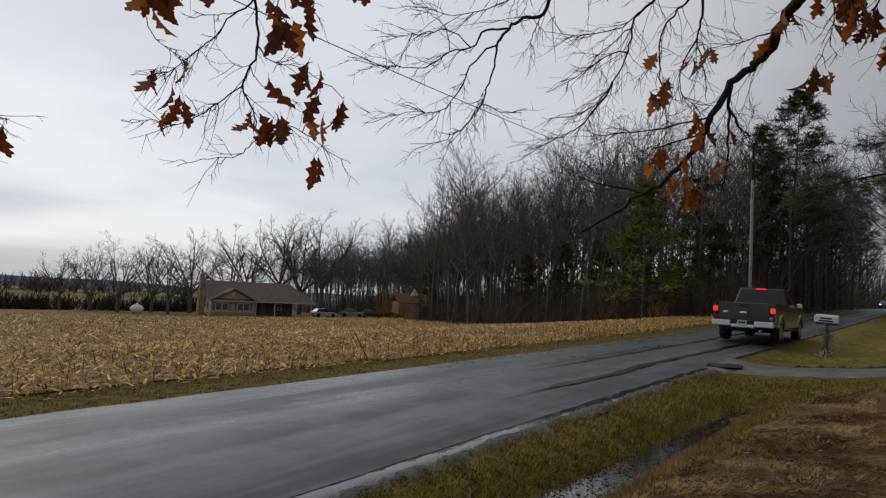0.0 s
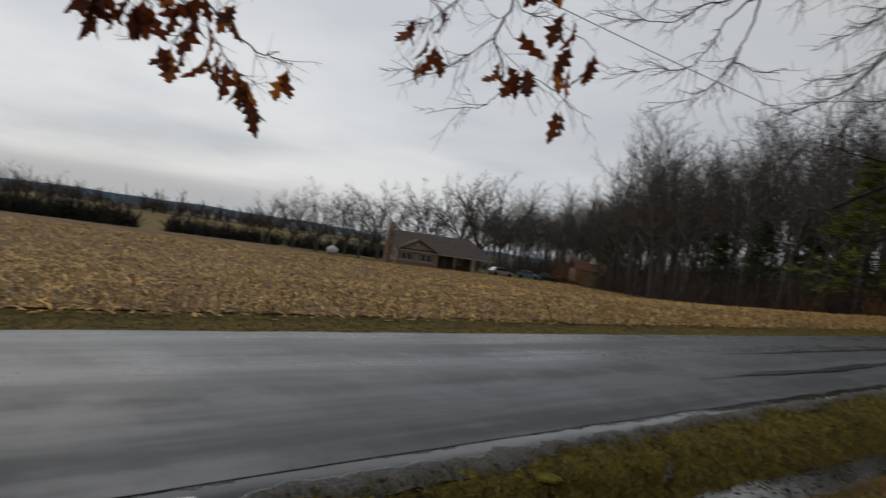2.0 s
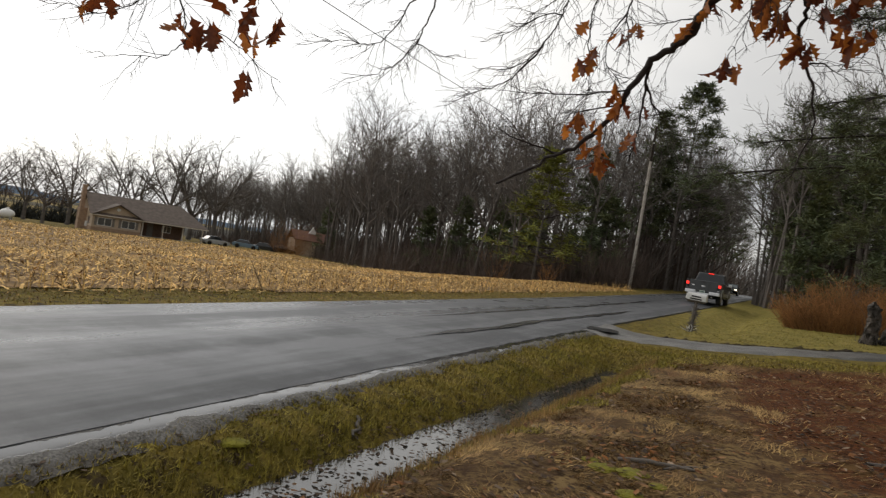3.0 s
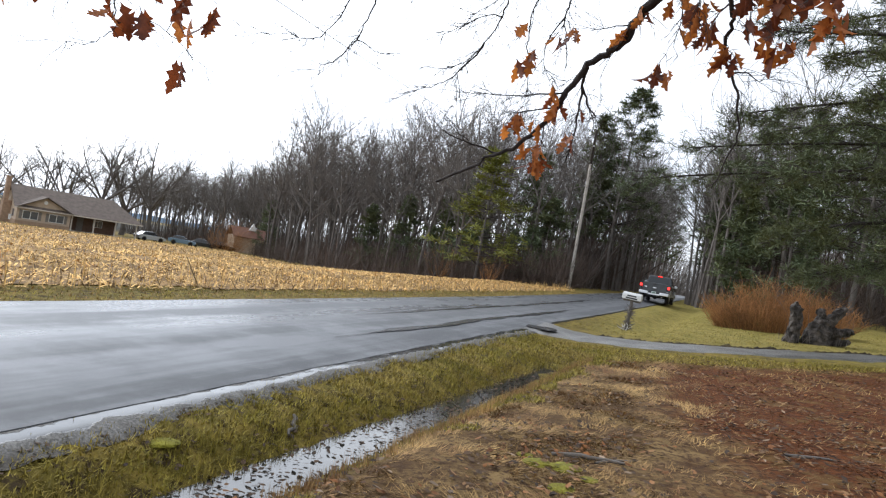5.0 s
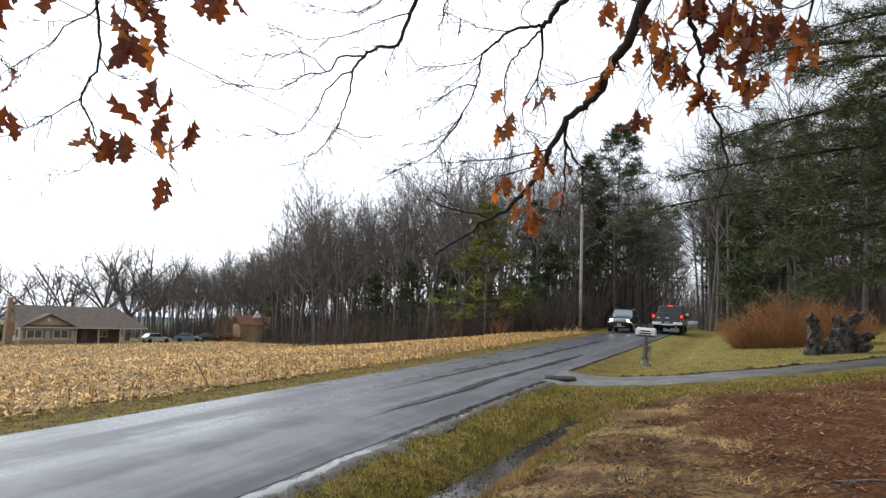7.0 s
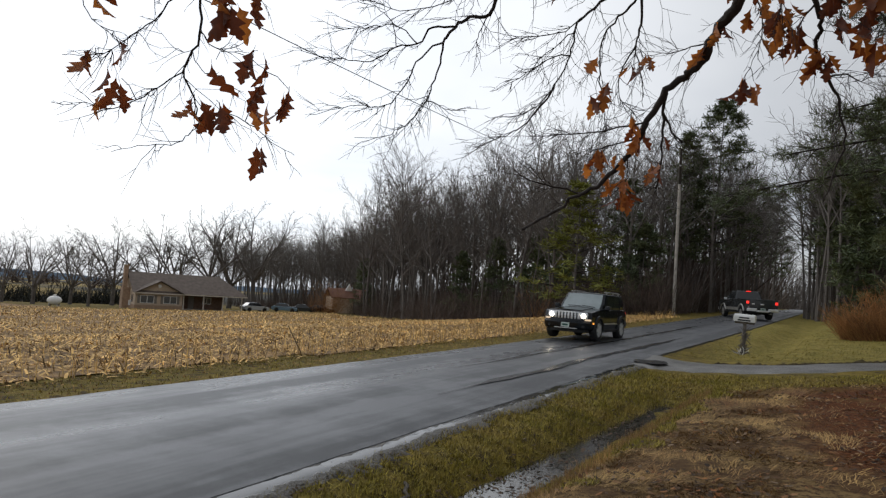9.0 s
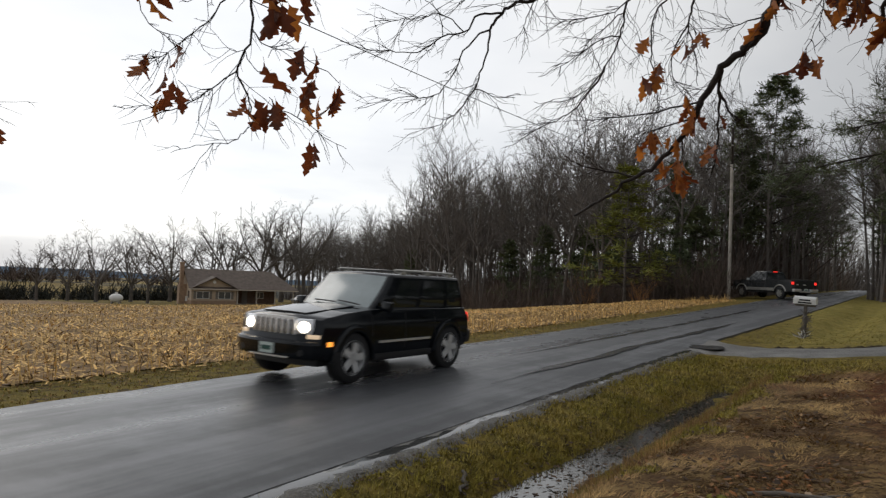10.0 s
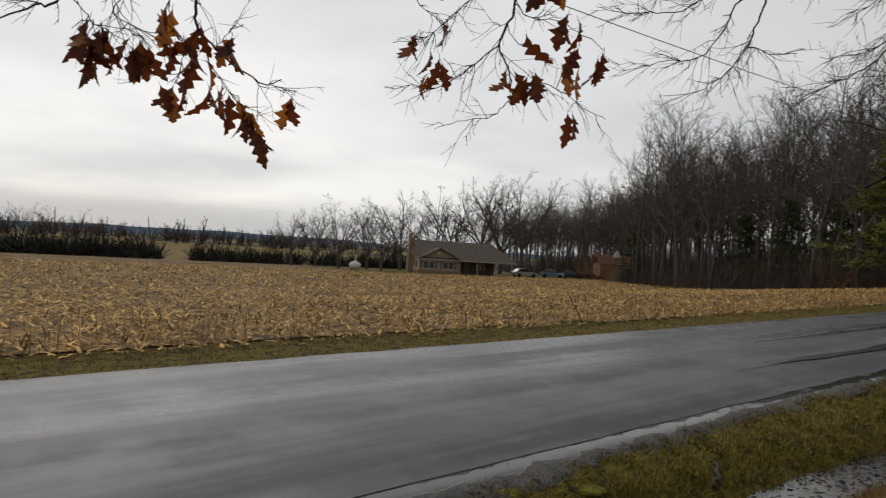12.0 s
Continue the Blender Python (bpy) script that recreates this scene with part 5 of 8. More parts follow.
def build_drive():
    verts, faces = [], []
    n, m = 60, 9
    for i in range(n + 1):
        u = i / n
        x = -3.35 + 20.0 * u
        bend = 16.4 + 0.02 * max(0, x) ** 2 + 0.62 * max(0.0, x - 0.2)
        flare = 1.3 * math.exp(-max(0.0, x + 3.35) / 0.8)
        for j in range(m):
            v = j / (m - 1)
            y = bend - flare + (2.0 + 2 * flare) * v + 0.05 * noise.noise((x * 2, v * 3, 1))
            edge = 0.05 if 0 < j < m - 1 else -0.03
            verts.append((x, y, max(ground_z(x, y) + edge, (road_z(y) - 0.02) if x < -2.6 else -9)))
    for i in range(n):
        for j in range(m - 1):
            s = i * m + j
            faces.append((s, s + m, s + m + 1, s + 1))
    return tagged(new("driveway", raw_mesh("driveway", verts, faces, DRIVE, True)), "wet grey gravel driveway crossing the verge", "driveway", kind="structure")


build_drive()


def drive_lip():
    """Torn dark turf along the far side of the drive."""
    rng = random.Random(15)
    v, f = [], []
    for i in range(260):
        x = -1.2 + 17.5 * i / 260
        y = 16.4 + 0.02 * max(0, x) ** 2 + 0.62 * max(0.0, x - 0.2) + 2.0 + rng.gauss(0.06, 0.07)
        n = len(v)
        z = ground_z(x, y)
        r = rng.uniform(0.04, 0.13)
        for k in range(6):
            a = k * math.pi / 3 + rng.uniform(-0.3, 0.3)
            v.append((x + 1.6 * r * math.cos(a), y + 0.8 * r * math.sin(a), z))
        v.append((x, y, z + r * rng.uniform(0.5, 0.9)))
        for k in range(6):
            f.append((n + k, n + (k + 1) % 6, n + 6))
    tagged(new("turf_clods", raw_mesh("turf_clods", v, f, MUD)), "dark torn turf clods along the drive", "turf", kind="stuff")


drive_lip()

POLE_PALE = mat("pole_pale_wood", (0.40, 0.37, 0.33), 0.85, var=0.2, scale=4, fine=30, bump=0.4)
POLE_DARK = mat("pole_dark_wood", (0.050, 0.040, 0.033), 0.9, var=0.3, scale=4, fine=30, bump=0.5)
WIRE = mat("wire", (0.03, 0.03, 0.032), 0.6, var=0.05, bump=0)


def utility_pole(x, y, height, m, label, r=0.15, pale=0.0):
    root = tagged(new("utility_pole"), label, "pole", "roadside poles")
    z = ground_z(x, y)
    root.matrix_basis = pose(x, y, z)
    tb = Tubes()
    tb.add([Vector((0, 0, -0.3)), Vector((0, 0, height * 0.3)), Vector((0.02, 0, height * 0.7)), Vector((0, 0, height))], [r, r * 0.95, r * 0.85, r * 0.7], 14)
    if pale:
        tb = Tubes()
        tb.add([Vector((0, 0, -0.3)), Vector((0, 0, pale * 0.5)), Vector((0, 0, pale))], [r, r * 0.96, r * 0.92], 14)
        up = Tubes()
        up.add([Vector((0, 0, pale)), Vector((0.02, 0, height * 0.75)), Vector((0, 0, height))], [r * 0.90, r * 0.82, r * 0.7], 14)
        part_me("upper_post", up.mesh("upper_post", POLE_DARK), root, "dark upper length of the pole")
    part_me("post", tb.mesh("post", m), root)
    part("insulator", cyl(bmesh.new(), (0, 0, height), (0, 0, height + 0.14), 0.05, 0.03, 10), WHITE, root)
    part("bracket", boxes((-0.06, 0.06, -0.2, 0.2, height - 1.3, height - 1.22)), SILVER, root)
    part("tag_plate", boxes((r - 0.005, r + 0.015, -0.05, 0.05, 1.7, 1.85)), WHITE, root)
    return Vector((x, y, z + height))


top_near = utility_pole(-10.6, -1.18, 8.6, POLE_DARK, "dark creosoted wooden utility pole at field edge", 0.105)
top_far = utility_pole(-6.3, 50.0, 12.0, POLE_PALE, "pale weathered wooden utility pole beside the wood", 0.115, 9.4)


def hang_wire(a, b, sag, name):
    n = 30
    pts = [a.lerp(b, i / n) - Vector((0, 0, sag * 4 * (i / n) * (1 - i / n))) for i in range(n + 1)]
    tb = Tubes(); tb.add(pts, [0.011] * (n + 1), 5)
    return tagged(new(name, tb.mesh(name, WIRE)), "thin black overhead line strung between wooden poles", "cable")


hang_wire(Vector((-10.45, -1.25, 6.7)), Vector((-6.2, 50.0, 8.4)), 0.75, "overhead_wire")


def build_mailbox(x, y, s, label, fancy):
    root = tagged(new("mailbox"), label, "mailbox", "roadside mailboxes")
    root.matrix_basis = pose(x, y, ground_z(x, y) - 0.03, 0, 2, -12)
    bm = bmesh.new()
    prof = [(-0.13, 0.0), (0.13, 0.0), (0.13, 0.13)] + [(0.13 * math.cos(a), 0.13 + 0.13 * math.sin(a)) for a in [k * math.pi / 10 for k in range(1, 10)]] + [(-0.13, 0.13)]
    profile(bm, [(u * s, 1.05 + z * s) for u, z in prof], -0.34 * s, 0.34 * s)
    bx = part("box", bm, mat("mailbox_white", (0.62, 0.62, 0.60), 0.45, var=0.15, bump=0.05), root, "dull white metal box")
    part("lid", boxes((-0.36 * s, -0.34 * s, -0.12 * s, 0.12 * s, 1.06, 1.05 + 0.20 * s)), WHITE, bx)
    part("flag", boxes((0.05, 0.25 * s, 0.131 * s, 0.137 * s, 1.15, 1.19)), TAIL_DIM, bx)
    if fancy:
        for k, w in enumerate((0.42, 0.34)):
            for side in (-1, 1):
                part("lettering_bar", boxes((-w / 2 * s, w / 2 * s, min(side * 0.130, side * 0.135) * s, max(side * 0.130, side * 0.135) * s, 1.07 + 0.075 * k, 1.115 + 0.075 * k)), PLASTIC, bx, "dark bar of unreadable lettering")
    rng = random.Random(8)
    tb = Tubes()
    tb.add([Vector((0, 0, -0.2)), Vector((0.02, 0.01, 0.5)), Vector((0, 0, 1.05))], [0.055, 0.05, 0.05], 8)
    tb.add([Vector((-0.28, 0, 1.02)), Vector((0.28, 0, 1.02))], [0.04, 0.04], 6)
    part_me("post", tb.mesh("post", BARK), root, "dark wooden post")
    if fancy:
        vine = Tubes()
        for k in range(90):
            p = Vector((rng.uniform(-0.06, 0.06), rng.uniform(-0.06, 0.06), rng.uniform(0.05, 0.85)))
            vine.add(wander(rng, p, Vector((rng.uniform(-1, 1), rng.uniform(-1, 1), rng.uniform(-0.4, 0.9))), rng.uniform(0.12, 0.32), 4, 0.35), [0.013, 0.011, 0.009, 0.007, 0.005], 4)
        part_me("vine", vine.mesh("vine", TWIG), root, "bare twining vine stems")
        st = Tubes()
        for k in range(7):
            st.add(wander(rng, Vector((rng.uniform(-0.1, 0.1), rng.uniform(-0.1, 0.1), 0.02)), Vector((rng.uniform(-1, 1), rng.uniform(-1, 1), 0.8)), rng.uniform(0.2, 0.42), 5, 0.4), [0.022, 0.020, 0.018, 0.015, 0.011, 0.006], 5)
        part_me("roots", st.mesh("roots", WHITE), root, "bleached pale sticks at its foot")
    return root


build_mailbox(-0.8, 22.6, 0.88, "white mailbox on a vine-wrapped wooden post", True)
build_mailbox(4.6, 76.0, 1.3, "pale mailbox on a post further along", False)
utility_pole(5.6, 74.0, 3.2, POLE_PALE, "short pale roadside post among brush", 0.06)


# ---- stump, bush, fallen wood ----
ROT = mat("rotten_bark", (0.030, 0.025, 0.021), 0.9, var=0.5, scale=5, fine=40, bump=0.8, second=(0.12, 0.10, 0.085), mask_scale=4)


def build_stump():
    x, y = 5.1, 25.6
    root = tagged(new("tree_stump"), "dark rotten split tree stump with jagged limbs", "stump")
    root.matrix_basis = pose(x, y, ground_z(x, y) - 0.05, 0, 0, 12) @ Matrix.Diagonal((0.80, 0.92, 1.08, 1))
    rng = random.Random(4)

    def chunk(path, radii, n=10):
        tb = Tubes()
        fine = catmull([Vector(p) for p in path], 6)
        kk = len(fine) - 1
        tb.add(fine + [fine[-1] + Vector((0, 0, 0.01))], [float(np.interp(i / kk * (len(radii) - 1), range(len(radii)), radii)) for i in range(kk + 1)] + [0.01], 15)
        tb.v = [tuple(Vector(q) + Vector((noise.noise((q[0] * 7, q[1] * 7, q[2] * 5)), noise.noise((q[1] * 7, q[2] * 5, q[0] * 7 + 9)), 0.6 * noise.noise((q[2] * 6, q[0] * 6, 5)))) * 0.10 + Vector((noise.noise((q[0] * 17, q[1] * 17, q[2] * 6)), noise.noise((q[1] * 17, q[2] * 6, q[0] * 17)), 0)) * 0.07) for q in tb.v]
        return raw_mesh("chunk", tb.v, tb.f, ROT)

    part_me("stub", chunk([(-0.72, 0, -0.1), (-0.70, 0, 0.35), (-0.66, 0.02, 0.8), (-0.70, 0.05, 1.12), (-0.66, 0, 1.22)], [0.33, 0.25, 0.24, 0.21, 0.10]), root, "upright broken stub")
    part_me("trunk", chunk([(0.25, 0, -0.1), (0.28, 0, 0.3), (0.42, 0, 0.62), (0.55, 0, 0.85)], [0.62, 0.50, 0.40, 0.25]), root, "squat rotten trunk")
    part_me("limb", chunk([(0.45, 0, 0.6), (0.85, 0, 1.0), (1.15, 0.05, 1.25), (1.32, 0.05, 1.33)], [0.24, 0.20, 0.16, 0.09]), root, "thick forked limb")
    part_me("limb", chunk([(0.3, 0, 0.7), (0.32, 0, 1.0), (0.26, 0.05, 1.18)], [0.22, 0.19, 0.12]), root)
    part_me("limb", chunk([(0.6, 0, 0.45), (1.1, 0, 0.52), (1.55, 0, 0.62), (1.7, 0, 0.64)], [0.22, 0.18, 0.12, 0.06]), root)
    part_me("limb", chunk([(0.5, 0.1, 0.2), (1.2, 0.1, 0.2), (1.65, 0.1, 0.3)], [0.22, 0.15, 0.08]), root)
    tw = Tubes()
    for k in range(46):
        p = Vector((rng.uniform(-1.2, 1.4), rng.uniform(-0.4, 0.4), 0.02))
        tw.add(wander(rng, p, Vector((rng.uniform(-0.7, 0.7), rng.uniform(-0.5, 0.5), 1)), rng.uniform(0.4, 2.4 if k % 4 == 0 else 0.9), 5, 0.16), [0.012, 0.01, 0.008, 0.006, 0.005, 0.003], 3)
    part_me("shoots", tw.mesh("shoots", TWIG), root, "thin bare shoots")
    return root


build_stump()


def twig_bush(name, x, y, w, d, h, n, m, label, seed):
    rng = random.Random(seed)
    root = tagged(new(name), label, "bush")
    z0 = ground_z(x, y)
    root.matrix_basis = pose(x, y, z0)
    tb, side = Tubes(), Tubes()
    for k in range(n):
        a, r = rng.uniform(0, 6.28), rng.random() ** 0.6
        bx, by = math.cos(a) * r * w * 0.42, math.sin(a) * r * d * 0.42
        p = Vector((bx, by, ground_z(x + bx, y + by) - z0 - 0.05))
        way = Vector((math.cos(a) * r * 0.75 + rng.gauss(0, 0.25), math.sin(a) * r * 0.75 + rng.gauss(0, 0.25), 1))
        ln = h * (1.05 - 0.45 * r * r) * rng.uniform(0.6, 1.1)
        q = wander(rng, p, way, ln, 4, 0.14, 0.02)
        tb.add(q, [0.011, 0.009, 0.007, 0.005, 0.003], 3)
        for _ in range(5):
            j = rng.randrange(1, 5)
            side.add(wander(rng, q[j], (way + Vector((rng.gauss(0, 0.8), rng.gauss(0, 0.8), rng.uniform(-0.3, 0.6)))).normalized(), ln * rng.uniform(0.15, 0.4), 2, 0.2), [0.006, 0.005, 0.004], 3)
    part_me("branchwork", tb.mesh("branchwork", m), root)
    part_me("twig_crown", side.mesh("twig_crown", m), root)
    return root


twig_bush("bush", 4.9, 31.0, 6.0, 3.0, 1.8, 1200, RUST_BUSH, "dense leafless bush with rusty orange twigs", 5)

twig_bush("bush", -70.5, 97.0, 6.0, 6.0, 5.2, 260, RUST_BUSH, "rust-brown leafy shrub before the outbuilding", 6)
twig_bush("sapling", -11.6, 46.5, 0.9, 0.9, 2.0, 24, RUST_BUSH, "small sapling with orange leaves at the wood edge", 7)
twig_bush("sapling", -17.0, 51.5, 1.0, 1.0, 3.2, 24, RUST_BUSH, "thin sapling with orange twigs before the wood", 9)


def mouth_puddle(x, y, rx, ry):
    bm = bmesh.new()
    n = 40
    vs = []
    for k in range(n):
        a = 2 * math.pi * k / n
        q = 1 + 0.35 * noise.noise((math.cos(a) * 1.6, math.sin(a) * 1.6, x))
        vs.append(bm.verts.new((rx * q * math.cos(a), ry * q * math.sin(a), 0)))
    bm.faces.new(vs)
    ob = new("puddle", mesh_of(bm, "puddle", TAR))
    ob.location = (x, y, max(road_z(y) + 0.002, ground_z(x, y) + 0.062))
    tagged(ob, "dark puddle at the mouth of the drive", "puddle", kind="structure")


mouth_puddle(-2.62, 16.8, 0.42, 0.50)


def lying_stick(x, y, ln, yaw, r, label, m):
    rng = random.Random(int(x * 100 + y * 10))
    tb = Tubes()
    d = Vector((math.cos(yaw), math.sin(yaw), 0))
    pts = []
    for i in range(6):
        q = Vector((x, y, 0)) + d * (ln * i / 5) + Vector((rng.uniform(-1, 1), rng.uniform(-1, 1), 0)) * 0.03
        q.z = ground_z(q.x, q.y) + r * 0.7
        pts.append(q)
    tb.add(pts, [r * k for k in (0.8, 1.0, 1.05, 0.9, 0.8, 0.5)], 7)
    tagged(new("fallen_stick", tb.mesh("fallen_stick", m)), label, "stick", "sticks on the ground")


lying_stick(-0.58, 5.25, 0.55, 0.12, 0.020, "grey lichened stick lying in dead grass", GREY_BARK)
lying_stick(-2.75, 5.0, 0.32, -1.0, 0.02, "short brown stick lying beside the ditch", BARK)
lying_stick(1.3, 6.6, 0.5, 0.4, 0.014, "thin dark twig lying in needle litter", BARK)
lying_stick(-0.2, 5.2, 0.4, 0.9, 0.012, "thin pale twig lying in dead grass", GREY_BARK)


# ---- evergreens, brush, hedges and far trees ----
def evergreens():
    spots = [(-4.95, 66, 19.4, 3.7, NEEDLE), (-7.3, 64, 16.2, 2.2, NEEDLE), (-13.4, 49.6, 10.0, 4.0, NEEDLE_Y), (-11.2, 56, 11, 3.0, NEEDLE), (-17.5, 58, 9, 2.8, NEEDLE), (-21, 62, 8, 2.6, NEEDLE), (-9.5, 54, 7, 2.6, NEEDLE), (-27, 68, 9, 2.6, NEEDLE), (-33, 72, 8, 2.4, NEEDLE),
             (12.5, 37, 9.5, 3.4, NEEDLE), (7.4, 47, 10.5, 2.8, NEEDLE), (4.8, 58, 12, 3.0, NEEDLE), (19, 46, 14, 3.8, NEEDLE), (9.6, 53, 15, 2.8, NEEDLE), (16, 60, 16, 4.2, NEEDLE), (24, 40, 14, 4.5, NEEDLE), (7.5, 66, 13, 3.2, NEEDLE), (12, 80, 14, 3.4, NEEDLE), (-3.5, 84, 14, 3.0, NEEDLE), (-60, 92, 9, 2.4, NEEDLE), (-1.6, 112, 19, 3.4, NEEDLE), (0.2, 128, 20, 3.4, NEEDLE), (5.6, 72, 15, 3.4, NEEDLE), (8.2, 58, 16, 3.8, NEEDLE), (10.5, 44, 15, 4.0, NEEDLE)]
    for i, (x, y, h, r, m) in enumerate(spots):
        t = pine_tree("pine_tree", 100 + i, h, r, 0.012 * h, first=0.14 if h < 12 else 0.30, whorls=13 if h < 12 else 21, mat_n=m, clump=0.62, per=10 if h < 12 else (16 if h > 17 and y < 70 else 8), dense=11, blade=0.040, power=1.2 if h < 12 else (3.6 if h > 17 and y < 70 else 2.0), flat=0.14 if m is NEEDLE_Y else 0.24)
        t.matrix_basis = pose(x, y, ground_z(x, y))
        tagged(t, "yellow-green young pine at the wood edge" if m is NEEDLE_Y else "dark green pine standing in the wood", "tree", "evergreens of the wood")
    # the big pine whose limbs reach over the yard
    g = ground_z(9.2, 23.0)
    tips = ((6.3, (-1.5, 21.5, 4.9)), (8.9, (1.5, 21.0, 7.2)), (5.6, (3.0, 21.5, 3.7)), (7.6, (0.3, 23.2, 6.5)), (10.6, (2.2, 21.8, 10.0)), (9.7, (3.8, 19.5, 8.7)), (6.9, (2.6, 19.8, 5.3)), (11.8, (3.2, 24.5, 11.2)), (8.3, (2.9, 25.5, 7.9)), (4.6, (4.2, 22.6, 2.9)))
    t = pine_tree("pine_tree", 77, 17, 6.6, 0.26, first=0.24, whorls=14, clump=0.42, per=15, dense=15, start_k=0.25, blade=0.026, limb_r=0.026, long_limbs=[(z - g, (x - 9.2, y - 23.0, zt - g)) for z, (x, y, zt) in tips])
    t.matrix_basis = pose(9.2, 23.0, g)
    tagged(t, "large pine with long drooping dark limbs", "tree", "evergreens of the wood")
    t = pine_tree("cedar_tree", 78, 7.5, 1.7, 0.12, first=0.05, whorls=18, clump=0.42, per=10, dense=12, start_k=0.2, blade=0.05)
    t.matrix_basis = pose(3.9, 41.5, ground_z(3.9, 41.5))
    tagged(t, "dark dense cedar beside the road", "tree", "evergreens of the wood")


evergreens()


def brush_mass(name, spots, height, m, label, seed, per=9, width=0.03, bushy=0.0):
    """Thicket: fans of thin stems and twigs joined in one."""
    rng = random.Random(seed)
    v, f = [], []
    for x, y, k in spots:
        z = ground_z(x, y) - 0.1
        for _ in range(per):
            yaw, tilt = rng.uniform(0, 6.28), abs(rng.gauss(0, 0.35 + bushy))
            ln = height * k * rng.uniform(0.45, 1.1)
            d = Vector((math.cos(yaw) * math.sin(tilt), math.sin(yaw) * math.sin(tilt), math.cos(tilt)))
            p = Vector((x + rng.gauss(0, 0.3), y + rng.gauss(0, 0.3), z + (ln * rng.random() * 0.5 * bushy)))
            s = Vector((rng.uniform(-1, 1), rng.uniform(-1, 1), 0)).normalized() * width * k
            q = p + d * ln
            n = len(v)
            v.extend((tuple(p - s), tuple(p + s), tuple(q + s * 0.4), tuple(q - s * 0.4)))
            f.append((n, n + 1, n + 2, n + 3))
            for _ in range(2):
                u = rng.uniform(0.35, 0.95)
                b = p + d * ln * u
                e = b + (d + Vector((rng.gauss(0, 0.9), rng.gauss(0, 0.9), rng.gauss(0.1, 0.5)))).normalized() * ln * 0.32
                n = len(v)
                w = s * 0.45
                v.extend((tuple(b - w), tuple(b + w), tuple(e + w * 0.5), tuple(e - w * 0.5)))
                f.append((n, n + 1, n + 2, n + 3))
    return tagged(new(name, raw_mesh(name, v, f, m)), label, "thicket", kind="stuff")


def far_trees(name, spots, m, label, seed):
    """Many plain bare trees joined in one, each a turned and scaled one of a few shapes."""
    rng = random.Random(seed)
    shapes = []
    for k in range(7):
        tr, cr = tree_tubes(rng, 17.0, rng.uniform(0.24, 0.34), rng.uniform(0.12, 0.18), rng.uniform(0.30, 0.5), 10, THIN_PLAN, 4)
        off = len(tr.v)
        shapes.append((np.array(tr.v + cr.v), tr.f + [tuple(i + off for i in q) for q in cr.f]))
    verts, faces, base = [], [], 0
    for x, y, h in spots:
        pts, quads = shapes[rng.randrange(7)]
        a, k = rng.uniform(0, 6.28), h / 17.0
        c, s, w = math.cos(a) * k, math.sin(a) * k, k * rng.uniform(0.94, 1.06)
        lean_x, lean_y = rng.gauss(0, 0.03), rng.gauss(0, 0.03)
        z = pts[:, 2] * w
        verts.append(np.stack((x + pts[:, 0] * c - pts[:, 1] * s + z * lean_x, y + pts[:, 0] * s + pts[:, 1] * c + z * lean_y, ground_z(x, y) - 0.1 + z), 1))
        faces.extend(tuple(i + base for i in q) for q in quads)
        base += len(pts)
    return tagged(new(name, raw_mesh(name, np.concatenate(verts).tolist(), faces, m)), label, "wood", kind="stuff")


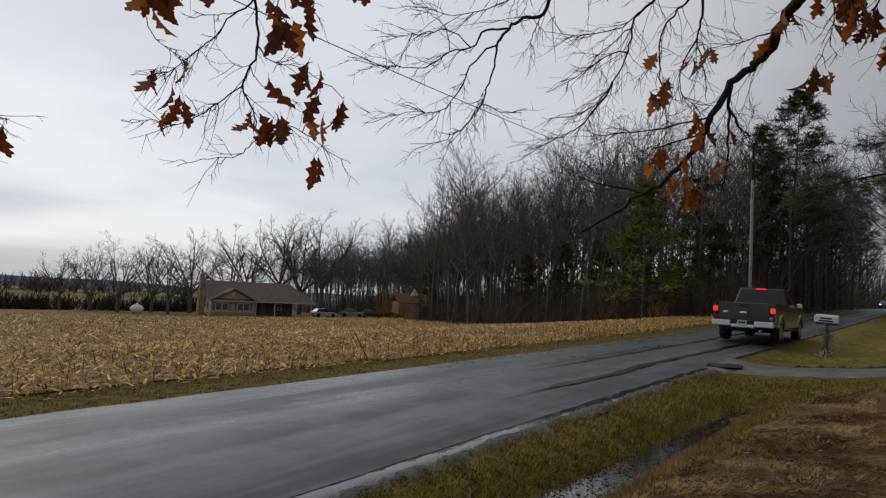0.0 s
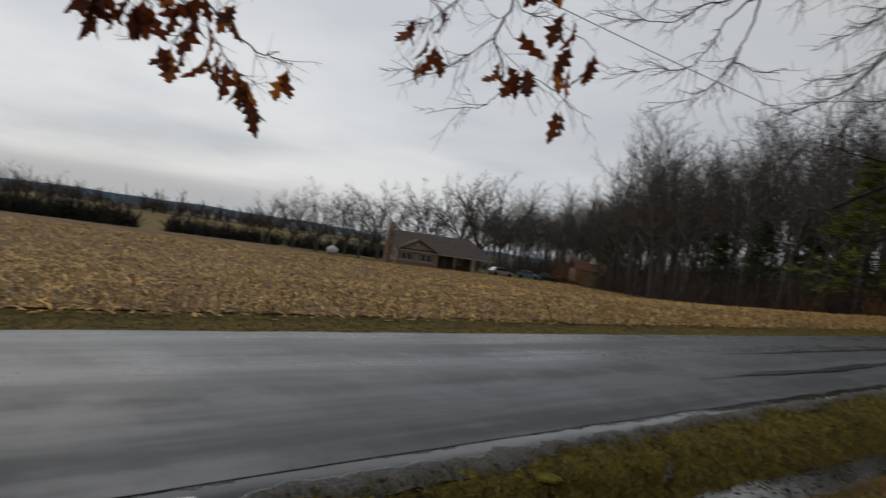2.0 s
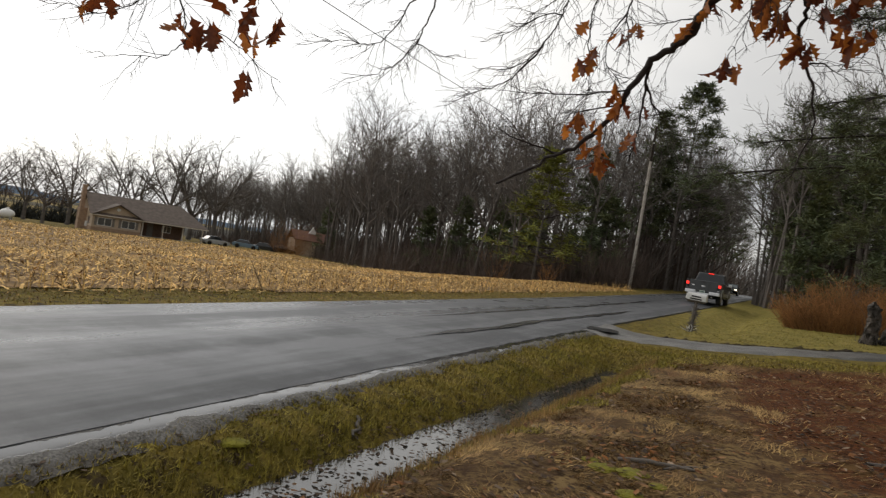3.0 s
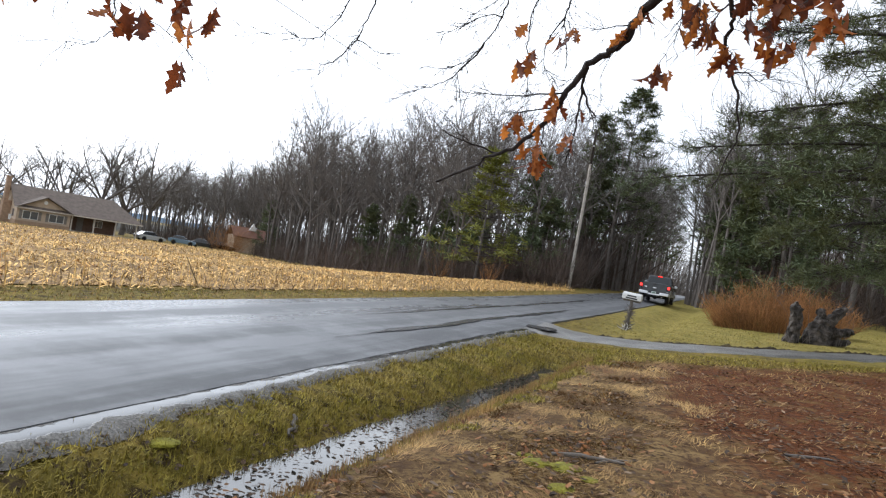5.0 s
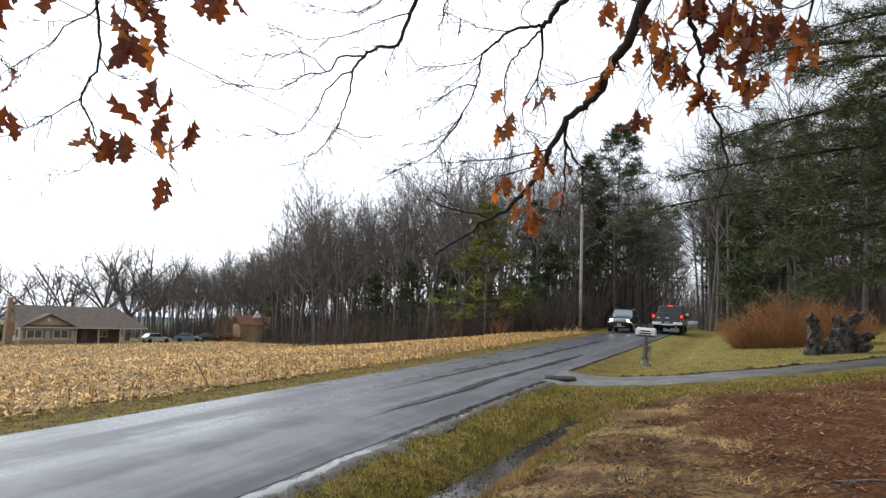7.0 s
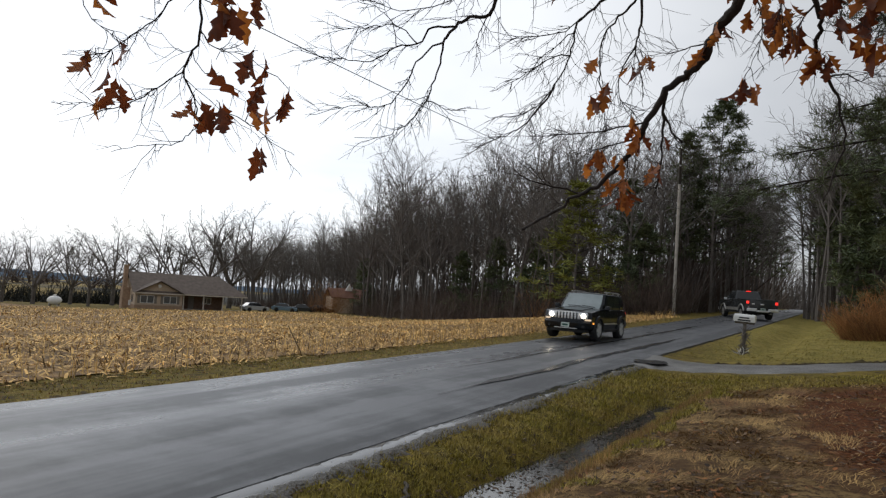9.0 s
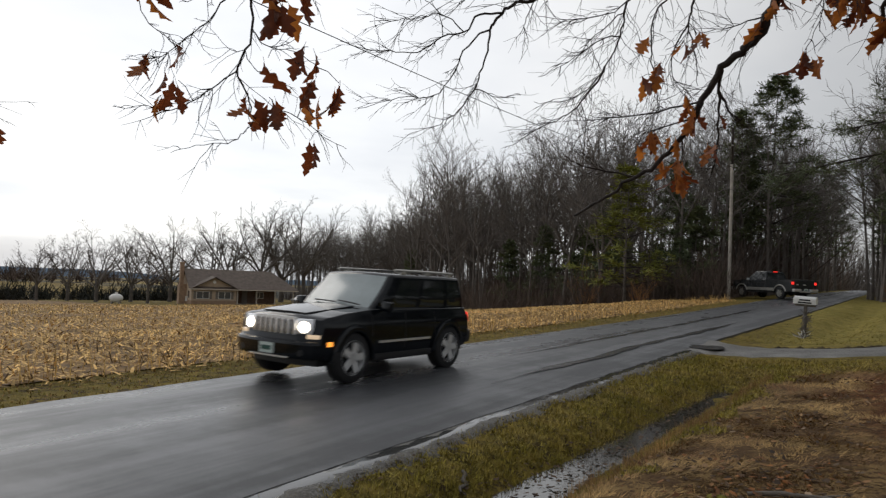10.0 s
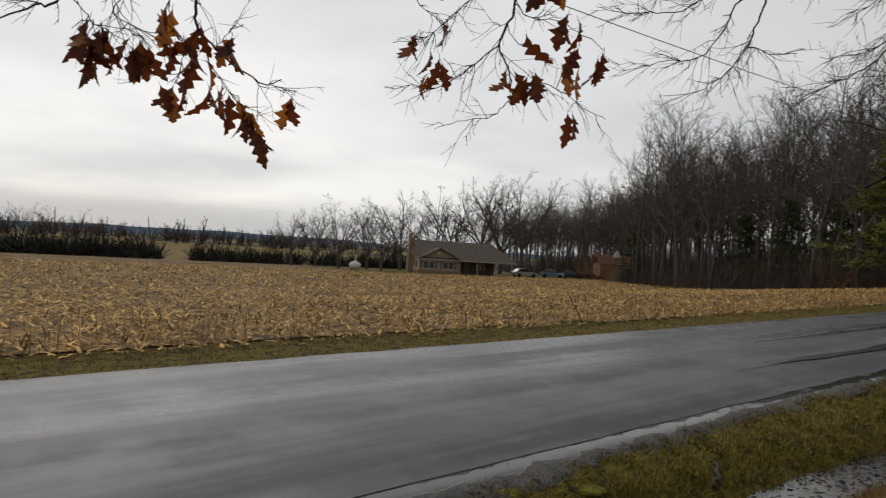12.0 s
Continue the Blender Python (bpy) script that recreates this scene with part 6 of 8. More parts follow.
def thickets():
    rg = random.Random(61)
    spots = []
    for k in range(330):
        x = -7 - 185 * rg.random() ** 1.15
        y = wood_edge(x) + 3 + rg.random() * 42
        if 33 < math.degrees(math.atan2(-x, y)) < 58 and math.hypot(x, y) < 140:
            continue
        h = min(20.0, skyline(x, y) * rg.uniform(0.75, 1.1))
        if h > 4:
            spots.append((x, y, h))
    far_trees("wood_trees", spots, TWIG, "bare grey-brown trees filling the wood", 62)
    spots = []
    for k in range(150):
        y = 46 + 210 * rg.random() ** 1.4
        side = -1 if rg.random() < 0.45 else 1
        x = road_x(y) + side * (HALF + 2.2 + rg.random() ** 1.4 * 45)
        if side < 0 and y < 62:
            continue
        spots.append((x, y, min(19.0, skyline(x, y) * rg.uniform(0.7, 1.05))))
    for k in range(70):
        y = rg.uniform(53, 104)
        side = -1 if k % 2 else 1
        x = road_x(y) + side * (HALF + 0.9 + 3.2 * rg.random())
        if side < 0 and y < 60:
            continue
        spots.append((x, y, rg.uniform(13.0, 18)))
    far_trees("roadside_trees", spots, TWIG, "bare trees lining the road ahead", 63)
    spots = []
    for k in range(70):
        x, y = rg.uniform(-15, 60), rg.uniform(225, 300)
        if abs(x - road_x(y)) > 3 or y > 262:
            spots.append((x, y, rg.uniform(17, 26)))
    far_trees("road_end_trees", spots, TWIG, "hazy bare trees closing the road ahead", 64)
    shut = [(rg.uniform(-15, 60), rg.uniform(225, 300), rg.uniform(0.5, 1.2)) for k in range(700)]
    brush_mass("road_end_brush", [q for q in shut if abs(q[0] - road_x(q[1])) > 3 or q[1] > 255], 17.0, TWIG, "grey leafless thicket closing the far end of the road", 65, 6, 0.20, 0.3)
    rng = random.Random(31)
    edge = []
    for k in range(2600):
        x = -7 - 150 * rng.random() ** 1.6
        edge.append((x, wood_edge(x) + rng.random() ** 1.6 * 34, rng.uniform(0.5, 1.25)))
    brush_mass("wood_brush", [s for s in edge if not (-100 < s[0] < -58 and s[1] < 118)], 2.6, BRUSH, "brown leafless undergrowth along the wood", 32, 11, 0.017, 0.55)
    # thin stems deep in the wood
    deep = []
    for k in range(300):
        x = -6 - 150 * rng.random() ** 1.3
        deep.append((x, wood_edge(x) + 10 + rng.random() * 55, rng.uniform(0.7, 1.2)))
    brush_mass("wood_stems", [s for s in deep if not (-100 < s[0] < -58 and s[1] < 122)], 9.5, TWIG, "thin dark stems deep in the wood", 33, 3, 0.05)
    inner = []
    for k in range(1500):
        x = -6 - 150 * rng.random() ** 1.3
        inner.append((x, wood_edge(x) + 12 + rng.random() * 40, rng.uniform(0.5, 1.2)))
    brush_mass("inner_brush", [s for s in inner if not (-100 < s[0] < -58 and s[1] < 128)], 7.0, BRUSH, "dim leafless saplings deep inside the wood", 35, 7, 0.055, 0.35)
    back_wood = []
    for k in range(700):
        x = -4 - 150 * rng.random() ** 1.2
        back_wood.append((x, wood_edge(x) + 34 + rng.random() * 30, rng.uniform(0.6, 1.2)))
    for k in range(420):
        y = rng.uniform(62, 140)
        back_wood.append((road_x(y) + HALF + 5 + 38 * rng.random(), y, rng.uniform(0.6, 1.2)))
    brush_mass("back_brush", [s for s in back_wood if not (-105 < s[0] < -58 and s[1] < 135)], 8.5, BRUSH, "dark tangle of saplings at the back of the wood", 39, 7, 0.085, 0.3)
    road_side = []
    for k in range(1900):
        y = 48 + 150 * rng.random() ** 1.4
        side = -1 if rng.random() < 0.5 else 1
        off = HALF + 2.6 + rng.random() ** 1.5 * 26
        x = road_x(y) + side * off
        if side > 0 and y < 54 and x < 5:
            continue
        road_side.append((x, y, rng.uniform(0.5, 1.2)))
    for k in range(900):
        road_side.append((rng.uniform(7, 40), rng.uniform(42, 78), rng.uniform(0.5, 1.2)))
    brush_mass("roadside_brush", road_side, 3.2, BRUSH, "brown leafless brush beside the road", 34, 10, 0.020, 0.5)
    back = []
    for k in range(900):
        a = rng.uniform(-0.45, 0.12); r = rng.uniform(120, 200)
        back.append((math.sin(-a) * r + 6, math.cos(a) * r, rng.uniform(0.7, 1.3)))
    brush_mass("far_wood", [s for s in back if abs(s[0] - road_x(s[1])) > 6], 10, BRUSH, "grey far wood closing the road", 36, 5, 0.11, 0.1)
    # hedgerow along the far side of the field
    hedge = []
    for k in range(1900):
        a = rng.uniform(52, 118)
        r = 150 + rng.uniform(-3, 12) + (12 if a < 62 else 0)
        gap = 69.4 < a < 71.6
        if not gap:
            hedge.append((-r * math.sin(radians(a)), r * math.cos(radians(a)), rng.uniform(0.5, 1.15) * (0.7 if a < 72 else 0.85)))
    brush_mass("hedgerow", hedge, 4.3, HEDGE, "dark dense hedgerow at the far field edge", 37, 10, 0.17, 0.9)
    band = []
    for k in range(700):
        a, r = rng.uniform(50, 100), rng.choice((310, 380, 470, 600)) + rng.uniform(-12, 12)
        if noise.noise((a * 0.35, r * 0.01, 3)) > -0.15:
            band.append((-r * math.sin(radians(a)), r * math.cos(radians(a)), rng.uniform(0.6, 1.2)))
    brush_mass("far_treeline", band, 7.5, BRUSH, "grey-brown treelines between the far pastures", 38, 9, 0.28, 0.7)


thickets()


def field_trees():
    rng = random.Random(52)
    kinds = [crown_tree("bare_tree", 70 + i, 12.0, 0.24) for i in range(4)]
    for t in kinds:
        tagged(t, "spreading bare tree at the far edge of field", "tree", "bare trees by the field")
    spots = [(61.5, 138, 0.95), (59.5, 142, 1.0), (57.6, 128, 1.12), (55.2, 135, 1.0), (54.0, 112, 0.85), (52.4, 140, 1.1), (49.5, 150, 1.1), (47.8, 146, 1.05), (45.5, 150, 1.15), (76.0, 165, 0.8), (77.5, 160, 0.95), (80.5, 158, 1.05), (83.5, 162, 1.0), (86.8, 160, 1.2), (88.6, 158, 0.9), (90.5, 162, 1.05), (92.5, 160, 1.1), (94.5, 158, 1.15), (97, 160, 1.1), (43.8, 155, 1.1), (42.0, 150, 1.05)]
    for i, (a, r, s) in enumerate(spots):
        x, y = -r * math.sin(radians(a)), r * math.cos(radians(a))
        s = max(0.35, skyline(x, y) * s / 11.6)
        m = pose(x, y, ground_z(x, y) - 0.1, 0, 0, rng.uniform(0, 360))
        if i < 4:
            kinds[i].matrix_basis = m @ Matrix.Diagonal((s, s, s, 1))
        else:
            o = copy_thing(kinds[i % 4], m)
            o.scale = (s, s, s)


field_trees()


def mountains():
    """A ridge far behind the fields, with blue distance haze put into its colour."""
    m = mat("haze_tinted_ridge", (0.17, 0.23, 0.30), 1.0, var=0.12, scale=0.01, fine=0.05, bump=0, spec=0)
    verts, faces = [], []
    n = 120
    for i in range(n + 1):
        a = radians(20 + 100 * i / n)
        r = 3300
        h = -52 + 22 * noise.noise((a * 5, 0.5, 0)) + 8 * noise.noise((a * 17, 2.5, 0))
        for rr, z in ((r, -120), (r + 60, h), (r + 400, -120)):
            verts.append((-rr * math.sin(a), rr * math.cos(a), z))
    for i in range(n):
        for j in range(2):
            s = i * 3 + j
            faces.append((s, s + 3, s + 4, s + 1))
    tagged(new("backdrop_ridge", raw_mesh("backdrop_ridge", verts, faces, m, True)), "hazy blue mountain ridge on the horizon", "mountain", kind="structure")


mountains()


# ---- ground cover near the camera ----
GRASS_BLADE = mat("grass_blades", (0.225, 0.184, 0.020), 0.8, var=0.35, scale=0.9, fine=6, bump=0, second=(0.27, 0.20, 0.045), mask_scale=0.9, island=0.6)
STRAW_BLADE = mat("dead_grass_blades", (0.38, 0.242, 0.088), 0.85, var=0.35, scale=0.8, fine=6, bump=0, second=(0.19, 0.10, 0.04), mask_scale=0.6, island=0.5)
LITTER_LEAF = mat("litter_leaf", (0.16, 0.062, 0.018), 0.95, var=0.4, scale=1.2, fine=9, bump=0, second=(0.19, 0.115, 0.055), mask_scale=1.4, island=0.6)
DEAD_LEAF = mat("wet_dark_leaf", (0.060, 0.036, 0.020), 0.9, var=0.4, scale=1.2, fine=9, bump=0, island=0.6)
PALE_LEAF = mat("weathered_leaf", (0.20, 0.140, 0.090), 0.9, var=0.3, scale=1.2, fine=9, bump=0, island=0.5)
MOSS = mat("moss", (0.165, 0.150, 0.014), 0.95, var=0.35, scale=8, fine=50, bump=0.6)


def lawn_side(x, y):
    return x - 0.13 * y + 0.7 * noise.noise((x * 1.5, y * 1.5, 7)) > -2.35 and y - 0.75 * x < 13.5


def cover():
    rng = random.Random(91)
    sets = {"g": ([], []), "s": ([], []), "l": ([], []), "d": ([], []), "p": ([], [])}

    def blade(key, x, y, ln, w, tilt, yaw=None):
        v, f = sets[key]
        z = ground_z(x, y) - 0.005
        yaw = rng.uniform(0, 6.28) if yaw is None else yaw
        d = Vector((math.cos(yaw) * math.sin(tilt), math.sin(yaw) * math.sin(tilt), math.cos(tilt)))
        s = Vector((-math.sin(yaw), math.cos(yaw), 0)) * w
        p = Vector((x, y, z)); q = p + d * ln
        n = len(v)
        v.extend((tuple(p - s), tuple(p + s), tuple(q)))
        f.append((n, n + 1, n + 2))

    def flake(key, x, y, size):
        v, f = sets[key]
        z = ground_z(x, y) + 0.012
        if y < 12.6 and abs(x - ditch_x(y)) < 0.45:
            z = max(z, road_z(y) - 0.253)
        yaw = rng.uniform(0, 6.28)
        a = Vector((math.cos(yaw), math.sin(yaw), rng.uniform(-0.35, 0.35))) * size
        b = Vector((-math.sin(yaw), math.cos(yaw), rng.uniform(-0.35, 0.35))) * size * rng.uniform(0.35, 0.7)
        c = Vector((x, y, z + 0.25 * size))
        n = len(v)
        pts = (c - a, c - a * 0.3 + b, c + a * 0.35 + b * 0.8, c + a, c + a * 0.3 - b, c - a * 0.35 - b * 0.8)
        v.extend(tuple(p + Vector((0, 0, rng.uniform(0, 0.25) * size))) for p in pts)
        f.append((n, n + 1, n + 2, n + 3)); f.append((n + 3, n + 4, n + 5, n))

    for k in range(250000):
        y = -1.0 + 20.5 * rng.random() ** 1.5
        x = -3.45 + 11.5 * rng.random() ** (1.2 if k < 150000 else 0.8) * (0.35 + 0.65 * max(0, y) / 19)
        e = x - (road_x(y) + HALF)
        if e < 0.14 or (abs(x - ditch_x(y)) < 0.16 and y < 12):
            continue
        if 15.6 + 0.62 * max(0, x - 0.2) < y:
            continue
        size = 1.0 + y * 0.05
        if lawn_side(x, y):
            if noise.noise((x * 1.3, y * 1.3, 3)) + 0.6 * noise.noise((x * 4.5, y * 4.5, 8)) > 0.20:
                continue
            if x + 0.10 * y + 0.9 * noise.noise((x * 0.8, y * 0.8, 5)) > 1.35 and rng.random() < 0.88:
                continue
            # matted: neighbours lie the same way
            lie = 5.0 * noise.noise((x * 0.9, y * 0.9, 12)) + rng.gauss(0, 0.5)
            blade("s", x, y, rng.uniform(0.04, 0.11) * size, 0.0032 * size, rng.uniform(1.0, 1.5), lie)
        else:
            if e < 0.5 and rng.random() < 0.6:
                continue
            blade("g", x, y, rng.uniform(0.020, 0.060) * size, 0.0045 * size, rng.uniform(0.5, 1.45))
    for k in range(21000):
        y = 2 + 17 * rng.random() ** 1.4
        x = -2.6 + 11 * rng.random() * (0.3 + 0.7 * y / 19)
        if 15.2 + 0.62 * max(0, x - 0.2) < y:
            continue
        if lawn_side(x, y):
            if noise.noise((x * 1.1, y * 1.1, 6)) + rng.gauss(0, 0.25) > -0.05:
                flake(rng.choice(("d", "l", "l", "p") if rng.random() < 0.35 else ("d", "l")), x, y, rng.uniform(0.012, 0.040))
        elif rng.random() < 0.3:
            flake("d", x, y, rng.uniform(0.015, 0.035))
    for k in range(60000):
        y = -1 + 16.5 * rng.random() ** 1.35
        x = road_x(y) + HALF + 0.14 + 2.3 * rng.random()
        if lawn_side(x, y) or (abs(x - ditch_x(y)) < 0.15 and y < 12) or noise.noise((x * 3.5, y * 3.5, 2)) + 0.6 * noise.noise((x * 11, y * 11, 6)) > 0.22:
            continue
        size = 1.0 + y * 0.05
        blade("g", x, y, rng.uniform(0.02, 0.06) * size, 0.0045 * size, rng.uniform(0.1, 1.4))
    for k in range(2600):
        y = -1 + 16 * rng.random()
        x = road_x(y) + HALF + abs(rng.gauss(0.05, 0.16))
        flake("d", x, y, rng.uniform(0.010, 0.028))
        if k % 2:
            blade("g", x, y, rng.uniform(0.03, 0.07), 0.005, rng.uniform(0.3, 1.4))
    for k in range(1000):
        y = 1 + 12.5 * rng.random()
        x = ditch_x(y) + rng.gauss(0, 0.26)
        flake("d", x, y, rng.uniform(0.010, 0.032))
    # taller tufts along both banks of the ditch
    for k in range(420):
        y = 1.5 + 11.5 * rng.random()
        x = ditch_x(y) + rng.choice((-1, 1, 1)) * rng.uniform(0.22, 0.55)
        key = "s" if x > ditch_x(y) else "g"
        for _ in range(14):
            blade(key, x + rng.gauss(0, 0.03), y + rng.gauss(0, 0.03), rng.uniform(0.05, 0.17), 0.003, abs(rng.gauss(0.2, 0.35)))
    # rank tufts scattered on the dead lawn
    for k in range(900):
        y = 2.5 + 12 * rng.random()
        x = -2.0 + 7.5 * rng.random()
        if not lawn_side(x, y) or x + 0.10 * y > 1.3:
            continue
        for _ in range(18):
            blade("s", x + rng.gauss(0, 0.06), y + rng.gauss(0, 0.06), rng.uniform(0.04, 0.11), 0.003, rng.uniform(0.8, 1.5))
    # the yard beyond the drive and the far verge
    for k in range(34000):
        y = 20 + 20 * rng.random() ** 1.4
        x = road_x(y) + HALF + 0.3 + rng.random() * 11
        if y < 19.5 + 0.75 * max(0, x):
            continue
        blade("g", x, y, rng.uniform(0.03, 0.075), 0.009, rng.uniform(0.7, 1.45))
    for k in range(22000):
        y = -12 + 56 * rng.random()
        x = road_x(y) - HALF - 0.06 - rng.random() * 1.5
        blade("g" if rng.random() < 0.55 else "s", x, y, rng.uniform(0.025, 0.075), 0.009, rng.uniform(0.5, 1.4))
    for key, nm, m, lab in (("g", "verge_grass", GRASS_BLADE, "short mossy green winter grass"), ("s", "dead_grass", STRAW_BLADE, "flattened straw-coloured dead grass"), ("l", "leaf_litter", LITTER_LEAF, "fallen red-brown oak leaves on the lawn"), ("d", "wet_leaves", DEAD_LEAF, "dark sodden leaves in and by the ditch"), ("p", "pale_leaves", PALE_LEAF, "grey-tan weathered leaves lying on the lawn")):
        tagged(new(nm, raw_mesh(nm, sets[key][0], sets[key][1], m)), lab, "grass" if key in "gs" else "leaves", kind="stuff")


cover()


def moss_clump(x, y, r):
    bm = bmesh.new()
    bmesh.ops.create_icosphere(bm, subdivisions=4, radius=r)
    for v in bm.verts:
        v.co *= 1 + 0.35 * noise.noise(v.co * 9 + Vector((x, y, 0))) + 0.15 * noise.noise(v.co * 40)
        v.co.z *= 0.20
    ob = new("moss_clump", mesh_of(bm, "moss_clump", MOSS, True))
    ob.location = (x, y, ground_z(x, y))
    tagged(ob, "bright yellow-green moss cushion in the grass", "moss", "moss cushions")


for mx, my, mr in ((-2.91, 3.6, 0.10), (-0.62, 4.97, 0.11), (-0.39, 4.94, 0.13), (-0.37, 4.48, 0.10), (-0.22, 4.75, 0.07), (-0.75, 5.15, 0.07)):
    moss_clump(mx, my, mr)


# ---- the oak whose boughs hang over the verge ----
LEAF_RUST = mat("oak_leaf_rust", (0.20, 0.060, 0.022), 0.6, var=0.45, scale=14, fine=60, bump=0.2, second=(0.075, 0.030, 0.018), mask_scale=9)
LEAF_TAN = mat("oak_leaf_tan", (0.46, 0.165, 0.045), 0.6, var=0.40, scale=14, fine=60, bump=0.2, second=(0.22, 0.075, 0.028), mask_scale=9)


def let_light_through(m, tint):
    """Dry leaves glow where the sky is behind them."""
    nt = m.node_tree
    b = nt.nodes["Principled BSDF"]
    out = nt.nodes["Material Output"]
    tr = nt.nodes.new("ShaderNodeBsdfTranslucent"); tr.inputs["Color"].default_value = (*tint, 1)
    mx = nt.nodes.new("ShaderNodeMixShader"); mx.inputs[0].default_value = 0.42
    nt.links.new(b.outputs[0], mx.inputs[1]); nt.links.new(tr.outputs[0], mx.inputs[2]); nt.links.new(mx.outputs[0], out.inputs[0])


let_light_through(LEAF_RUST, (0.24, 0.055, 0.014))
let_light_through(LEAF_TAN, (0.60, 0.20, 0.035))


def leaf_mesh(seed, material):
    """A lobed red-oak leaf, dry and curled, hanging from its stalk at the origin."""
    rng = random.Random(seed)
    bm = bmesh.new()
    length = 0.18
    half = [(0.0, 0.003), (0.10, 0.009), (0.20, 0.026), (0.26, 0.040), (0.30, 0.032), (0.35, 0.019), (0.44, 0.040), (0.52, 0.059), (0.56, 0.044), (0.61, 0.022), (0.69, 0.034), (0.77, 0.046), (0.80, 0.033), (0.85, 0.016), (0.91, 0.020), (0.95, 0.011), (1.0, 0.002)]
    curl, fold, twist = rng.uniform(-1.5, 1.5), rng.uniform(0.15, 0.85), rng.uniform(-0.8, 0.8)

    def place(u, w):
        w *= rng.uniform(0.85, 1.15)
        a = curl * u
        x = w * math.cos(fold)
        y = abs(w) * math.sin(fold)
        b = twist * u
        x, y = x * math.cos(b) - y * math.sin(b), x * math.sin(b) + y * math.cos(b)
        return Vector((x, y + length * u * math.sin(a) * 0.6, -0.025 - length * u * (0.75 + 0.25 * math.cos(a))))

    rib = [bm.verts.new(place(u, 0)) for u, w in half]
    for s in (-1, 1):
        rim = [bm.verts.new(place(u, s * w)) for u, w in half]
        for i in range(len(half) - 1):
            q = (rib[i], rib[i + 1], rim[i + 1], rim[i]) if s > 0 else (rib[i], rim[i], rim[i + 1], rib[i + 1])
            bm.faces.new(q)
    stalk = [bm.verts.new((0.0012 * math.cos(k * 2.1), 0.0012 * math.sin(k * 2.1), z)) for z in (0.0, -0.026) for k in range(3)]
    for k in range(3):
        bm.faces.new((stalk[k], stalk[(k + 1) % 3], stalk[3 + (k + 1) % 3], stalk[3 + k]))
    return mesh_of(bm, "leaf", material, True)


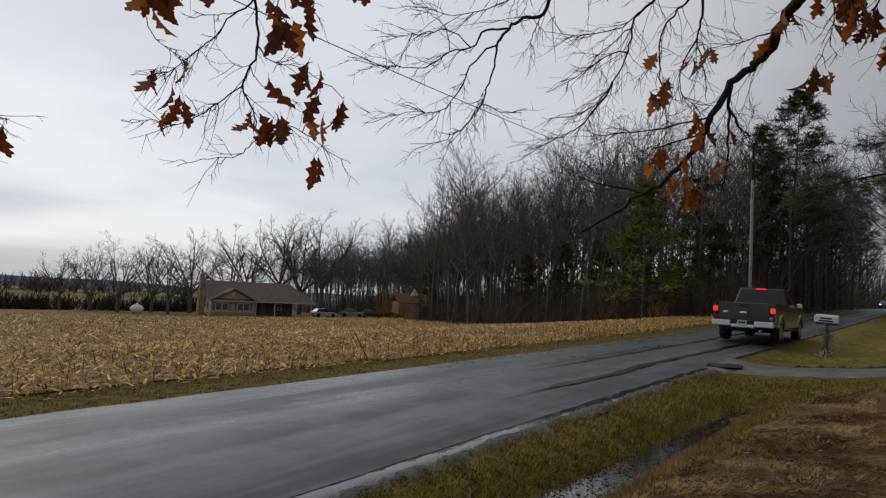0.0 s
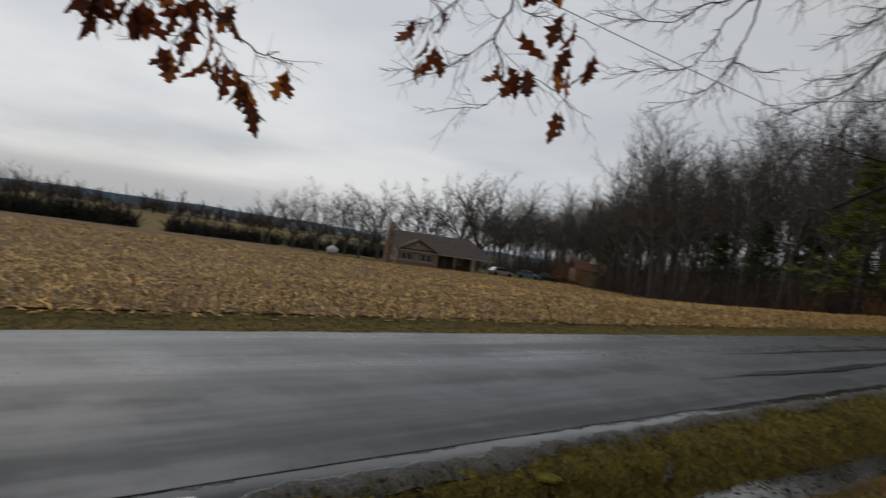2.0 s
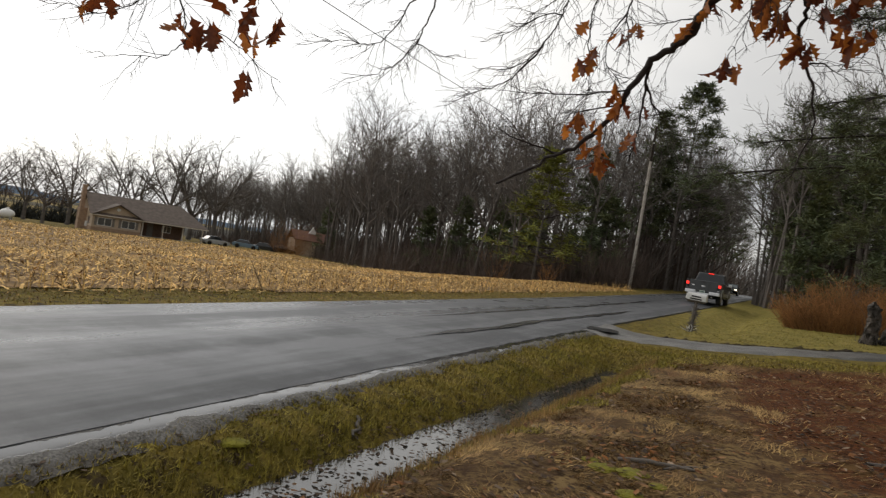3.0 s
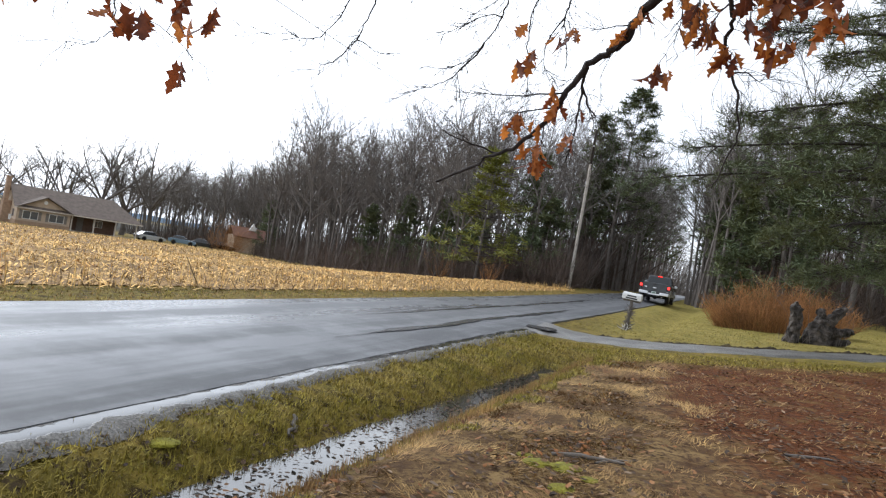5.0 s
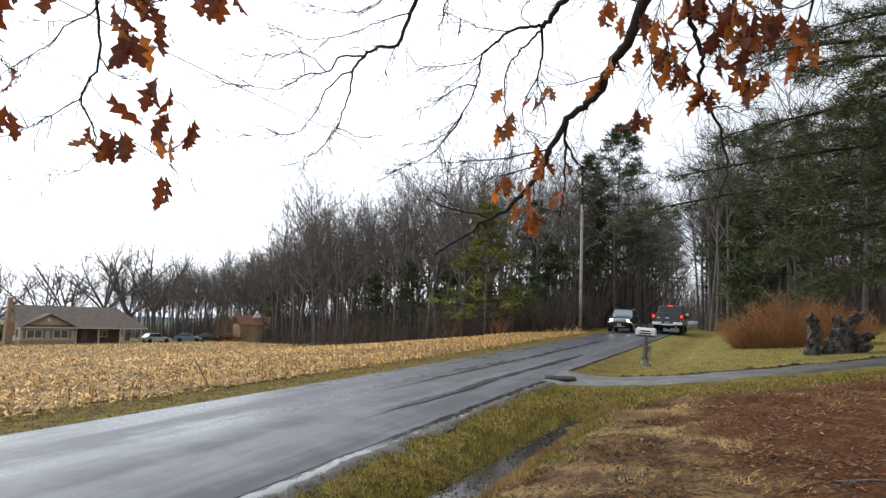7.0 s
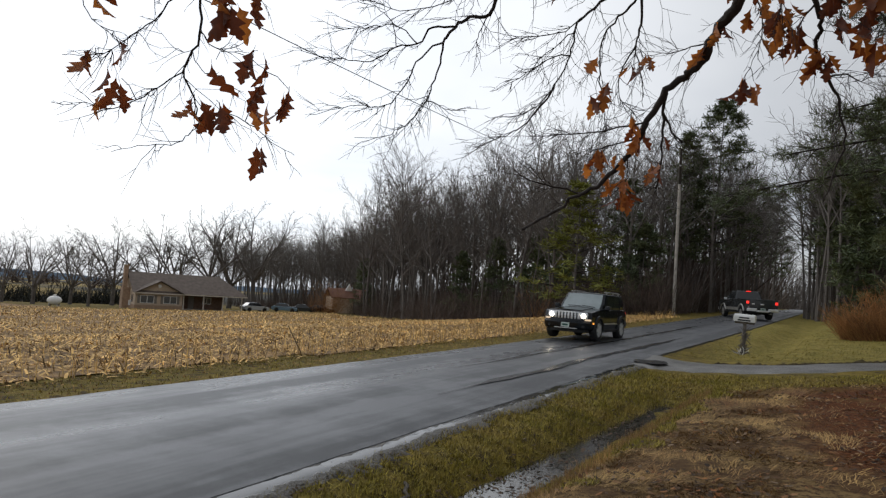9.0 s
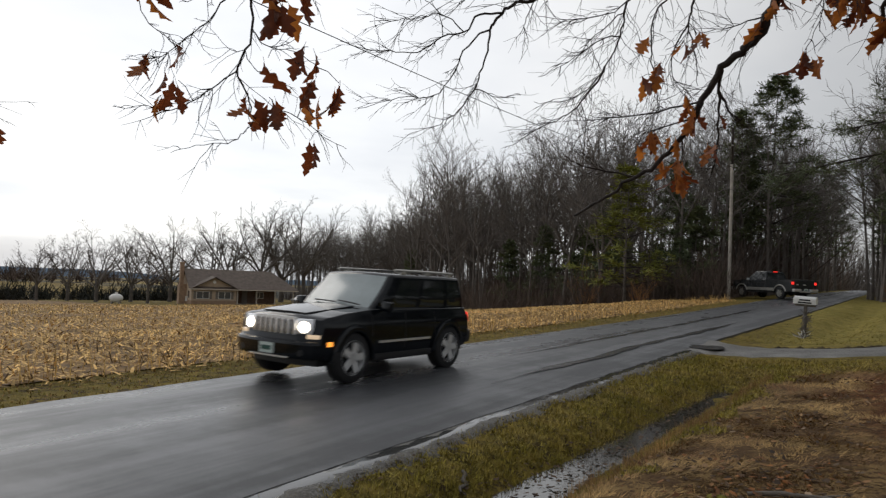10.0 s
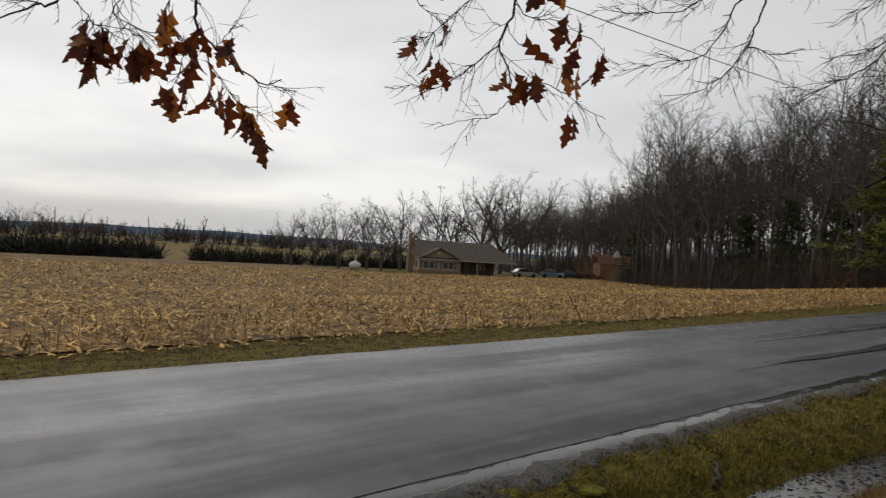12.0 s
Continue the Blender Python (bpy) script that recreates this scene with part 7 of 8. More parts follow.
def build_oak():
    rng = random.Random(3)
    root = tagged(new("oak_tree"), "oak with dark boughs and a few dry russet leaves", "tree")
    base = Vector((3.4, -2.6, ground_z(3.4, -2.6)))
    root.location = base
    fork = Vector((3.0, -1.9, 4.6))
    tr = Tubes()
    tr.add([Vector((0, 0, -0.3)), Vector((-0.05, 0.1, 1.0)), Vector((-0.2, 0.3, 2.6)), fork - base, Vector((-0.3, 1.0, 7.5)), Vector((-0.1, 0.8, 11.0))], [0.55, 0.38, 0.34, 0.31, 0.24, 0.15], 14)
    part_me("trunk", tr.mesh("trunk", OAK_BARK), root, "furrowed dark oak trunk")
    shapes = {"dark": [leaf_mesh(60 + i, LEAF_RUST) for i in range(8)], "tan": [leaf_mesh(80 + i, LEAF_TAN) for i in range(8)]}

    def limb(c, r0, r1, twigs, back=False):
        """One branch along the points c, knobbly, with fine zig-zag side twigs."""
        tb = Tubes()
        k = len(c)
        if back:
            # the bough runs back to the trunk
            way = [fork - base, (fork - base).lerp(c[0], 0.5) + Vector((0, 0, 0.9))]
            bp = catmull(way + [c[0], c[min(3, k - 1)]], 5)[:11]
            tb.add(bp, [max(r0, 0.075) * (1 - i / 10) + r0 * (i / 10) for i in range(len(bp))], 8)
        tb.add(c, [(r0 + (r1 - r0) * (i / (k - 1)) ** 0.7) * rng.uniform(0.94, 1.07) for i in range(k)], 7 if r0 > 0.02 else 5)
        total = sum((c[i + 1] - c[i]).length for i in range(k - 1))
        for s in range(int(total * twigs) + 2):
            i = min(k - 2, rng.randrange(k // 4, max(k // 4 + 1, int(k * 0.9))))
            d = (c[i + 1] - c[i]).normalized()
            w = (d * 0.8 + Vector((rng.uniform(-1, 1), rng.uniform(-1, 1), rng.uniform(-0.9, 0.7))) * 0.75).normalized()
            ln = rng.uniform(0.08, 0.48) * (0.7 if r0 < 0.01 else 1.0)
            tp = wander(rng, c[i], w, ln, 5, 0.34, -0.03)
            rr = 0.0026
            tb.add(tp, [rr, rr * 0.9, rr * 0.8, rr * 0.65, rr * 0.5, rr * 0.4], 3)
            for _ in range(rng.choice((1, 2, 3, 4))):
                j = rng.randrange(1, 5)
                w2 = (w + Vector((rng.uniform(-1, 1), rng.uniform(-1, 1), rng.uniform(-0.9, 0.5)))).normalized()
                tb.add(wander(rng, tp[j], w2, ln * rng.uniform(0.25, 0.6), 3, 0.2, -0.02), [0.0018, 0.0015, 0.0012, 0.0009], 3)
        part_me("branch", tb.mesh("branch", OAK_BARK), root)

    def curve(path, r):
        """A smooth way through the points of a path, with small crooks."""
        c = catmull([Vector(q) - base for q in path], 4)
        amp = 0.004 + 0.10 * r
        k = len(c)
        return [q + Vector((rng.gauss(0, amp), rng.gauss(0, amp), rng.gauss(0, amp))) * (0 if i in (0, k - 1) else 1) for i, q in enumerate(c)]

    def bough(r0, r1, path, forks, clumps):
        """A bough along its path, forks (radius, path) and clumps of leaves (kind, count, place)."""
        c = curve(path, r0)
        limb(c, r0, r1, 7, True)
        ways = list(c)
        for r, way in forks:
            f = curve(way, r)
            start = min(ways, key=lambda q: (q - f[0]).length)
            f = [start] + f[1:]
            limb(f, r, 0.0018, 20 if r >= 0.005 else 8)
            ways.extend(f)
        for kind, count, x, y, z in clumps:
            at = Vector((x, y, z)) - base
            near = min(ways, key=lambda q: (q - at).length)
            stalk = Tubes()
            stalk.add([near, near.lerp(at, 0.5) + Vector((0, 0, 0.02)), at], [0.003, 0.0025, 0.002], 4)
            part_me("twig", stalk.mesh("twig", OAK_BARK), root)
            for q in range(count):
                ob = new("leaf", rng.choice(shapes[kind if rng.random() < 0.8 else ("tan" if kind == "dark" else "dark")]))
                ob.parent = root
                s = rng.uniform(0.85, 1.25) if kind == "dark" else rng.uniform(0.65, 1.05)
                off = Vector((rng.gauss(0, 0.022), rng.gauss(0, 0.022), rng.gauss(0.01, 0.018)))
                ob.matrix_basis = Matrix.Translation(at + off) @ pose(0, 0, 0, rng.uniform(-30, 30), rng.uniform(-30, 30), rng.uniform(0, 360)) @ Matrix.Diagonal((s, s, s, 1))

    bough(0.013, 0.004, [(-2.53, 2.18, 3.59), (-2.65, 2.30, 3.35), (-2.72, 2.37, 3.22), (-2.81, 2.43, 3.07), (-2.87, 2.54, 2.85), (-2.99, 2.55, 2.65), (-3.00, 2.64, 2.52), (-3.01, 2.72, 2.41)],
          [(0.006, [(-2.81, 2.43, 3.05), (-2.96, 2.42, 3.00), (-3.11, 2.42, 2.89), (-3.26, 2.41, 2.82), (-3.42, 2.37, 2.73), (-3.61, 2.25, 2.69)]),
           (0.003, [(-2.90, 2.37, 2.98), (-3.05, 2.35, 2.99), (-3.20, 2.32, 2.99)]),
           (0.005, [(-2.99, 2.55, 2.65), (-3.12, 2.53, 2.58), (-3.27, 2.48, 2.48), (-3.42, 2.42, 2.42), (-3.54, 2.34, 2.44), (-3.68, 2.26, 2.43)]),
           (0.004, [(-2.87, 2.54, 2.85), (-2.83, 2.56, 2.79), (-2.76, 2.59, 2.75), (-2.64, 2.66, 2.73), (-2.56, 2.72, 2.66)]),
           (0.004, [(-3.01, 2.72, 2.41), (-3.09, 2.71, 2.33), (-3.18, 2.68, 2.27), (-3.33, 2.57, 2.24), (-3.45, 2.49, 2.19)]),
           (0.004, [(-3.00, 2.72, 2.45), (-2.92, 2.82, 2.47), (-2.84, 2.93, 2.43), (-2.76, 3.04, 2.35), (-2.67, 3.15, 2.29)]),
           (0.003, [(-2.95, 2.56, 2.72), (-2.92, 2.64, 2.66), (-2.85, 2.75, 2.60)]),
           (0.004, [(-2.80, 2.42, 3.09), (-2.69, 2.41, 3.12), (-2.57, 2.42, 3.15), (-2.47, 2.46, 3.07)]),
           (0.004, [(-2.72, 2.37, 3.23), (-2.82, 2.23, 3.19), (-2.96, 2.06, 3.11), (-3.05, 1.97, 2.99)]),
           (0.003, [(-3.18, 2.01, 2.94), (-3.24, 2.12, 2.83), (-3.24, 2.27, 2.77), (-3.25, 2.38, 2.76)]),
           (0.004, [(-2.64, 2.31, 3.35), (-2.47, 2.43, 3.33), (-2.32, 2.54, 3.27), (-2.16, 2.65, 3.21)])],
          [("dark", 2, -3.45, 2.33, 2.74), ("dark", 1, -3.44, 2.37, 2.66), ("tan", 2, -3.42, 2.38, 2.50), ("dark", 2, -3.30, 2.40, 2.58), ("dark", 1, -3.24, 2.28, 2.76), ("tan", 2, -3.02, 2.64, 2.47), ("dark", 2, -3.00, 2.64, 2.52), ("dark", 3, -2.95, 2.76, 2.54), ("dark", 1, -2.79, 2.58, 2.70), ("dark", 3, -2.60, 2.69, 2.77), ("dark", 3, -2.57, 2.73, 2.61), ("dark", 3, -2.48, 2.82, 2.59), ("tan", 2, -2.79, 2.92, 2.58), ("dark", 2, -2.82, 2.99, 2.32)])
    bough(0.008, 0.003, [(-2.36, 2.10, 3.49), (-2.42, 2.25, 3.28), (-2.48, 2.32, 3.15), (-2.55, 2.36, 3.04), (-2.60, 2.40, 2.94)],
          [(0.003, [(-2.50, 2.33, 3.10), (-2.47, 2.43, 3.05), (-2.48, 2.49, 3.01)]),
           (0.003, [(-2.44, 2.27, 3.24), (-2.69, 2.08, 3.15), (-2.85, 1.99, 3.04), (-2.96, 1.94, 2.96)])],
          [("dark", 4, -2.97, 1.93, 2.96), ("tan", 1, -2.99, 1.93, 2.90), ("dark", 3, -2.85, 1.98, 3.06), ("dark", 2, -2.72, 2.09, 3.09), ("dark", 2, -2.59, 2.33, 3.02), ("dark", 3, -2.60, 2.40, 2.95), ("dark", 2, -2.57, 2.45, 2.89), ("dark", 4, -2.47, 2.34, 3.14), ("dark", 2, -2.46, 2.42, 3.08), ("dark", 2, -2.47, 2.48, 3.03), ("dark", 3, -2.28, 2.50, 3.24), ("dark", 2, -2.19, 2.62, 3.21), ("dark", 1, -2.15, 2.66, 3.21)])
    bough(0.012, 0.003, [(-3.39, 0.93, 3.01), (-3.53, 0.99, 2.79), (-3.63, 1.06, 2.62), (-3.71, 1.10, 2.52), (-3.75, 1.22, 2.44), (-3.77, 1.35, 2.37), (-3.77, 1.52, 2.31), (-3.78, 1.62, 2.36)],
          [(0.004, [(-3.71, 1.14, 2.48), (-3.79, 1.21, 2.37), (-3.86, 1.33, 2.28), (-3.91, 1.46, 2.19), (-3.98, 1.53, 2.13)]),
           (0.004, [(-3.54, 1.00, 2.74), (-3.66, 0.92, 2.53), (-3.68, 0.99, 2.44), (-3.69, 1.01, 2.41)]),
           (0.003, [(-3.77, 1.52, 2.32), (-3.72, 1.60, 2.29), (-3.66, 1.66, 2.29)]),
           (0.003, [(-3.75, 1.22, 2.44), (-3.74, 1.28, 2.53), (-3.73, 1.35, 2.59)]),
           (0.004, [(-3.52, 0.98, 2.81), (-3.72, 0.72, 2.52), (-3.72, 0.84, 2.43), (-3.72, 0.95, 2.40)]),
           (0.003, [(-3.71, 1.11, 2.51), (-3.79, 1.06, 2.34), (-3.83, 1.06, 2.23)])],
          [("dark", 3, -3.64, 0.94, 2.55), ("dark", 2, -3.68, 1.02, 2.43), ("dark", 3, -3.70, 1.12, 2.52), ("dark", 3, -3.80, 1.16, 2.41), ("dark", 3, -3.73, 1.30, 2.52), ("dark", 4, -3.83, 1.05, 2.23), ("dark", 3, -3.88, 1.26, 2.29), ("dark", 3, -3.87, 1.33, 2.23), ("dark", 2, -3.92, 1.43, 2.24), ("dark", 3, -3.90, 1.49, 2.18), ("dark", 4, -3.98, 1.55, 2.09), ("dark", 1, -3.72, 1.60, 2.25), ("dark", 1, -3.67, 1.65, 2.26)])
    bough(0.009, 0.003, [(-3.44, 0.57, 2.89), (-3.57, 0.55, 2.66), (-3.69, 0.47, 2.46), (-3.75, 0.40, 2.43), (-3.83, 0.29, 2.37), (-3.90, 0.14, 2.27)],
          [(0.003, [(-3.67, 0.49, 2.52), (-3.71, 0.59, 2.45), (-3.75, 0.65, 2.41), (-3.78, 0.73, 2.40)]),
           (0.003, [(-3.59, 0.55, 2.61), (-3.67, 0.72, 2.50), (-3.75, 0.81, 2.41)])],
          [("tan", 2, -3.74, 0.55, 2.37), ("dark", 3, -3.79, 0.61, 2.30), ("dark", 4, -3.75, 0.67, 2.41), ("dark", 2, -3.75, 0.63, 2.42), ("tan", 2, -3.80, 0.72, 2.30), ("dark", 4, -3.76, 0.82, 2.38), ("dark", 2, -3.74, 0.90, 2.36)])
    bough(0.02, 0.009, [(-1.41, 3.57, 4.26), (-1.53, 3.78, 3.91), (-1.59, 3.86, 3.76), (-1.69, 3.92, 3.60), (-1.80, 3.98, 3.41), (-1.93, 3.95, 3.39), (-2.03, 3.94, 3.33), (-2.11, 3.95, 3.26)],
          [(0.009, [(-2.11, 3.95, 3.26), (-2.16, 4.00, 3.11), (-2.23, 4.04, 2.97), (-2.30, 4.06, 2.83), (-2.44, 4.04, 2.69), (-2.57, 4.00, 2.61), (-2.76, 3.90, 2.58)]),
           (0.009, [(-2.03, 3.94, 3.33), (-2.18, 3.89, 3.32), (-2.29, 3.89, 3.22), (-2.43, 3.84, 3.19), (-2.60, 3.79, 3.09), (-2.77, 3.69, 3.09), (-2.90, 3.61, 3.09), (-3.05, 3.49, 3.13)]),
           (0.007, [(-2.17, 3.93, 3.23), (-2.31, 3.93, 3.10), (-2.40, 3.95, 2.95), (-2.54, 3.93, 2.81), (-2.74, 3.83, 2.79), (-3.01, 3.68, 2.70)]),
           (0.006, [(-1.69, 3.92, 3.60), (-1.83, 3.89, 3.56), (-2.00, 3.86, 3.49), (-2.29, 3.76, 3.40), (-2.48, 3.63, 3.43), (-2.58, 3.57, 3.46)]),
           (0.006, [(-1.59, 3.86, 3.76), (-1.78, 3.81, 3.69), (-1.96, 3.77, 3.57), (-2.13, 3.69, 3.55), (-2.35, 3.54, 3.56)]),
           (0.005, [(-2.28, 3.87, 3.21), (-2.39, 3.80, 3.31), (-2.54, 3.73, 3.31), (-2.68, 3.67, 3.29), (-2.87, 3.58, 3.27)]),
           (0.004, [(-2.41, 3.81, 3.18), (-2.43, 3.77, 3.34), (-2.53, 3.70, 3.43), (-2.61, 3.68, 3.46)]),
           (0.005, [(-1.80, 3.98, 3.41), (-1.88, 4.02, 3.30), (-1.93, 4.06, 3.21)]),
           (0.005, [(-2.25, 4.02, 2.86), (-2.17, 4.13, 2.82), (-2.05, 4.25, 2.83)])],
          [])
    bough(0.01, 0.004, [(-1.13, 3.76, 4.13), (-1.37, 3.92, 3.84), (-1.45, 4.01, 3.74), (-1.52, 4.10, 3.62), (-1.58, 4.17, 3.56)],
          [(0.005, [(-1.41, 3.93, 3.79), (-1.56, 3.91, 3.79), (-1.74, 3.90, 3.72)]),
           (0.004, [(-1.37, 3.92, 3.84), (-1.26, 4.01, 3.79), (-1.20, 4.09, 3.74)])],
          [("dark", 1, -1.44, 4.11, 3.66)])
    bough(0.04, 0.018, [(-0.05, 3.94, 4.10), (-0.28, 4.10, 3.91), (-0.52, 4.20, 3.79), (-0.67, 4.25, 3.76), (-0.77, 4.33, 3.69), (-0.88, 4.40, 3.61)],
          [(0.014, [(-0.88, 4.40, 3.61), (-0.99, 4.38, 3.62), (-1.11, 4.37, 3.59), (-1.27, 4.38, 3.48), (-1.33, 4.40, 3.41), (-1.37, 4.46, 3.25), (-1.47, 4.50, 3.06), (-1.58, 4.51, 2.94), (-1.74, 4.48, 2.84), (-1.97, 4.40, 2.83)]),
           (0.009, [(-1.46, 4.47, 3.05), (-1.61, 4.49, 2.85), (-1.74, 4.49, 2.74), (-1.86, 4.47, 2.68), (-2.06, 4.42, 2.59)]),
           (0.011, [(-0.88, 4.40, 3.61), (-0.94, 4.44, 3.56), (-1.05, 4.47, 3.48), (-1.15, 4.51, 3.38), (-1.19, 4.59, 3.19), (-1.19, 4.68, 3.01), (-1.17, 4.75, 2.85), (-1.19, 4.80, 2.72)]),
           (0.012, [(-0.88, 4.41, 3.60), (-0.90, 4.51, 3.44), (-0.94, 4.59, 3.32), (-0.92, 4.70, 3.13), (-0.91, 4.80, 2.94)]),
           (0.007, [(-0.93, 4.52, 3.29), (-1.03, 4.57, 3.15), (-1.05, 4.64, 2.98), (-0.95, 4.71, 2.87)]),
           (0.006, [(-1.26, 4.37, 3.48), (-1.39, 4.38, 3.40), (-1.63, 4.33, 3.36), (-1.90, 4.23, 3.39)]),
           (0.006, [(-1.36, 4.43, 3.24), (-1.52, 4.41, 3.21), (-1.72, 4.40, 3.09), (-1.93, 4.37, 3.00)]),
           (0.005, [(-0.97, 4.38, 3.61), (-1.02, 4.31, 3.70), (-0.92, 4.27, 3.79), (-0.93, 4.20, 3.87)]),
           (0.005, [(-1.11, 4.36, 3.58), (-1.34, 4.31, 3.63), (-1.56, 4.21, 3.72)]),
           (0.005, [(-1.33, 4.39, 3.39), (-1.52, 4.40, 3.26), (-1.65, 4.43, 3.15)])],
          [("tan", 1, -1.14, 4.58, 3.25), ("tan", 2, -0.99, 4.57, 3.17), ("tan", 4, -0.86, 4.56, 3.23), ("tan", 5, -1.13, 4.67, 3.09), ("tan", 2, -1.28, 4.66, 3.00), ("tan", 4, -0.92, 4.74, 2.76)])
    bough(0.052, 0.01, [(0.20, 4.09, 4.22), (-0.02, 4.29, 3.97), (-0.17, 4.43, 3.78), (-0.29, 4.56, 3.55), (-0.41, 4.65, 3.42), (-0.51, 4.74, 3.25), (-0.61, 4.80, 3.16), (-0.76, 4.84, 3.07), (-0.88, 4.91, 2.88), (-0.96, 4.97, 2.75), (-1.07, 5.02, 2.61), (-1.22, 5.05, 2.45), (-1.42, 5.05, 2.33), (-1.66, 5.04, 2.16), (-1.85, 5.02, 2.06)],
          [(0.016, [(-0.76, 4.84, 3.07), (-0.78, 4.92, 2.92), (-0.73, 5.00, 2.79), (-0.67, 5.06, 2.73), (-0.80, 5.09, 2.70)]),
           (0.012, [(-0.78, 4.92, 2.92), (-0.80, 5.01, 2.69), (-0.82, 5.09, 2.48), (-0.89, 5.14, 2.38)]),
           (0.01, [(-1.38, 5.06, 2.35), (-1.66, 4.99, 2.41), (-1.82, 4.96, 2.47), (-1.95, 4.92, 2.55)]),
           (0.009, [(-0.88, 4.91, 2.87), (-1.20, 4.90, 2.81), (-1.54, 4.86, 2.78), (-1.89, 4.78, 2.76)]),
           (0.006, [(-0.51, 4.71, 3.33), (-0.68, 4.71, 3.30), (-0.86, 4.70, 3.28)]),
           (0.009, [(-0.96, 4.97, 2.75), (-1.16, 4.93, 2.70), (-1.28, 4.89, 2.66)]),
           (0.008, [(-1.05, 5.02, 2.63), (-1.05, 5.06, 2.50), (-1.10, 5.09, 2.42)]),
           (0.008, [(-0.29, 4.56, 3.55), (-0.19, 4.54, 3.52), (-0.15, 4.58, 3.35), (-0.21, 4.62, 3.11)]),
           (0.008, [(-0.19, 4.45, 3.73), (-0.36, 4.38, 3.76), (-0.44, 4.32, 3.78)]),
           (0.006, [(-0.41, 4.65, 3.42), (-0.39, 4.68, 3.41), (-0.49, 4.73, 3.35)])],
          [("tan", 5, -1.26, 4.90, 2.67), ("tan", 1, -1.34, 4.90, 2.57), ("tan", 2, -1.24, 5.03, 2.53), ("tan", 2, -1.13, 5.00, 2.64), ("tan", 5, -0.97, 4.96, 2.79), ("tan", 2, -1.01, 4.88, 2.92), ("tan", 4, -0.88, 5.06, 2.58), ("tan", 5, -1.10, 5.08, 2.46), ("tan", 5, -1.07, 5.10, 2.38), ("tan", 1, -0.79, 4.99, 2.79), ("tan", 5, -0.43, 4.35, 3.74), ("tan", 1, -0.48, 4.38, 3.66), ("tan", 3, -0.35, 4.51, 3.67), ("dark", 3, -0.22, 4.48, 3.67), ("tan", 4, -0.21, 4.55, 3.50), ("tan", 1, -0.19, 4.59, 3.31), ("tan", 3, -0.39, 4.65, 3.42), ("tan", 3, -0.51, 4.71, 3.34), ("dark", 2, -0.25, 4.63, 3.09), ("tan", 2, -0.19, 4.65, 3.03), ("tan", 2, -0.27, 4.66, 2.99)])
    bough(0.022, 0.004, [(-0.02, 3.81, 4.12), (0.04, 4.04, 3.78), (0.09, 4.21, 3.50), (0.14, 4.30, 3.36), (0.17, 4.37, 3.24), (0.15, 4.43, 3.15), (0.20, 4.51, 3.01), (0.28, 4.57, 2.89), (0.31, 4.63, 2.76), (0.34, 4.69, 2.62), (0.29, 4.76, 2.42), (0.24, 4.82, 2.26)],
          [(0.008, [(0.22, 4.52, 2.98), (0.31, 4.52, 2.99), (0.41, 4.54, 2.95), (0.48, 4.53, 2.98)]),
           (0.009, [(0.09, 4.20, 3.52), (-0.02, 4.26, 3.43), (-0.05, 4.32, 3.31), (0.00, 4.38, 3.20)]),
           (0.008, [(0.11, 4.22, 3.47), (0.23, 4.25, 3.44), (0.27, 4.34, 3.29)]),
           (0.01, [(0.05, 4.07, 3.73), (-0.08, 4.12, 3.59), (-0.11, 4.16, 3.47)]),
           (0.008, [(0.14, 4.30, 3.36), (0.07, 4.34, 3.27), (0.02, 4.39, 3.17)])],
          [("tan", 4, -0.10, 4.15, 3.49), ("tan", 5, -0.05, 4.30, 3.36), ("tan", 6, -0.02, 4.34, 3.26), ("tan", 4, 0.02, 4.38, 3.19), ("dark", 2, 0.08, 4.34, 3.27), ("tan", 5, 0.18, 4.44, 3.12), ("dark", 2, 0.24, 4.44, 3.11), ("dark", 5, 0.23, 4.26, 3.43), ("dark", 4, 0.14, 4.15, 3.61), ("tan", 5, 0.05, 4.17, 3.58), ("dark", 3, 0.27, 4.34, 3.29), ("dark", 1, 0.29, 4.39, 3.16)])
    bough(0.016, 0.004, [(0.35, 3.58, 3.89), (0.32, 3.79, 3.64), (0.32, 3.94, 3.45), (0.37, 4.04, 3.33), (0.40, 4.14, 3.23)],
          [(0.007, [(0.33, 3.92, 3.48), (0.42, 4.00, 3.42), (0.54, 4.04, 3.40)]),
           (0.007, [(0.35, 4.02, 3.38), (0.28, 4.06, 3.38), (0.24, 4.10, 3.33)]),
           (0.005, [(0.38, 4.07, 3.27), (0.45, 4.12, 3.18), (0.50, 4.18, 3.08)]),
           (0.006, [(0.32, 3.83, 3.56), (0.48, 3.86, 3.52), (0.46, 3.92, 3.45)])],
          [("dark", 3, 0.26, 4.02, 3.45), ("tan", 5, 0.33, 3.94, 3.43), ("dark", 5, 0.38, 4.04, 3.32), ("dark", 4, 0.40, 4.14, 3.22), ("tan", 4, 0.50, 4.18, 3.08), ("dark", 2, 0.45, 4.18, 3.10), ("dark", 1, 0.36, 4.18, 3.11), ("dark", 3, 0.44, 4.00, 3.41), ("dark", 4, 0.54, 4.05, 3.40), ("dark", 1, 0.46, 3.91, 3.47)])
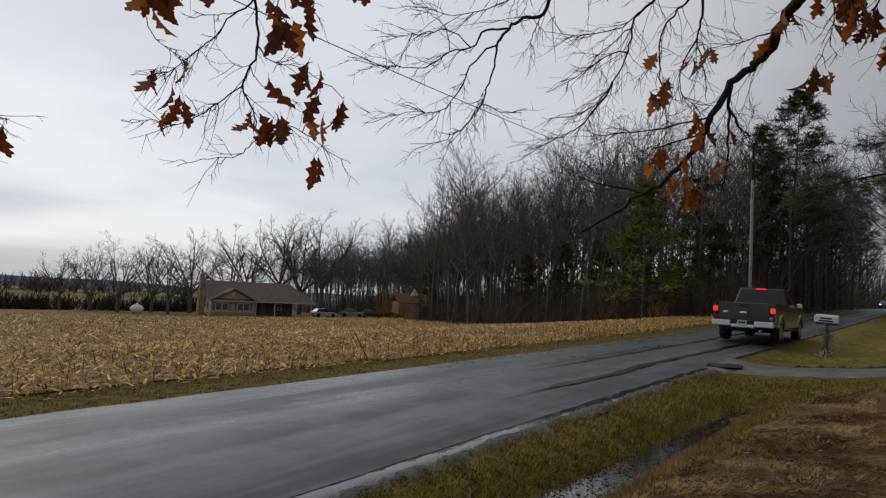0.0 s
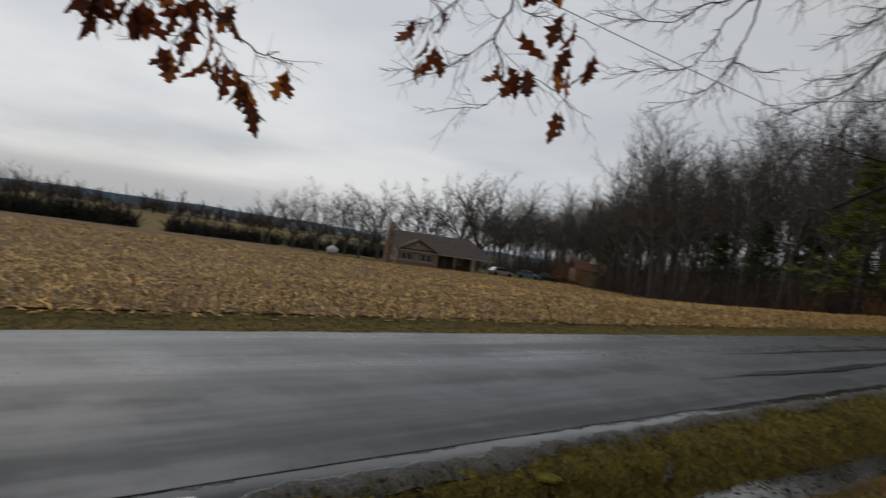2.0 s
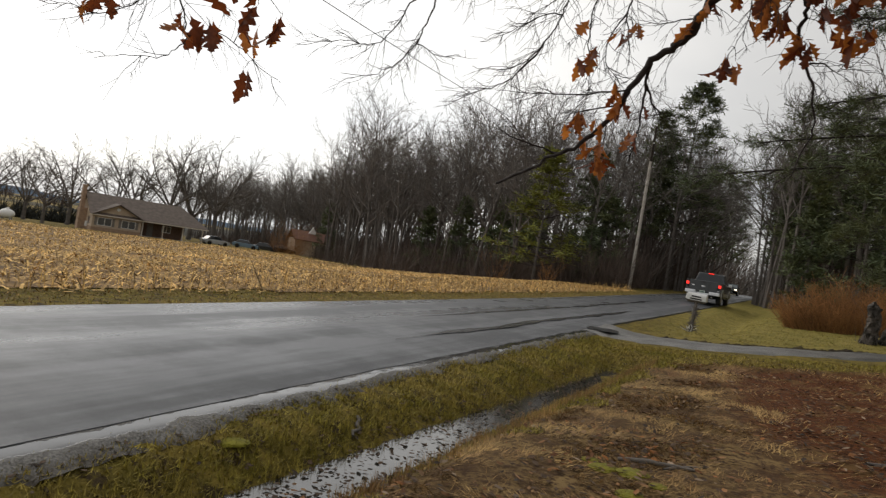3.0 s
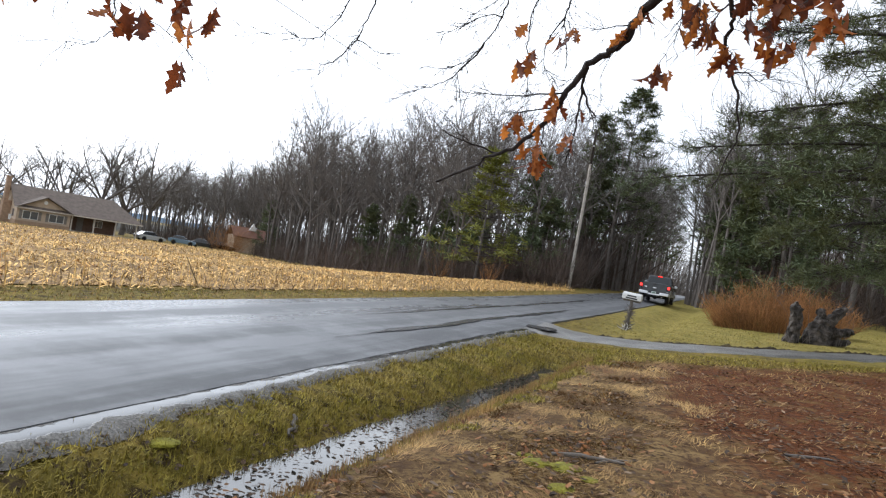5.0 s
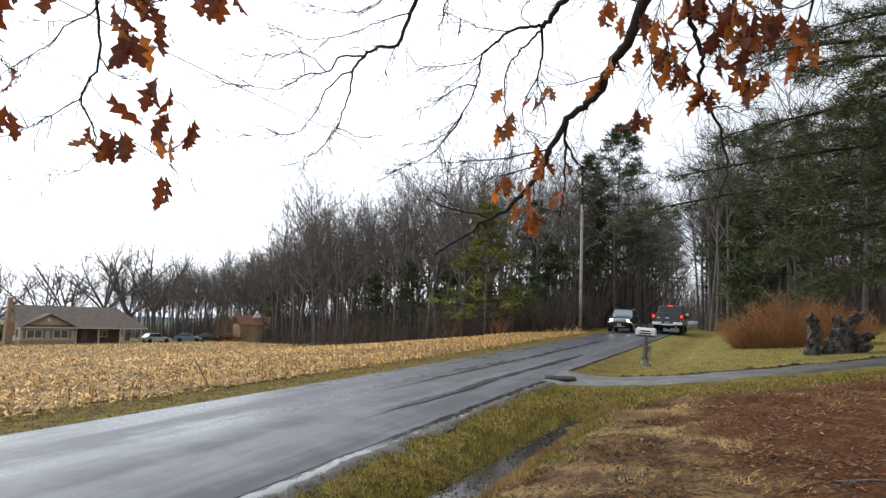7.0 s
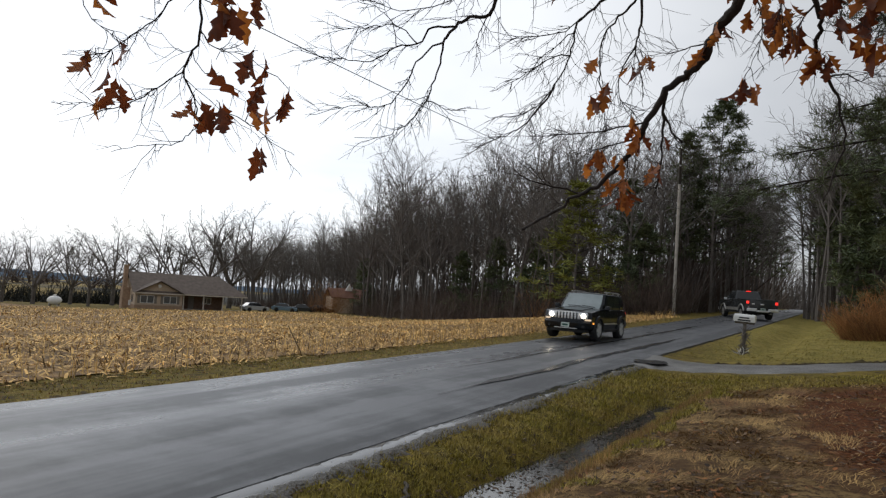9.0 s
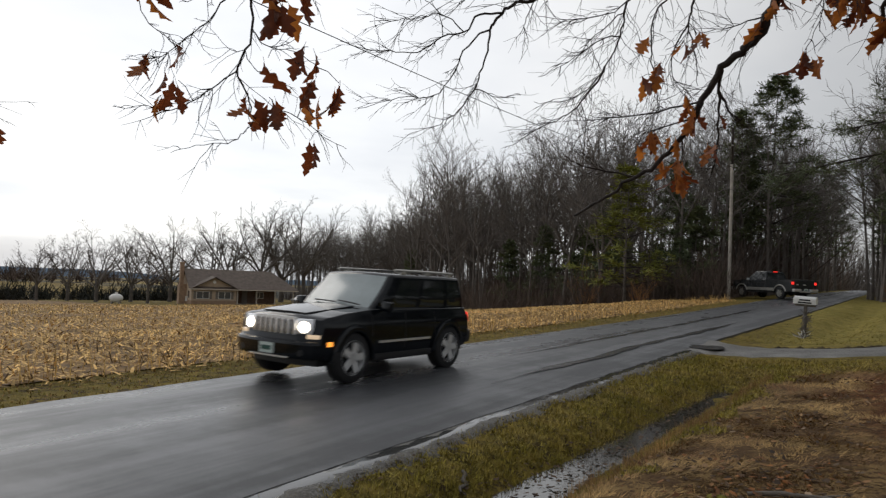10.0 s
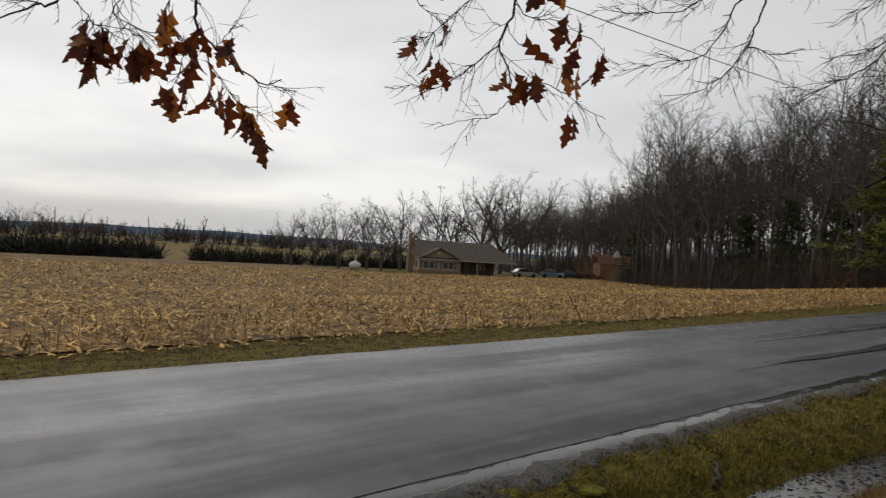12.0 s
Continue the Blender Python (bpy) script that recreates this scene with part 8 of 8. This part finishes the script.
    bough(0.014, 0.004, [(0.69, 2.98, 3.42), (0.65, 3.18, 3.22), (0.62, 3.32, 3.11), (0.58, 3.44, 3.01)],
          [(0.005, [(0.62, 3.32, 3.11), (0.53, 3.37, 3.10), (0.47, 3.38, 3.19)]),
           (0.004, [(0.61, 3.46, 2.93), (0.48, 3.55, 2.91), (0.37, 3.62, 2.89)])],
          [("tan", 5, 0.56, 3.42, 3.06), ("tan", 4, 0.60, 3.45, 2.98), ("tan", 3, 0.56, 3.46, 2.96)])
    return root


build_oak()


# ---- what moves ----
def path_at(keys, t, k):
    return float(np.interp(t, [r[0] for r in keys], [r[k] for r in keys]))


def spin_rows(keys, radius, sign):
    """Turns of a wheel from the way that its car has gone, one row a thirtieth of a second."""
    rows, gone, last = [], 0.0, None
    for f in range(0, 361):
        t = f / FPS
        p = (path_at(keys, t, 1), path_at(keys, t, 2))
        if last:
            gone += math.hypot(p[0] - last[0], p[1] - last[1])
        last = p
        rows.append((t, -gone / radius))
    return rows


def motions():
    walk(suv, [(t, pose(x, y, road_z(y) + 0.022, 0, 0, yaw)) for t, x, y, yaw in SUV_ROWS])
    walk(truck, [(t, pose(x, y, road_z(y) + 0.022, 0, 0, yaw)) for t, x, y, yaw in TRUCK_ROWS])
    for wheels, keys, r in ((suv_wheels, SUV_ROWS, 0.40), (truck_wheels, TRUCK_ROWS, 0.40)):
        turns = spin_rows(keys, r, -1)
        for w in wheels:
            at = w.location.copy()
            walk(w, [(t, Matrix.Translation(at) @ Matrix.Rotation(a, 4, "X")) for t, a in turns])


def lane(t, y, off):
    return (t, road_x(y) + off, y, 180 - math.degrees(math.atan2(road_x(y + 2) - road_x(y - 2), 4.0)))


SUV_ROWS = [lane(0.0, 142, -1.0), lane(2.5, 104, -1.0), lane(5.5, 64.5, -1.0), lane(6.5, 52.0, -1.05), lane(7.5, 41.0, -1.2), lane(8.5, 29.5, -1.3),
            (9.5, -6.0, 14.7, 175), (10.0, -6.3, 8.3, 176), (10.5, -6.55, 2.15, 178), (11.0, -6.5, -5.0, 180), (12.0, -6.5, -19, 180)]
TRUCK_ROWS = [(0.0, -2.9, 26.5, -5), (0.5, -2.6, 30, -6), (2.5, -1.2, 41, -6), (3.5, -0.5, 46, -6), (5.5, 0.0, 48.5, -5), (7.5, 0.0, 48.5, -3), (8.5, -0.9, 49.0, 12), (9.5, -2.5, 49.5, 31), (9.75, -3.05, 50.0, 38), (10.0, -3.7, 50.7, 45), (10.8, -5.0, 52.2, 49), (11.2, -6.0, 53.0, 52), (12.0, -7.6, 54.3, 55)]
motions()
